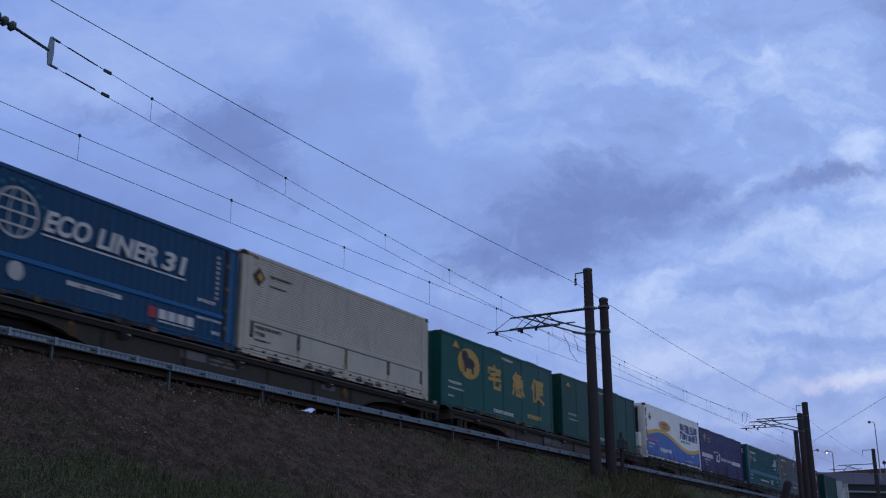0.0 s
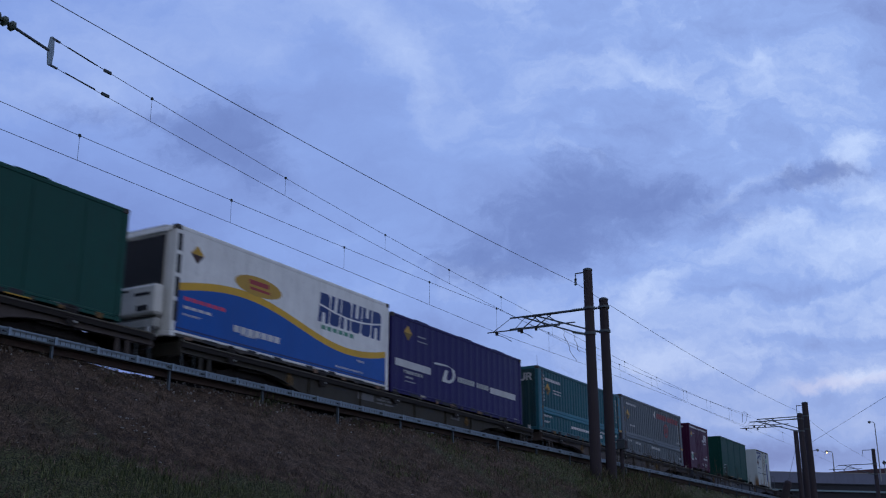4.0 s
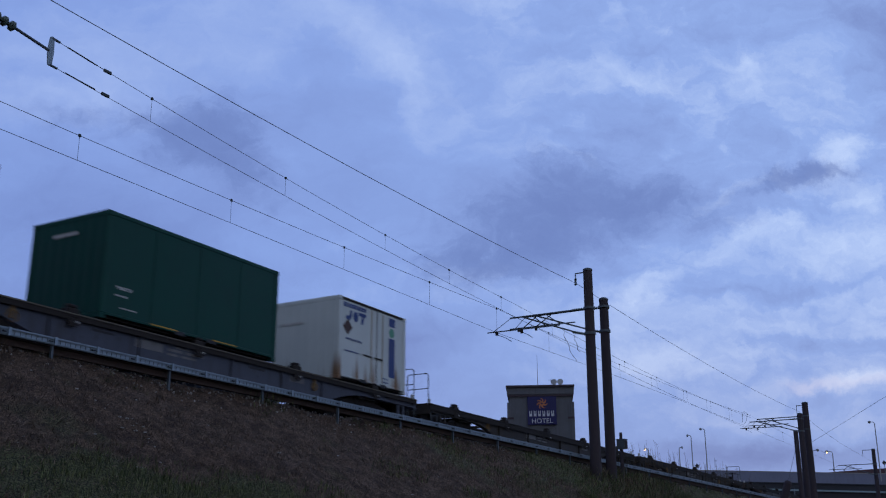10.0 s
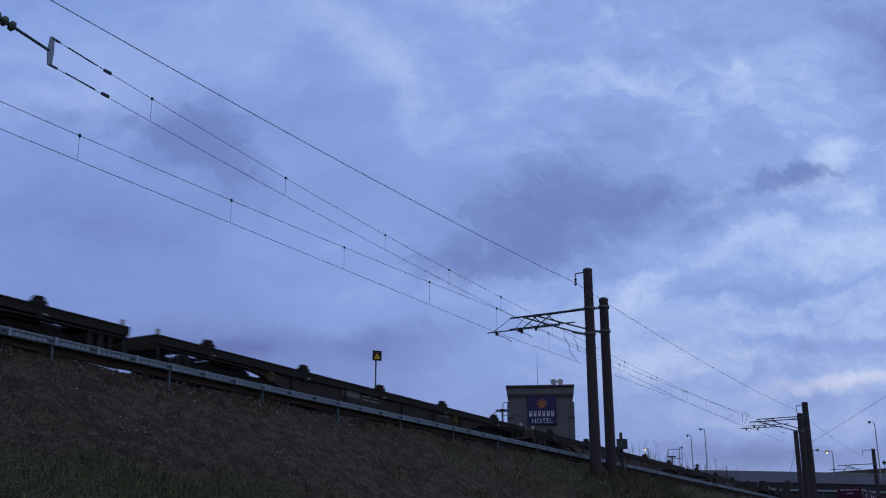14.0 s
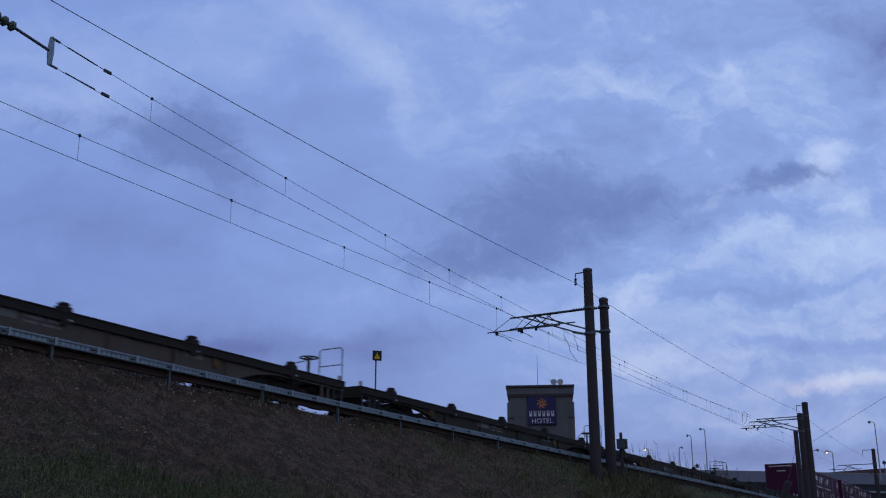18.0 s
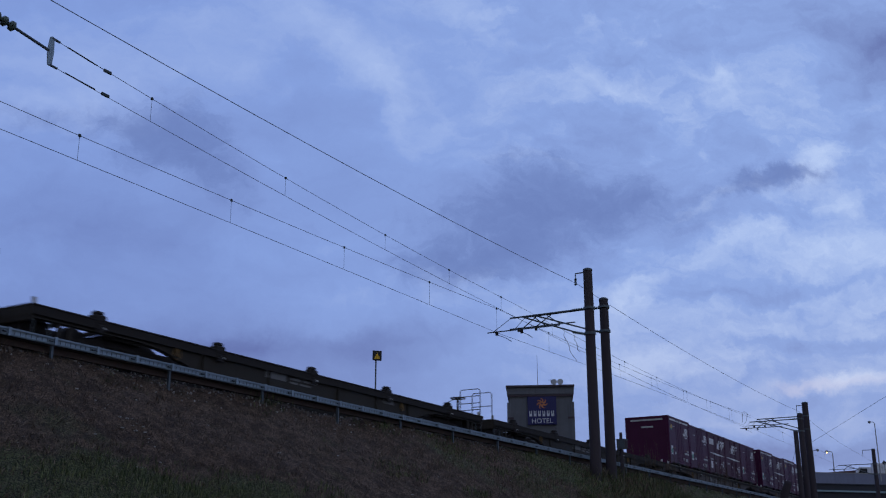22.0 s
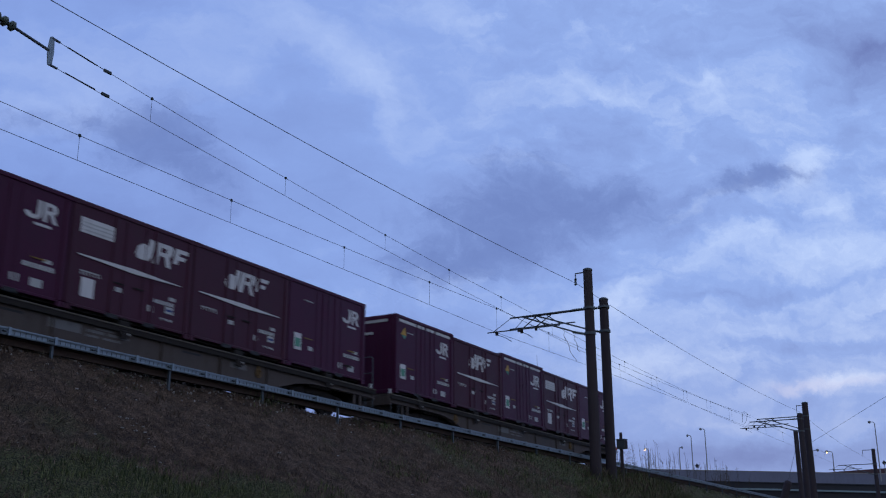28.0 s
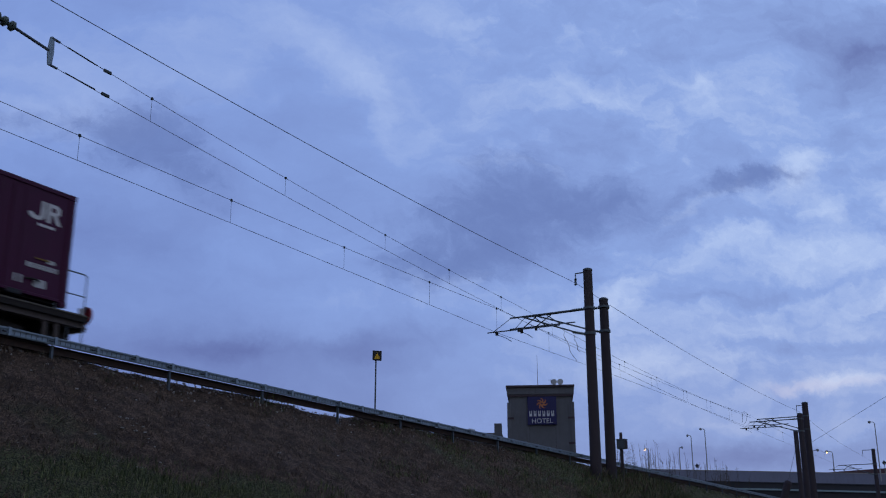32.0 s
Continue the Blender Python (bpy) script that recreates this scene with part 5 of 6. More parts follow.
        part("guard_rail", Form().path([(7.75, -0.75, top), (7.8, -0.75, top + 0.2), (8.1, -0.7, top + 0.32), (9.74, -0.33, top + 0.78)], 0.016, 6), M["galvanised_dark"], t)
    bogie(t, -7.1)
    bogie(t, 7.1)
    if k == 0:
        part("tail_disc", Form().tube((H + 0.1, -1.0, 1.06), (H + 0.14, -1.0, 1.06), 0.2, n=24).tube((H - 0.05, -1.0, 1.06), (H + 0.1, -1.0, 1.06), 0.04), TAIL_RED, t, "round red tail marker disc")
    ROLLING.append((t, at_train, RAIL))
    return t


TAIL_RED = surface("tail_red", (0.22, 0.02, 0.03), 0.4, wear=0.1)
wagon(0, "koki_mid")
wagon(1, "koki_mid")
wagon(2, "koki_dark", rear_rail=False, front_rail=True, brake_wheel=False)
wagon(3, "koki_dark")
wagon(4, "koki_dark")
wagon(5, "koki_mid")
wagon(6, "koki_dark")
wagon(7, "koki_brown", rear_rail=False, front_rail=True, brake_wheel=False)
wagon(8, "koki_grey", brake_wheel=False)
for w in (9, 10, 11, 12):
    wagon(w, "koki_olive" if w % 2 == 0 else "koki_mid", rear_rail=False, brake_wheel=False)


# ---- containers ----
def ribbed(L, z0, z1, y, s, pitch=0.28, depth=0.035, upright=True):
    """A corrugated steel wall with a flat back; s: the side it faces."""
    f = Form()
    if upright:
        n = max(2, int(round(L / pitch)))
        st = L / n
        pts = []
        for i in range(n):
            x = -L / 2 + i * st
            pts += [(x, 0), (x + st * 0.30, 0), (x + st * 0.42, -depth), (x + st * 0.88, -depth)]
        pts.append((L / 2, 0))
        k = len(pts)
        vs = [(x, y + s * d, z) for z in (z0, z1) for x, d in pts] + [(x, y - s * (depth + 0.02), z) for z in (z0, z1) for x, d in pts]
        fs = [(i, i + 1, k + i + 1, k + i) for i in range(k - 1)] + [(2 * k + i, 3 * k + i, 3 * k + i + 1, 2 * k + i + 1) for i in range(k - 1)]
        fs += [(i, 2 * k + i, 2 * k + i + 1, i + 1) for i in range(k - 1)] + [(k + i, k + i + 1, 3 * k + i + 1, 3 * k + i) for i in range(k - 1)]
        fs += [(0, k, 3 * k, 2 * k), (k - 1, 3 * k - 1, 4 * k - 1, 2 * k - 1)]
    else:
        n = max(2, int(round((z1 - z0) / pitch)))
        st = (z1 - z0) / n
        pts = []
        for i in range(n):
            z = z0 + i * st
            pts += [(z, 0), (z + st * 0.55, 0), (z + st * 0.7, -depth), (z + st * 0.85, -depth)]
        pts.append((z1, 0))
        k = len(pts)
        vs = [(x, y + s * d, z) for x in (-L / 2, L / 2) for z, d in pts]
        fs = [(i, i + 1, k + i + 1, k + i) for i in range(k - 1)]
        b = len(vs)
        vs += [(x, y - s * 0.04, z) for x in (-L / 2, L / 2) for z in (z0, z1)]
        fs += [(b, b + 1, b + 3, b + 2)]
    return f.add(vs, fs)


def shell(label, start, length, height, paint, wall="flat", frame=None, roof=None, end=None, name="cargo_container", group="containers on the train", pitch=0.28):
    """Floor frame, posts, rails, roof and end walls of a container; side walls by kind."""
    t = thing(name, label, "container", group)
    P, F = M[paint], M[frame or paint]
    R = M[roof or paint]
    h, hl = height, length / 2
    for sx in (-1, 1):
        for sy in (-1, 1):
            x0, x1 = sorted((sx * hl, sx * (hl - 0.16)))
            y0, y1 = sorted((sy * WIDE, sy * (WIDE - 0.14)))
            post = part("corner_post", Form().soft(x0, x1, y0, y1, 0.12, h - 0.12, 0.015), F, t)
            part("corner_casting", Form().soft(x0 - (0.004 if sx < 0 else 0), x1 + (0.004 if sx > 0 else 0), y0 - 0.004 * (sy < 0), y1 + 0.004 * (sy > 0), 0, 0.118, 0.008), F, post)
            part("corner_casting", Form().soft(x0 - (0.004 if sx < 0 else 0), x1 + (0.004 if sx > 0 else 0), y0 - 0.004 * (sy < 0), y1 + 0.004 * (sy > 0), h - 0.118, h, 0.008), M["casting"] if length > 7 else F, post)
        for z0, z1 in ((0.02, 0.14), (h - 0.12, h - 0.01)):
            part("end_rail", Form().soft(*sorted((sx * (hl - 0.01), sx * (hl - 0.1))), -WIDE + 0.142, WIDE - 0.142, z0, z1, 0.012), F, t)
        ew = ribbed(2 * WIDE - 0.284, 0.142, h - 0.122, 0, 1, 0.3, 0.028 if length > 7 else 0.005)
        ew.v = [(sx * (hl - 0.012 + q[1]), q[0], q[2]) for q in ew.v]
        part("end_wall", ew, M[end or paint], t)
    inner = length - 0.324
    for sy in (-1, 1):
        y0, y1 = sorted((sy * (WIDE - 0.005), sy * (WIDE - 0.11)))
        part("top_rail", Form().soft(-inner / 2, inner / 2, y0, y1, h - 0.1, h - 0.01, 0.012), F, t)
        part("bottom_rail", Form().soft(-inner / 2, inner / 2, y0, y1, 0.085, 0.15, 0.012), F, t)
        if wall == "flat":
            w = Form().box(-inner / 2, inner / 2, *sorted((sy * (WIDE - 0.018), sy * (WIDE - 0.06))), 0.152, h - 0.102)
            part("side_wall", w, P, t)
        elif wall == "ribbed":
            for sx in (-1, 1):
                # dark strip on the wall, recess shade put into its colour
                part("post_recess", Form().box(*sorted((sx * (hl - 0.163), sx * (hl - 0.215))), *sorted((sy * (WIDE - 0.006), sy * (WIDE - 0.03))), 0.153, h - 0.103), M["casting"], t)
            part("side_wall", ribbed(inner, 0.152, h - 0.102, sy * (WIDE - 0.012), sy, pitch), P, t)
    part("roof", Form().soft(-hl + 0.02, hl - 0.02, -WIDE + 0.03, WIDE - 0.03, h - 0.03, h + 0.012, 0.01), R, t)
    part("floor", Form().box(-hl + 0.1, hl - 0.1, -WIDE + 0.12, WIDE - 0.12, 0.04, 0.14), M["under_iron"], t)
    for x in (-0.55, 0.55) if length < 7 else (-1.75, -0.7, 0.7, 1.75):
        part("fork_pocket", Form().box(x - 0.17, x + 0.17, -WIDE + 0.0015, -WIDE + 0.02, 0.045, 0.135), M["black"], t, "dark fork-lift pocket")
    if length > 7:
        wear = random.Random(int(start * 10))
        part("base_rail", Form().soft(-inner / 2, inner / 2, -WIDE + 0.008, -WIDE + 0.05, 0.012, 0.083, 0.01), M["casting"] if frame == "reefer_white" else F, t)
        for x in (-1.22, 1.22, -3.3, 3.1):
            part("fork_pocket", Form().box(x - 0.26, x + 0.26, -WIDE + 0.0005, -WIDE + 0.04, 0.005, 0.1), M["black"], t)
        for k in range(9):
            x = -hl + 0.5 + (length - 1.0) * (k + wear.uniform(-0.3, 0.3)) / 8
            a, b = wear.uniform(0.04, 0.12), wear.uniform(0.03, 0.1)
            part("lock_fitting", Form().soft(x - a, x + a, -WIDE - 0.012, -WIDE + 0.03, -0.03, b, 0.01), M[wear.choice(("fitting_rust", "peach_rust", "casting", "casting"))], t)
    ROLLING.append((t, start + length / 2, FLOOR))
    return t


FACE = -WIDE + 0.014   # just proud of a flat wall, on the side towards the camera


def plate(t, name, shapes, paint, label="", y=FACE, thick=0.004):
    """Painted marks: outlines in length and height, a hair proud of the wall."""
    f = Form()
    for o in shapes:
        if len(o) == 4 and not hasattr(o[0], "__len__"):
            x, z, w, h = o
            o = [(x, z), (x + w, z), (x + w, z + h), (x, z + h)]
        f.slab(list(o), y - thick, y)
    return part(name, f, M[paint], t, label)


def slant(x, z, w, h, k=0.25):
    return [(x, z), (x + w, z), (x + w + h * k, z + h), (x + h * k, z + h)]


def disc(x, z, r, n=28, rz=None):
    rz = rz or r
    return [(x + r * math.cos(math.tau * i / n), z + rz * math.sin(math.tau * i / n)) for i in range(n)]


def diamond(x, z, r):
    return [(x - r, z), (x, z - r), (x + r, z), (x, z + r)]


def badge(x, z, s, sz):
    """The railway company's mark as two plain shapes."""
    a = [(0.36, 1), (0.52, 1), (0.52, 0.34), (0.42, 0.18), (0.28, 0.12), (0.06, 0.12), (-0.08, 0.2), (-0.16, 0.36), (0.02, 0.42), (0.1, 0.32), (0.24, 0.28), (0.34, 0.36)]
    b = [(0.6, 0.12), (0.6, 1), (1.0, 1), (1.13, 0.9), (1.15, 0.66), (1.02, 0.52), (1.2, 0.12), (1.02, 0.12), (0.86, 0.5), (0.76, 0.5), (0.76, 0.64), (0.95, 0.66), (0.97, 0.84), (0.76, 0.85), (0.76, 0.12)]
    return [[(x + u * s, z + v * sz) for u, v in q] for q in (a, b)]


def bars(x, z, n, w, h, gap, k=0.0):
    return [slant(x + i * (w + gap), z, w, h, k) for i in range(n)]


def small_print(t, rows, paint="paint_grey", y=FACE):
    """Rows of writing too small to read: broken into short uneven blocks."""
    for r in rows:
        if hasattr(r[0], "__len__") or r[2] < 0.3 or r[3] > 0.16:
            plate(t, "print_bar", [r], paint, "", y)
            continue
        x, z, w, h = r
        rng = random.Random(int(abs(x * 977 + z * 331 + w * 71)))
        blocks, at = [], x
        while at < x + w - 0.02:
            k = min(x + w - at, max(0.035, h * rng.uniform(0.55, 1.05)))
            kind = rng.random()
            if kind < 0.4 or h < 0.05:
                blocks.append((at, z, k, h))
            elif kind < 0.7:
                blocks += [(at, z, k * 0.38, h), (at + k * 0.4, z + h * 0.62, k * 0.6, h * 0.38), (at + k * 0.4, z, k * 0.6, h * 0.3)]
            else:
                blocks += [(at, z + h * 0.7, k, h * 0.3), (at + k * 0.3, z, k * 0.4, h * 0.68)]
            at += k + max(0.015, h * 0.22)
        plate(t, "small_print", blocks, paint, "", y)


def warning_diamond(t, x, z, r, y=FACE, low="brown_mark", core=False):
    """A diamond mark, yellow above and dull below."""
    plate(t, "diamond_top", [[(x - r, z), (x + r, z), (x, z + r)]], "gold", "yellow upper half of a diamond mark", y)
    plate(t, "diamond_low", [[(x - r, z - 0.004), (x, z - r), (x + r, z - 0.004)]], low, "dull lower half of a diamond mark", y)
    if core:
        plate(t, "diamond_core", [[(x - r * 0.6, z - r * 0.3), (x - r * 0.1, z - r * 0.6), (x + r * 0.1, z - 0.1 * r), (x - r * 0.15, z + r * 0.25), (x - r * 0.55, z + 0.2 * r)]], "black", "", y - 0.0045)


def stroke(x0, z0, x1, z1, w):
    a = Vector((x1 - x0, z1 - z0)).normalized() * w / 2
    return [(x0 - a.x + a.y, z0 - a.y - a.x), (x1 + a.x + a.y, z1 + a.y - a.x), (x1 + a.x - a.y, z1 + a.y + a.x), (x0 - a.x - a.y, z0 - a.y + a.x)]


def brushed(t, name, rows, x, z, w, h, thick, paint, label):
    """A large painted sign of crossing strokes, each a hair above the one before."""
    f = Form()
    for i, (a, b, c, e) in enumerate(rows):
        y = FACE - 0.0008 * i
        f.slab(stroke(x + a * w, z + b * h, x + c * w, z + e * h, thick), y - 0.004, y)
    return part(name, f, M[paint], t, label)


# twelve-foot containers of the railway company
def box12_side(start, height=2.5, wide_panel=False, label=""):
    """Side-door box with slanted white shapes and a long stripe."""
    t = shell(label or "dull maroon steel container with white slanted marks and stripe", start, 3.7, height, "maroon", "none", frame="maroon")
    h = height
    for sy in (-1, 1):
        for x0, x1 in ((-1.69, -0.62), (-0.6, 0.6), (0.62, 1.69)):
            w = Form().box(x0, x1, *sorted((sy * (WIDE - 0.03), sy * (WIDE - 0.07))), 0.152, h - 0.102)
            part("side_panel", w, M["maroon"], t)
    for x in (-0.3, 0.3):
        part("lock_rod", Form().tube((x, -WIDE + 0.02, 0.18), (x, -WIDE + 0.02, h - 0.14), 0.010, n=6), M["maroon"], t)
        part("lock_handle", Form().box(x - 0.28, x + 0.02, -WIDE - 0.004, -WIDE + 0.012, 0.83, 0.86), M["under_iron"], t)
    for x in (-0.61, 0.61):
        part("door_post", Form().soft(x - 0.05, x + 0.05, -WIDE + 0.003, -WIDE + 0.05, 0.152, h - 0.102, 0.01), M["maroon"], t)
    Y = -WIDE + 0.026
    s = 0.0 if wide_panel else -0.72
    shapes = [[(0, 0.2), (0.14, 0.03), (0.4, 0), (0.72, 0.02), (0.92, 0.2), (0.92, 1), (0.6, 1), (0.6, 0.68), (0.3, 0.72), (0.02, 0.55)], [(1.02, 0), (1.34, 0), (1.34, 1), (1.02, 1)],
              [(1.38, 0.42), (1.66, 0.42), (1.88, 0), (2.16, 0), (1.92, 0.46), (2.06, 0.6), (2.06, 0.88), (1.94, 1), (1.38, 1), (1.38, 0.82), (1.68, 0.8), (1.7, 0.62), (1.38, 0.6)],
              [(2.22, 0.28), (2.46, 0.28), (2.48, 0.5), (2.86, 0.5), (2.9, 0.68), (2.48, 0.68), (2.48, 0.82), (3.0, 0.82), (3.05, 1), (2.18, 1)]]
    shapes = [[(-0.02 + 0.53 * u + 0.13 * v, 1.56 + 0.54 * v) for u, v in o] for o in shapes]
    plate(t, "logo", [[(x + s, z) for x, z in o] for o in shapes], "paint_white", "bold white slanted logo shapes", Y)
    plate(t, "stripe", [[(-1.62, 1.225), (0.0, 1.16), (1.5, 1.2), (1.5, 1.212), (0.0, 1.27), (-1.62, 1.25)]], "paint_white", "white stripe", -WIDE + 0.001, 0.003)
    if wide_panel:
        plate(t, "notice_panel", [(-1.6, 1.74, 0.98, 0.34)], "paint_white", "white notice panel", Y)
        for i in range(3):
            plate(t, "notice_line", [(-1.55, 1.79 + 0.085 * i, 0.86, 0.03)], "paint_grey", "", Y - 0.0045)
        plate(t, "data_panel", [(-1.45, 0.35, 0.36, 0.42)], "paint_white", "pale data panel", Y)
    small_print(t, bars(0.62, 0.66, 6, 0.09, 0.09, 0.03) + [(1.15, 0.8, 0.2, 0.08), (1.05, 0.48, 0.26, 0.16), (0.5, 0.42, 0.18, 0.14), (-1.5, 0.82, 0.55, 0.1), (-0.5, 0.66, 0.2, 0.1), (0.9, 0.3, 0.4, 0.05)], "paint_grey", Y)
    plate(t, "blue_label", [(1.08, 0.53, 0.2, 0.05)], "paint_blue", "blue label", Y - 0.0045)
    return t


def box12_end(start, height=2.55, stripes=True, label=""):
    """End-and-side-door box with white vents at the top and the company's mark."""
    t = shell(label or "maroon twelve-foot steel container with white top vents and company mark", start, 3.7, height, "maroon_bright", "none")
    h = height
    for sy in (-1, 1):
        part("side_wall", Form().box(-1.69, 1.69, *sorted((sy * (WIDE - 0.03), sy * (WIDE - 0.07))), 0.152, h - 0.102), M["maroon_bright"], t)
    for x in (-0.55, 0.0, 0.62):
        part("door_post", Form().soft(x - 0.04, x + 0.04, -WIDE + 0.017, -WIDE + 0.0295, 0.152, h - 0.102, 0.005), M["maroon_bright"], t)
    for x in (-0.3, 0.3):
        part("lock_rod", Form().tube((x, -WIDE + 0.02, 0.18), (x, -WIDE + 0.02, h - 0.14), 0.009, n=6), M["maroon_bright"], t)
    for x in (-1.1, 1.0):
        part("hinge_bar", Form().box(x - 0.02, x + 0.34, -WIDE + 0.005, -WIDE + 0.028, 0.86, 0.885), M["ochre"], t)
    Y = -WIDE + 0.026
    if stripes:
        plate(t, "vent", [(-1.62, h - 0.215, 1.02, 0.09), (-0.5, h - 0.215, 0.44, 0.09), (0.06, h - 0.215, 0.5, 0.09), (0.68, h - 0.215, 0.96, 0.09)], "paint_white", "white top vent strip", Y)
        ev = Form().box(-1.8655, -1.8615, -0.9, 0.9, h - 0.23, h - 0.14).box(-1.8655, -1.8615, -0.35, 0.3, h - 0.6, h - 0.52)
        part("end_vent", ev, M["paint_grey"], t, "white vent strip on the end")
    plate(t, "logo", badge(0.78, 1.62, 0.62, 0.48), "paint_white", "white company mark as plain shapes", Y)
    plate(t, "logo_line", [(0.95, 1.56, 0.42, 0.055)], "paint_white", "", Y)
    if stripes:
        plate(t, "yellow_triangle", [[(-1.55, h - 0.62), (-1.2, h - 0.62), (-1.3, h - 0.36)]], "gold", "yellow triangle mark", Y)
        plate(t, "green_triangle", [[(-1.5, h - 0.63), (-1.22, h - 0.63), (-1.32, h - 0.75)]], "paint_green", "green triangle mark", Y)
    plate(t, "data_panel", [(-1.56, 0.5, 0.32, 0.46)], "paint_white", "pale data panel", Y)
    plate(t, "data_green", [(-1.52, 0.58, 0.24, 0.24)], "paint_green", "", Y - 0.0045)
    small_print(t, [(-0.92, 0.56, 0.2, 0.11)] + bars(0.78, 0.66, 7, 0.09, 0.1, 0.025) + [(1.28, 0.82, 0.2, 0.08), (0.52, 0.3, 0.2, 0.16), (1.0, 0.28, 0.3, 0.17), (-1.15, h - 0.52, 0.4, 0.03)], "paint_grey", Y)
    return t


for k, order in ((1, "eessE"), (0, "esepE")):
    for i, c in enumerate(order):
        u = TAIL - PITCH * k - 18.65 + 3.7375 * i
        if k == 1:
            c = "eEpsE"[i]
        if c == "e":
            box12_end(u, 2.53)
        elif c == "E":
            box12_end(u, 2.44, stripes=False, label="plain maroon twelve-foot steel container with white company mark")
        elif c == "p":
            box12_side(u, 2.44, wide_panel=True, label="dull maroon steel container with a white notice panel and marks")
        else:
            box12_side(u, 2.44)
box12_end(91.82, 2.53)


# thirty-one-foot boxes
def broad_posts(t, h, paint, tab=True):
    """Broad corner posts set off from the ribbed wall by painted slit shade."""
    for sx in (-1, 1):
        x0, x1 = sorted((sx * 4.528, sx * 4.37))
        part("post_panel", Form().soft(x0, x1, -WIDE - 0.003, -WIDE + 0.05, 0.154, h - 0.104, 0.008), M[paint], t)
        x0, x1 = sorted((sx * 4.366, sx * 4.24))
        # solid black strip, painting in the shade of the slit
        part("post_slit", Form().box(x0, x1, -WIDE - 0.0015, -WIDE + 0.05, 0.154, h - 0.104), M["black"], t, "black strip painted for the shaded slit beside the corner post")
        for z in (0.5, 0.95, 1.5, 2.1):
            part("slit_clip", Form().soft(x0, x1, -WIDE - 0.012, -WIDE - 0.002, z - 0.05, z + 0.05, 0.004), M["fitting_rust"], t)
    if tab:
        part("yellow_tab", Form().soft(4.375, 4.69, -WIDE - 0.0085, -WIDE - 0.0045, 0.84, 0.93, 0.001), M["gold"], t, "yellow tab on the corner post")


def liner_box():
    t = shell("long dark blue ribbed container with a white globe and lettering", 10.34, 9.41, 2.6, "navy", "none", frame="navy")
    for sy in (-1, 1):
        part("side_wall", ribbed(9.08, 0.82, 2.498, sy * (WIDE - 0.012), sy, 0.26, 0.02), M["navy"], t)
        part("lower_wall", ribbed(9.08, 0.152, 0.70, sy * (WIDE - 0.012), sy, 0.26, 0.02), M["navy"], t)
        part("waist_rail", Form().soft(-4.235, 4.235, *sorted((sy * (WIDE + 0.004), sy * (WIDE - 0.06))), 0.702, 0.818, 0.02), M["navy_light"], t)
    broad_posts(t, 2.6, "navy_light", False)
    Y = -WIDE + 0.006
    ring = []
    for r0, k in ((0.54, 1.0), (0.54, 0.38)):
        for i in range(28):
            a, b = math.tau * i / 28, math.tau * (i + 1) / 28
            w = 0.055 if k == 1 else 0.04
            ring.append([(-2.04 + k * r0 * math.cos(a), 1.68 + r0 * math.sin(a)), (-2.04 + k * r0 * math.cos(b), 1.68 + r0 * math.sin(b)),
                         (-2.04 + (k * r0 - w) * math.cos(b), 1.68 + (r0 - w) * math.sin(b)), (-2.04 + (k * r0 - w) * math.cos(a), 1.68 + (r0 - w) * math.sin(a))])
    ring += [(-2.04 - 0.5 * c, 1.66 + 0.27 * k, c, 0.05) for k, c in ((-1, 0.88), (0, 1.04), (1, 0.88))]
    plate(t, "globe", ring, "paint_grey", "pale globe mark of rings and lines", Y)
    plate(t, "globe_dots", [disc(-2.04 + 0.7 * math.cos(a), 1.68 + 0.66 * math.sin(a), 0.05, 8) for a in (0.1, 0.45, 0.8, 1.15, 1.5, 1.85, 2.2)], "teal_light", "ring of small blue dots", Y)
    for text, x, size in (("ECO", -1.4, 0.62), ("LINER", 0.02, 0.62), ("31", 1.98, 0.62)):
        me = words(text, size, M["paint_white"], 0.018)
        w = max(v.co.x for v in me.vertices)
        room = {"ECO": 1.22, "LINER": 1.84, "31": 0.74}[text]
        lean = Matrix.Identity(4)
        lean[0][0], lean[0][1] = room / w, 0.22
        me.transform(lean)
        part("lettering", me, None, t, "bold white slanted lettering", at=Matrix.Translation((x, Y - 0.012, 1.5)) @ Euler((radians(90), 0, 0)).to_matrix().to_4x4())
    plate(t, "underline", [(-1.38, 1.38, 4.2, 0.04)], "paint_white", "", Y)
    plate(t, "red_mark", [(1.72, 0.3, 0.24, 0.26)], "red", "red square mark", Y)
    small_print(t, bars(2.05, 0.32, 4, 0.24, 0.22, 0.06) + [(2.05, 0.24, 1.15, 0.04), (3.3, 1.0, 0.6, 0.08), (3.3, 0.58, 0.85, 0.06), (-0.62, 0.5, 1.5, 0.1), (3.85, 0.28, 0.3, 0.08)], "paint_white", Y)
    plate(t, "code_bars", [(3.9, 1.15 + 0.13 * i, 0.09, 0.08) for i in range(9)], "paint_grey", "small white code bars", Y)
    plate(t, "door_patch", [disc(-1.9, 0.5, 0.2, 14)], "paint_grey", "pale round label", Y)
    return t


liner_box()


def cream_box():
    t = shell("long cream side-opening container with fine ribs and dark latches", 19.90, 9.41, 2.72, "cream", "none", frame="cream", roof="cream_dark")
    for sy in (-1, 1):
        part("ribbed_panel", ribbed(9.08, 1.02, 2.618, sy * (WIDE - 0.012), sy, 0.066, 0.011, upright=False), M["cream"], t)
        for i in range(4):
            x0 = -4.53 + i * 2.268
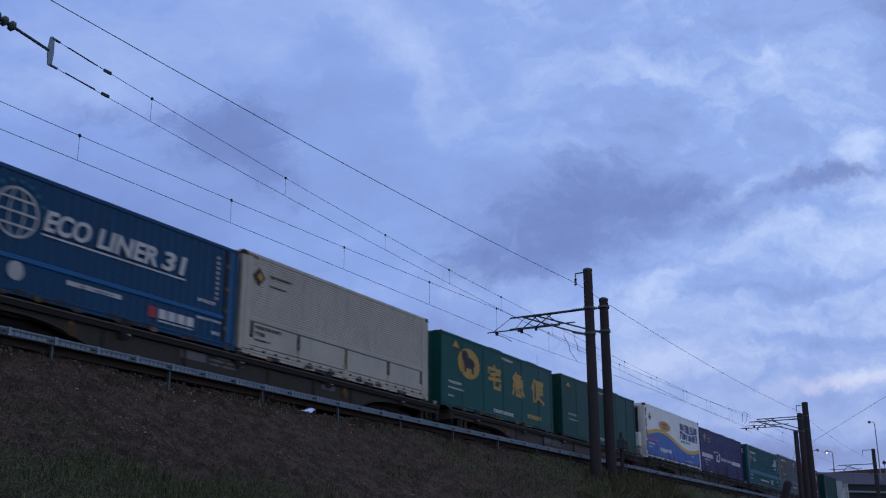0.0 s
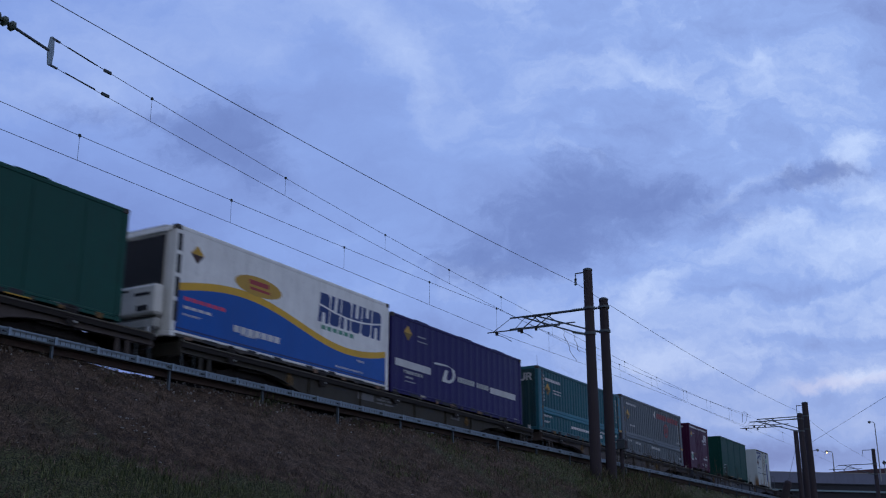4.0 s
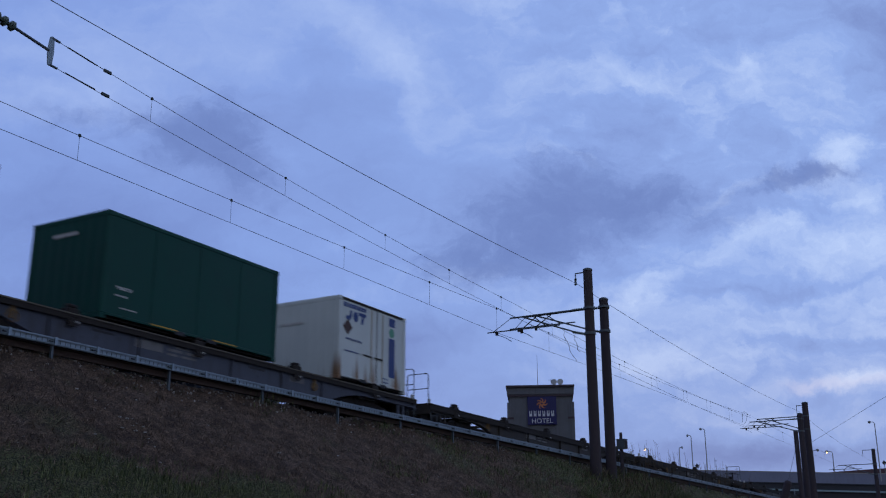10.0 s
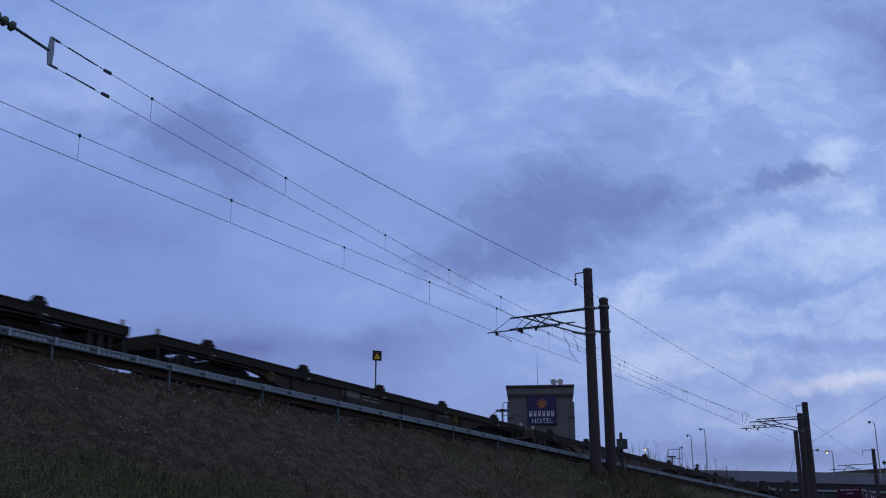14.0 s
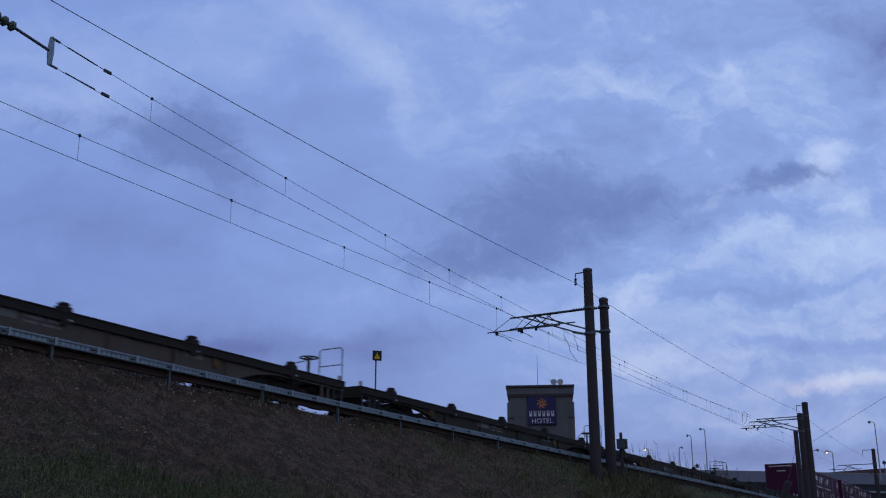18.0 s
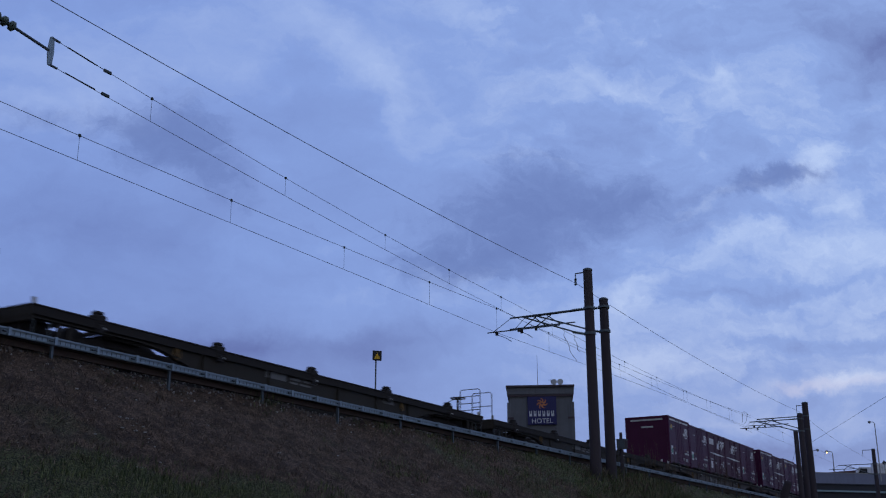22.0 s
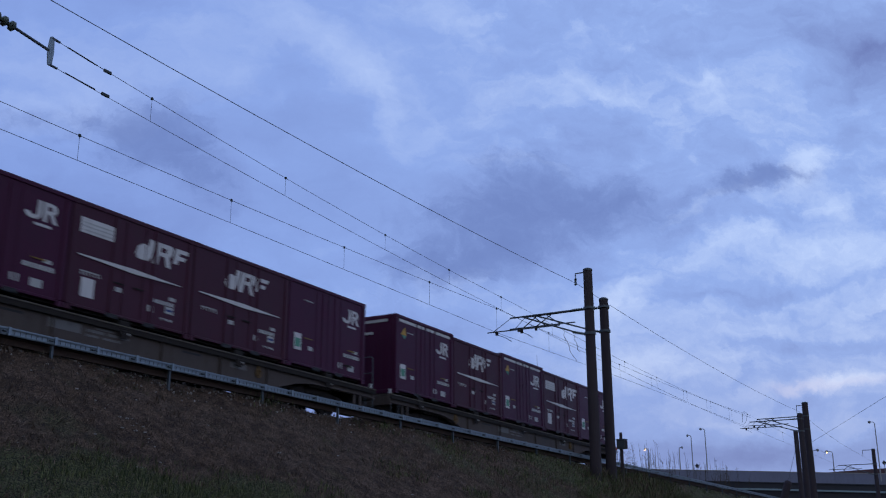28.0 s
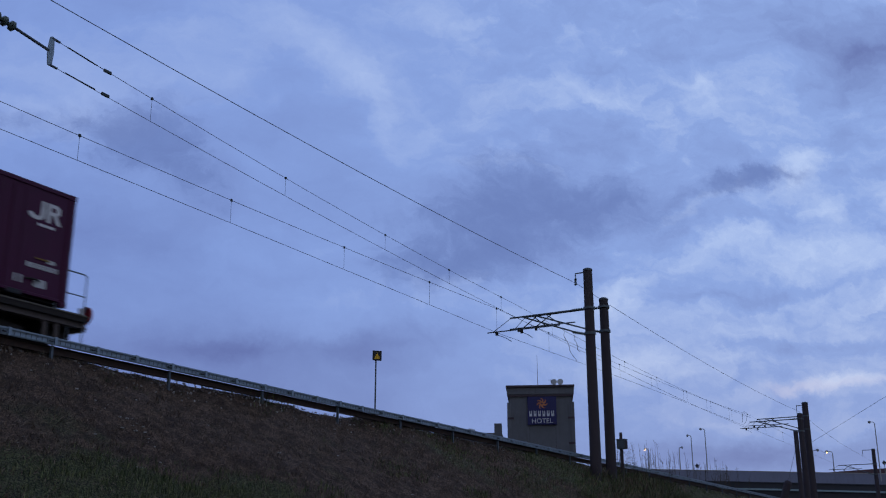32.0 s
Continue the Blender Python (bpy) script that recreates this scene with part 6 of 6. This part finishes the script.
            part("drop_panel", Form().soft(x0 + 0.015, x0 + 2.25, *sorted((sy * (WIDE - 0.008), sy * (WIDE - 0.06))), 0.275, 0.9, 0.01), M["cream"], t)
        part("sill_strip", Form().soft(-4.53, 4.53, *sorted((sy * (WIDE - 0.012), sy * (WIDE - 0.06))), 0.16, 0.262, 0.01), M["cream"], t)
        part("waist_rail", Form().soft(-4.54, 4.54, *sorted((sy * (WIDE + 0.002), sy * (WIDE - 0.07))), 0.905, 1.015, 0.014), M["cream"], t)
    for sx in (-1, 1):
        part("post_panel", Form().soft(*sorted((sx * 4.542, sx * 4.3)), -WIDE - 0.005, -WIDE + 0.05, 0.154, 2.614, 0.008), M["cream"], t)
    part("dark_seam", Form().box(-4.295, 4.295, -WIDE + 0.006, -WIDE + 0.03, 0.885, 0.902), M["black"], t)
    part("rust_post", Form().soft(-0.05, 0.05, -WIDE - 0.02, -WIDE + 0.006, 0.3, 0.9, 0.01), M["fitting_rust"], t, "rust-streaked latch post")
    for x in (-2.27, 2.27, 4.24, -4.24):
        part("latch", Form().soft(x - 0.05, x + 0.05, -WIDE - 0.018, -WIDE + 0.006, 0.48, 0.88, 0.01), M["under_iron"], t, "dark steel latch")
    part("centre_post", Form().soft(-0.12, 0.12, -WIDE - 0.012, -WIDE + 0.004, 0.05, 0.46, 0.01), M["cream_dark"], t)
    for i in range(18):
        x = -4.2 + i * 0.495
        part("hinge", Form().soft(x - 0.045, x + 0.045, -WIDE - 0.012, -WIDE + 0.02, 0.15, 0.21, 0.01), M["under_iron" if i % 3 else "fitting_rust"], t)
    part("stain_patch", Form().soft(-4.7, -4.1, -WIDE - 0.004, -WIDE + 0.02, 2.58, 2.66, 0.006), M["peach_rust"], t, "brown stained top corner")
    plate(t, "brown_diamond", [diamond(-4.05, 2.12, 0.26)], "brown_mark", "dark brown diamond mark", -WIDE - 0.001)
    plate(t, "gold_diamond", [diamond(-4.0, 2.12, 0.12)], "gold", "", -WIDE - 0.0055)
    small_print(t, [(-3.6, 1.95, 0.7, 0.04), (-3.6, 2.2, 0.9, 0.06), (-4.1, 0.74, 1.1, 0.08), (-4.1, 0.56, 0.4, 0.1), (-4.1, 0.42, 0.65, 0.05)], "casting", -WIDE - 0.001)
    return t


cream_box()


def lettered_box():
    t = shell("deep green container with a yellow disc and large yellow block shapes", 30.19, 9.2, 2.55, "pine", "flat")
    for x in (-3.1, -1.5, 0.1, 1.7, 3.3):
        part("seam", Form().box(x - 0.012, x + 0.012, -WIDE + 0.006, -WIDE + 0.018, 0.16, 2.44), M["pine"], t)
    plate(t, "yellow_disc", [disc(-2.6, 1.68, 0.8, 32, 0.54)], "gold", "yellow disc")
    plate(t, "disc_patch", [disc(-2.6, 1.7, 0.42, 16, 0.2), slant(-2.98, 1.36, 0.16, 0.32, 0.1), slant(-2.4, 1.34, 0.16, 0.34, -0.1), disc(-2.9, 1.92, 0.24, 12, 0.2)], "black", "dark plain shape on the disc", FACE - 0.0045)
    first = [(0.5, 1.0, 0.5, 0.9), (0.06, 0.86, 0.94, 0.86), (0.06, 0.82, 0.06, 0.68), (0.94, 0.82, 0.88, 0.68), (0.24, 0.60, 0.74, 0.70), (0.08, 0.40, 0.94, 0.46), (0.48, 0.62, 0.48, 0.10), (0.48, 0.06, 0.92, 0.06), (0.92, 0.08, 0.94, 0.22)]
    second = [(0.36, 1.0, 0.12, 0.78), (0.36, 0.92, 0.70, 0.92), (0.70, 0.90, 0.56, 0.78), (0.14, 0.74, 0.84, 0.74), (0.2, 0.59, 0.84, 0.59), (0.12, 0.44, 0.84, 0.44), (0.84, 0.74, 0.84, 0.44), (0.16, 0.28, 0.06, 0.06), (0.34, 0.30, 0.36, 0.06), (0.36, 0.03, 0.72, 0.03), (0.74, 0.04, 0.76, 0.16), (0.5, 0.32, 0.58, 0.2), (0.82, 0.30, 0.96, 0.1)]
    third = [(0.26, 1.0, 0.04, 0.6), (0.17, 0.74, 0.17, 0.0), (0.36, 0.94, 1.0, 0.94), (0.42, 0.79, 0.94, 0.79), (0.42, 0.61, 0.94, 0.61), (0.42, 0.43, 0.94, 0.43), (0.42, 0.79, 0.42, 0.43), (0.94, 0.79, 0.94, 0.43), (0.68, 0.94, 0.64, 0.36), (0.64, 0.34, 0.32, 0.02), (0.42, 0.28, 1.04, 0.0)]
    for rows, x in ((first, -1.15), (second, 0.85), (third, 2.62)):
        brushed(t, "block_letter", rows, x, 1.06, 1.05, 0.84, 0.125, "gold", "large yellow sign of broad strokes")
    warning_diamond(t, -3.55, 2.12, 0.24)
    small_print(t, [(-4.1, 0.82, 0.95, 0.09), (-4.1, 0.64, 1.1, 0.06), (-4.1, 0.36, 0.4, 0.06), (0.0, 2.26, 0.9, 0.09), (-0.7, 0.22, 1.65, 0.12)], "paint_white")
    plate(t, "gold_print", bars(2.2, 0.34, 5, 0.2, 0.15, 0.06), "gold", "small yellow bars")
    part("end_disc", Form().tube((-4.572, -0.15, 1.75), (-4.58, -0.15, 1.75), 0.42, n=24), M["gold"], t, "yellow disc on the end")
    for x in (-0.6, 1.9):
        part("pocket_lip", Form().soft(x, x + 0.6, -WIDE - 0.004, -WIDE + 0.02, 0.0, 0.03, 0.005), M["gold"], t)
    for x in (-0.9, 2.2):
        part("roof_bump", Form().soft(x, x + 0.9, -WIDE + 0.02, -WIDE + 0.2, 2.555, 2.585, 0.01), M["pine"], t)
    return t


lettered_box()


def dark_green_box():
    t = shell("dark weathered green container with faint streaks and few labels", 40.38, 9.0, 2.6, "bottle", "flat")
    for x in (-2.9, -1.3, 0.3, 1.9, 3.3):
        part("seam", Form().box(x - 0.012, x + 0.012, -WIDE + 0.006, -WIDE + 0.018, 0.16, 2.49), M["bottle"], t)
    warning_diamond(t, -3.75, 2.15, 0.2)
    small_print(t, [(-3.85, 0.95, 0.9, 0.08), (-3.85, 0.75, 1.1, 0.05), (-0.25, 2.3, 0.9, 0.09), (-1.1, 0.22, 1.85, 0.12), (2.6, 0.06, 0.8, 0.06)], "paint_grey")
    for x in (-1.6, 1.5):
        part("pocket_lip", Form().soft(x, x + 0.6, -WIDE - 0.004, -WIDE + 0.02, 0.0, 0.03, 0.005), M["gold"], t)
    for x in (-1.9, 1.4):
        part("roof_bump", Form().soft(x, x + 0.9, -WIDE + 0.02, -WIDE + 0.2, 2.605, 2.635, 0.01), M["bottle"], t)
    return t


dark_green_box()


def reefer():
    """A refrigerated container: white above a yellow wave, blue below, with its machinery in the open end."""
    L = 9.41
    t = shell("white and blue refrigerated container with a yellow wave along its side", 50.9, L, 2.72, "reefer_white", "none", frame="reefer_white")
    h = 2.72
    x0, x1 = -L / 2 + 0.17, L / 2 - 0.17

    def wave(x):
        return 1.18 + 0.34 * math.cos((x + 2.2) * math.tau / 9.6)
    n = 40
    xs = [x0 + (x1 - x0) * i / n for i in range(n + 1)]
    ya, yb = -WIDE + 0.008, -WIDE + 0.06

    def strip(lo, hi, y0=ya, y1=yb):
        return Form().slab([(x, lo(x)) for x in xs] + [(x, hi(x)) for x in reversed(xs)], y0, y1)
    part("upper_side", strip(lambda x: wave(x) + 0.1, lambda x: h - 0.102), M["reefer_white"], t)
    part("wave_band", strip(lambda x: wave(x) - 0.09, lambda x: wave(x) + 0.1), M["yellow"], t, "yellow wave band")
    part("lower_side", strip(lambda x: 0.15, lambda x: wave(x) - 0.09), M["reefer_blue"], t, "bright blue lower side")
    part("far_side", Form().box(x0, x1, WIDE - 0.06, WIDE - 0.02, 0.15, h - 0.102), M["reefer_white"], t)
    Y = ya - 0.0005
    for i, (cut, above) in enumerate(((0.3, False), (0.5, True), (0.35, False), (0.42, True), (0.3, True), (0.36, False))):
        x, z0, z1 = 1.0 + 0.54 * i, 1.46, 2.32
        if above:
            o = [(x, z0 + 0.08), (x + 0.1, z0), (x + 0.4, z0), (x + 0.48, z0 + 0.08), (x + 0.48, z1), (x + 0.32, z1), (x + 0.32, z1 - cut), (x + 0.17, z1 - cut), (x + 0.17, z1), (x, z1)]
        else:
            o = [(x, z0), (x + 0.17, z0), (x + 0.17, z0 + cut), (x + 0.3, z0 + cut), (x + 0.34, z0), (x + 0.5, z0), (x + 0.46, z1 - 0.1), (x + 0.36, z1), (x, z1)]
        plate(t, "logo_shape", [[(p + 0.12 * (q - 1.4), q) for p, q in o]], "paint_blue", "bold dark blue notched shape", Y)
    def sweep(q):
        return 2.0 - 0.22 * math.sin(math.pi * q * 0.9) + 0.1 * q
    plate(t, "swoosh", [[(1.0 + 3.4 * i / 12, sweep(i / 12)), (1.0 + 3.4 * (i + 1) / 12, sweep((i + 1) / 12)), (1.0 + 3.4 * (i + 1) / 12, sweep((i + 1) / 12) - 0.05), (1.0 + 3.4 * i / 12, sweep(i / 12) - 0.05)] for i in range(12)], "reefer_white", "white sweep across the shapes", Y - 0.0045)
    plate(t, "green_name", bars(1.18, 1.27, 6, 0.2, 0.12, 0.08), "paint_green", "row of green bars", Y)
    plate(t, "oval", [disc(-1.6, 1.84, 0.95, 28, 0.26)], "gold", "yellow oval badge", Y)
    plate(t, "oval_mark", [(-2.0, 1.86, 0.8, 0.12), (-1.95, 1.72, 0.8, 0.07)], "red", "", Y - 0.0045)
    plate(t, "pink_print", bars(-4.3, 0.92, 6, 0.2, 0.09, 0.05), "pink", "small pink bars", Y)
    small_print(t, bars(-4.3, 0.72, 4, 0.2, 0.07, 0.05) + bars(-2.5, 0.5, 7, 0.22, 0.17, 0.05) + [(-2.2, 0.45, 0.6, 0.05), (-4.3, 0.55, 0.6, 0.05), (3.0, 0.62, 0.4, 0.06), (1.9, 0.3, 1.4, 0.05)], "paint_white", Y)
    part("low_trim", Form().box(x0, x1, -WIDE + 0.002, -WIDE + 0.012, 0.2, 0.24), M["paint_blue"], t)
    warning_diamond(t, -3.95, 2.12, 0.23, Y)
    # the machinery end faces the way the train runs
    e = -L / 2
    # flat black plate on the end paints the shade of an open recess
    part("cool_recess", Form().box(e - 0.022, e - 0.002, -0.85, 0.98, 1.24, 2.5), M["black"], t, "flat black plate for the shaded recess of the cooling unit")
    part("cool_box", Form().soft(e - 0.3, e - 0.002, -0.98, 0.98, 0.5, 1.22, 0.05), M["reefer_white"], t)
    part("cool_grille", Form().box(e - 0.306, e - 0.301, 0.1, 0.7, 0.6, 0.88).box(e - 0.306, e - 0.301, -0.8, -0.3, 0.95, 1.03).box(e - 0.306, e - 0.301, -0.1, 0.8, 1.08, 1.13).box(e - 0.306, e - 0.301, -0.75, -0.4, 0.58, 0.72), M["black"], t)
    part("fuel_tank", Form().soft(e - 0.24, e - 0.002, -0.95, 0.95, 0.16, 0.42, 0.05), M["paint_grey"], t)
    part("top_bar", Form().soft(e - 0.05, e - 0.002, -1.07, 1.07, 2.56, 2.62, 0.01), M["reefer_white"], t)
    part("top_pipe", Form().path([(e - 0.04, -1.0, 2.5), (e - 0.12, -1.0, 2.68), (e - 0.12, 1.0, 2.68), (e - 0.04, 1.0, 2.5)], 0.02, 6), M["reefer_white"], t)
    for z0, z1 in ((0.36, 0.84), (0.94, 1.42), (1.52, 1.98), (2.08, 2.5)):
        # black plates on the post, shade of its openings painted
        part("post_slot", Form().box(e + 0.06, e + 0.2, -WIDE - 0.006, -WIDE + 0.0, z0, z1), M["black"], t, "black plate for a shaded opening in the corner post")
    return t


reefer()


def violet_box():
    t = shell("smooth dark violet-blue container with a pale stripe and lettering shapes", 60.47, 9.41, 2.53, "violet", "none")
    for sy in (-1, 1):
        part("side_wall", ribbed(9.41 - 0.324, 0.152, 2.53 - 0.102, sy * (WIDE - 0.016), sy, 0.46, 0.007), M["violet"], t)
    plate(t, "stripe", [(-4.45, 0.88, 2.2, 0.23), (2.05, 0.86, 2.1, 0.22)], "paint_white", "pale broken stripe")
    plate(t, "logo", [[(-2.1, 1.3), (-1.9, 1.36), (-1.2, 1.38), (-0.8, 1.32), (-1.2, 1.33), (-1.85, 1.29)], [(-1.5, 0.78), (-0.95, 0.78), (-0.68, 0.9), (-0.56, 1.1), (-0.62, 1.28), (-0.85, 1.34), (-0.8, 1.24), (-0.74, 1.1), (-0.82, 0.96), (-1.0, 0.88), (-1.2, 0.88), (-1.08, 1.2), (-1.28, 1.2)]], "paint_white", "large pale curved shape")
    plate(t, "name_bars", bars(-0.42, 0.92, 7, 0.15, 0.18, 0.03, 0.15) + bars(0.98, 0.92, 5, 0.16, 0.17, 0.03, 0.15), "paint_grey", "row of small pale bars")
    warning_diamond(t, -3.7, 2.02, 0.25, low="ochre")
    small_print(t, [(-3.1, 2.0, 0.5, 0.04), (-3.1, 1.85, 0.6, 0.03), (-3.95, 0.7, 1.2, 0.1), (-3.85, 0.56, 0.5, 0.06), (-3.85, 0.44, 0.6, 0.03), (4.0, 0.1, 0.35, 0.07)], "paint_grey")
    for x in (-0.9, 1.0):
        part("pocket_lip", Form().soft(x, x + 0.34, -WIDE - 0.006, -WIDE + 0.02, 0.0, 0.09, 0.005), M["peach_rust"], t)
    for x in (-3.3, -0.2, 2.4):
        part("roof_bump", Form().soft(x, x + 0.9, -WIDE + 0.02, -WIDE + 0.2, 2.535, 2.56, 0.01), M["violet"], t)
    part("side_marker", Form().soft(-2.9, -2.6, -WIDE - 0.006, -WIDE + 0.01, 0.06, 0.13, 0.01), M["cream"], t)
    return t


violet_box()


def waisted_box(start, paint, band, label, h):
    """A ribbed steel box with a flat waist band low on its side."""
    t = shell(label, start, 9.38, h, paint, "none", end="teal_dark" if paint == "teal" else None, frame=paint)
    for sy in (-1, 1):
        part("side_wall", ribbed(9.05, 0.985, h - 0.102, sy * (WIDE - 0.012), sy, 0.29, 0.036), M[paint], t)
        part("lower_wall", ribbed(9.05, 0.152, 0.70, sy * (WIDE - 0.012), sy, 0.29, 0.036), M[paint], t)
        part("waist_rail", Form().soft(-4.235, 4.235, *sorted((sy * (WIDE - 0.002), sy * (WIDE - 0.08))), 0.84, 0.98, 0.016), M[band], t)
        part("waist_ledge", Form().soft(-4.235, 4.235, *sorted((sy * (WIDE + 0.012), sy * (WIDE - 0.08))), 0.705, 0.836, 0.03), M[band], t)
    broad_posts(t, h, band)
    return t


def teal_box():
    t = waisted_box(71.45, "teal", "teal_light", "teal ribbed steel container with a lighter waist band and white mark", 2.57)
    Y = -WIDE + 0.01
    plate(t, "logo", badge(2.66, 1.55, 0.84, 0.56), "paint_white", "white company mark as plain shapes", Y)
    plate(t, "logo_line", [(2.85, 1.42, 0.6, 0.08)], "paint_white", "", Y)
    warning_diamond(t, -3.75, 1.72, 0.26, Y, "ochre", True)
    small_print(t, bars(-4.0, 2.06, 6, 0.22, 0.11, 0.04) + [(-3.2, 1.72, 0.8, 0.05), (-3.2, 1.6, 0.8, 0.05), (-4.18, 0.58, 0.8, 0.08), (-4.15, 0.35, 0.5, 0.08)] + bars(-1.4, 0.38, 9, 0.22, 0.1, 0.04) + [(1.55, 0.38, 0.16, 0.24), (1.85, 0.52, 0.6, 0.07), (1.85, 0.3, 0.28, 0.15), (3.4, 0.55, 0.6, 0.07), (3.85, 0.28, 0.3, 0.1)], "paint_white", Y)
    plate(t, "code_bars", [(-4.18, 1.2 + 0.14 * i, 0.08, 0.09) for i in range(8)] + [(4.0, 1.2 + 0.14 * i, 0.08, 0.09) for i in range(8)], "paint_grey", "", Y)
    em = Form()
    for q in badge(0.42, 1.95, 0.45, 0.36):
        em.slab([(-x, z) for x, z in q], -4.70, -4.694, "x")
    part("end_logo", em, M["paint_grey"], t, "white company mark on the end")


teal_box()


def slate_box():
    t = waisted_box(80.97, "slate", "slate", "weathered grey ribbed steel container with faded red lettering shapes", 2.7)
    Y = -WIDE + 0.01
    plate(t, "arrow", [[(0.0, 2.26), (0.36, 2.48), (0.25, 2.26), (0.36, 2.06)]], "paint_white", "white arrow mark", Y)
    plate(t, "name_bars", bars(0.5, 2.12, 6, 0.2, 0.26, 0.07, 0.12) + bars(2.24, 2.12, 7, 0.2, 0.26, 0.07, 0.12), "faded_red", "row of faded red name shapes", Y)
    ring = []
    for i in range(20):
        a, b = math.tau * i / 20, math.tau * (i + 1) / 20
        ring.append([(1.95 + 0.36 * math.cos(a), 1.62 + 0.36 * math.sin(a)), (1.95 + 0.36 * math.cos(b), 1.62 + 0.36 * math.sin(b)), (1.95 + 0.26 * math.cos(b), 1.62 + 0.26 * math.sin(b)), (1.95 + 0.26 * math.cos(a), 1.62 + 0.26 * math.sin(a))])
    plate(t, "ring", ring + [disc(1.95, 1.62, 0.14, 14)], "faded_red", "faded red ring mark", Y)
    warning_diamond(t, -3.85, 1.82, 0.26, Y, "ochre", True)
    small_print(t, bars(-4.0, 2.3, 5, 0.24, 0.1, 0.05) + [(-3.6, 1.3, 0.7, 0.08), (-4.0, 0.55, 0.6, 0.06), (-2.9, 0.5, 0.8, 0.1)] + bars(-0.55, 0.48, 6, 0.19, 0.12, 0.04) + [(3.7, 1.1, 0.5, 0.08), (3.6, 0.78, 0.75, 0.06), (3.9, 0.3, 0.4, 0.1)], "paint_grey", Y)
    plate(t, "code_bars", [(4.0, 1.2 + 0.14 * i, 0.08, 0.09) for i in range(8)], "paint_grey", "", Y)


slate_box()


def forest_box():
    t = shell("smooth plain dark green twenty-foot container", 98.40, 6.02, 2.45, "forest", "flat")
    for x in (-1.5, 0.0, 1.5):
        part("seam", Form().box(x - 0.012, x + 0.012, -WIDE + 0.008, -WIDE + 0.018, 0.16, 2.34), M["forest"], t)
    small_print(t, [(-2.6, 0.72, 0.5, 0.07), (-2.6, 0.56, 0.35, 0.04), (-2.45, 0.3, 0.5, 0.03)], "paint_grey")
    for x in (-1.5, 0.6):
        part("pocket_lip", Form().soft(x, x + 0.85, -WIDE - 0.004, -WIDE + 0.02, 0.12, 0.15, 0.005), M["gold"], t)
    ev = Form().box(-3.02, -3.0145, -0.3, 0.5, 2.0, 2.08)
    part("end_print", ev, M["paint_grey"], t)


forest_box()


def white_box():
    t = shell("off-white rust-streaked twelve-foot container with a dark diamond", 107.26, 3.68, 2.45, "off_white", "flat")
    Y = FACE
    plate(t, "diamond_mark", [diamond(-1.38, 1.58, 0.24)], "brown_mark", "dark brown diamond mark")
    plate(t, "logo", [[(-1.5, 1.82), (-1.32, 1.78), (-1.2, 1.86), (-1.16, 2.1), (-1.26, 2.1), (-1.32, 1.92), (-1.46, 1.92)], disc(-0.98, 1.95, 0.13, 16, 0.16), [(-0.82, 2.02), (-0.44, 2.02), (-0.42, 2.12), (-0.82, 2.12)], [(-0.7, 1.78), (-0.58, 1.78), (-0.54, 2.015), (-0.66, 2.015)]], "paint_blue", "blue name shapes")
    plate(t, "name_line", bars(-1.62, 2.17, 8, 0.12, 0.13, 0.03, 0.2), "paint_blue", "", Y)
    plate(t, "blue_strip", [(0.86, 0.42, 0.34, 1.22)], "paint_blue", "tall blue label strip")
    plate(t, "blue_panel", [(0.86, 2.02, 0.34, 0.26)], "paint_blue", "")
    plate(t, "green_dot", [disc(1.02, 1.82, 0.15, 16)], "paint_green", "green round mark")
    small_print(t, [(-1.45, 1.2, 0.85, 0.06), (-1.5, 0.85, 0.7, 0.04), (0.55, 0.3, 0.3, 0.05), (0.55, 0.2, 0.3, 0.04)], "paint_blue")
    for x in (-0.12, 0.5):
        part("lock_rod", Form().tube((x, -WIDE + 0.006, 0.18), (x, -WIDE + 0.006, 2.32), 0.018, n=6), M["cream_dark"], t)
        part("lock_handle", Form().box(x - 0.45, x, -WIDE - 0.012, -WIDE + 0.004, 0.86, 0.9), M["under_iron"], t)
    part("door_seam", Form().box(0.18, 0.2, -WIDE + 0.008, -WIDE + 0.018, 0.16, 2.34), M["black"], t)
    part("top_strip", Form().box(-1.67, 1.67, -WIDE - 0.0005, -WIDE + 0.01, 2.36, 2.43), M["under_iron"], t)
    part("end_print", Form().box(-1.846, -1.8415, 0.1, 0.9, 1.72, 1.79), M["paint_grey"], t)


white_box()


# ---- what moves ----
def motions():
    times = [4.0 * i for i in range(9)]
    for ob, along, z in ROLLING:
        walk(ob, [(t, pose(along - gone(t), TRACK, z)) for t in times])
    steps = [i * 2 / FPS for i in range(481)]
    for w in WHEELS:
        p = w.matrix_basis.translation.copy()
        walk(w, [(t, Matrix.Translation(p) @ Matrix.Rotation(-gone(t) / 0.43, 4, "Y")) for t in steps])
    drive = [(0, 112), (12, 85), (19, 64), (21, 48.5)] + [(22 + i, 40.2 - 8.3 * i) for i in range(0, 11)]
    walk(TRUCK, [(t, truck_pose(s)) for t, s in drive])
    level = Vector((AHEAD.x, AHEAD.y, 0)).normalized()
    for layer, left, away in ((SKY, 27.0, 31.0), (SCRAPS, 31.0, 3.5)):
        walk(layer, [(t, Matrix.Translation((level * away - ASIDE * left) * t / 32)) for t in (0, 16, 32)])


motions()
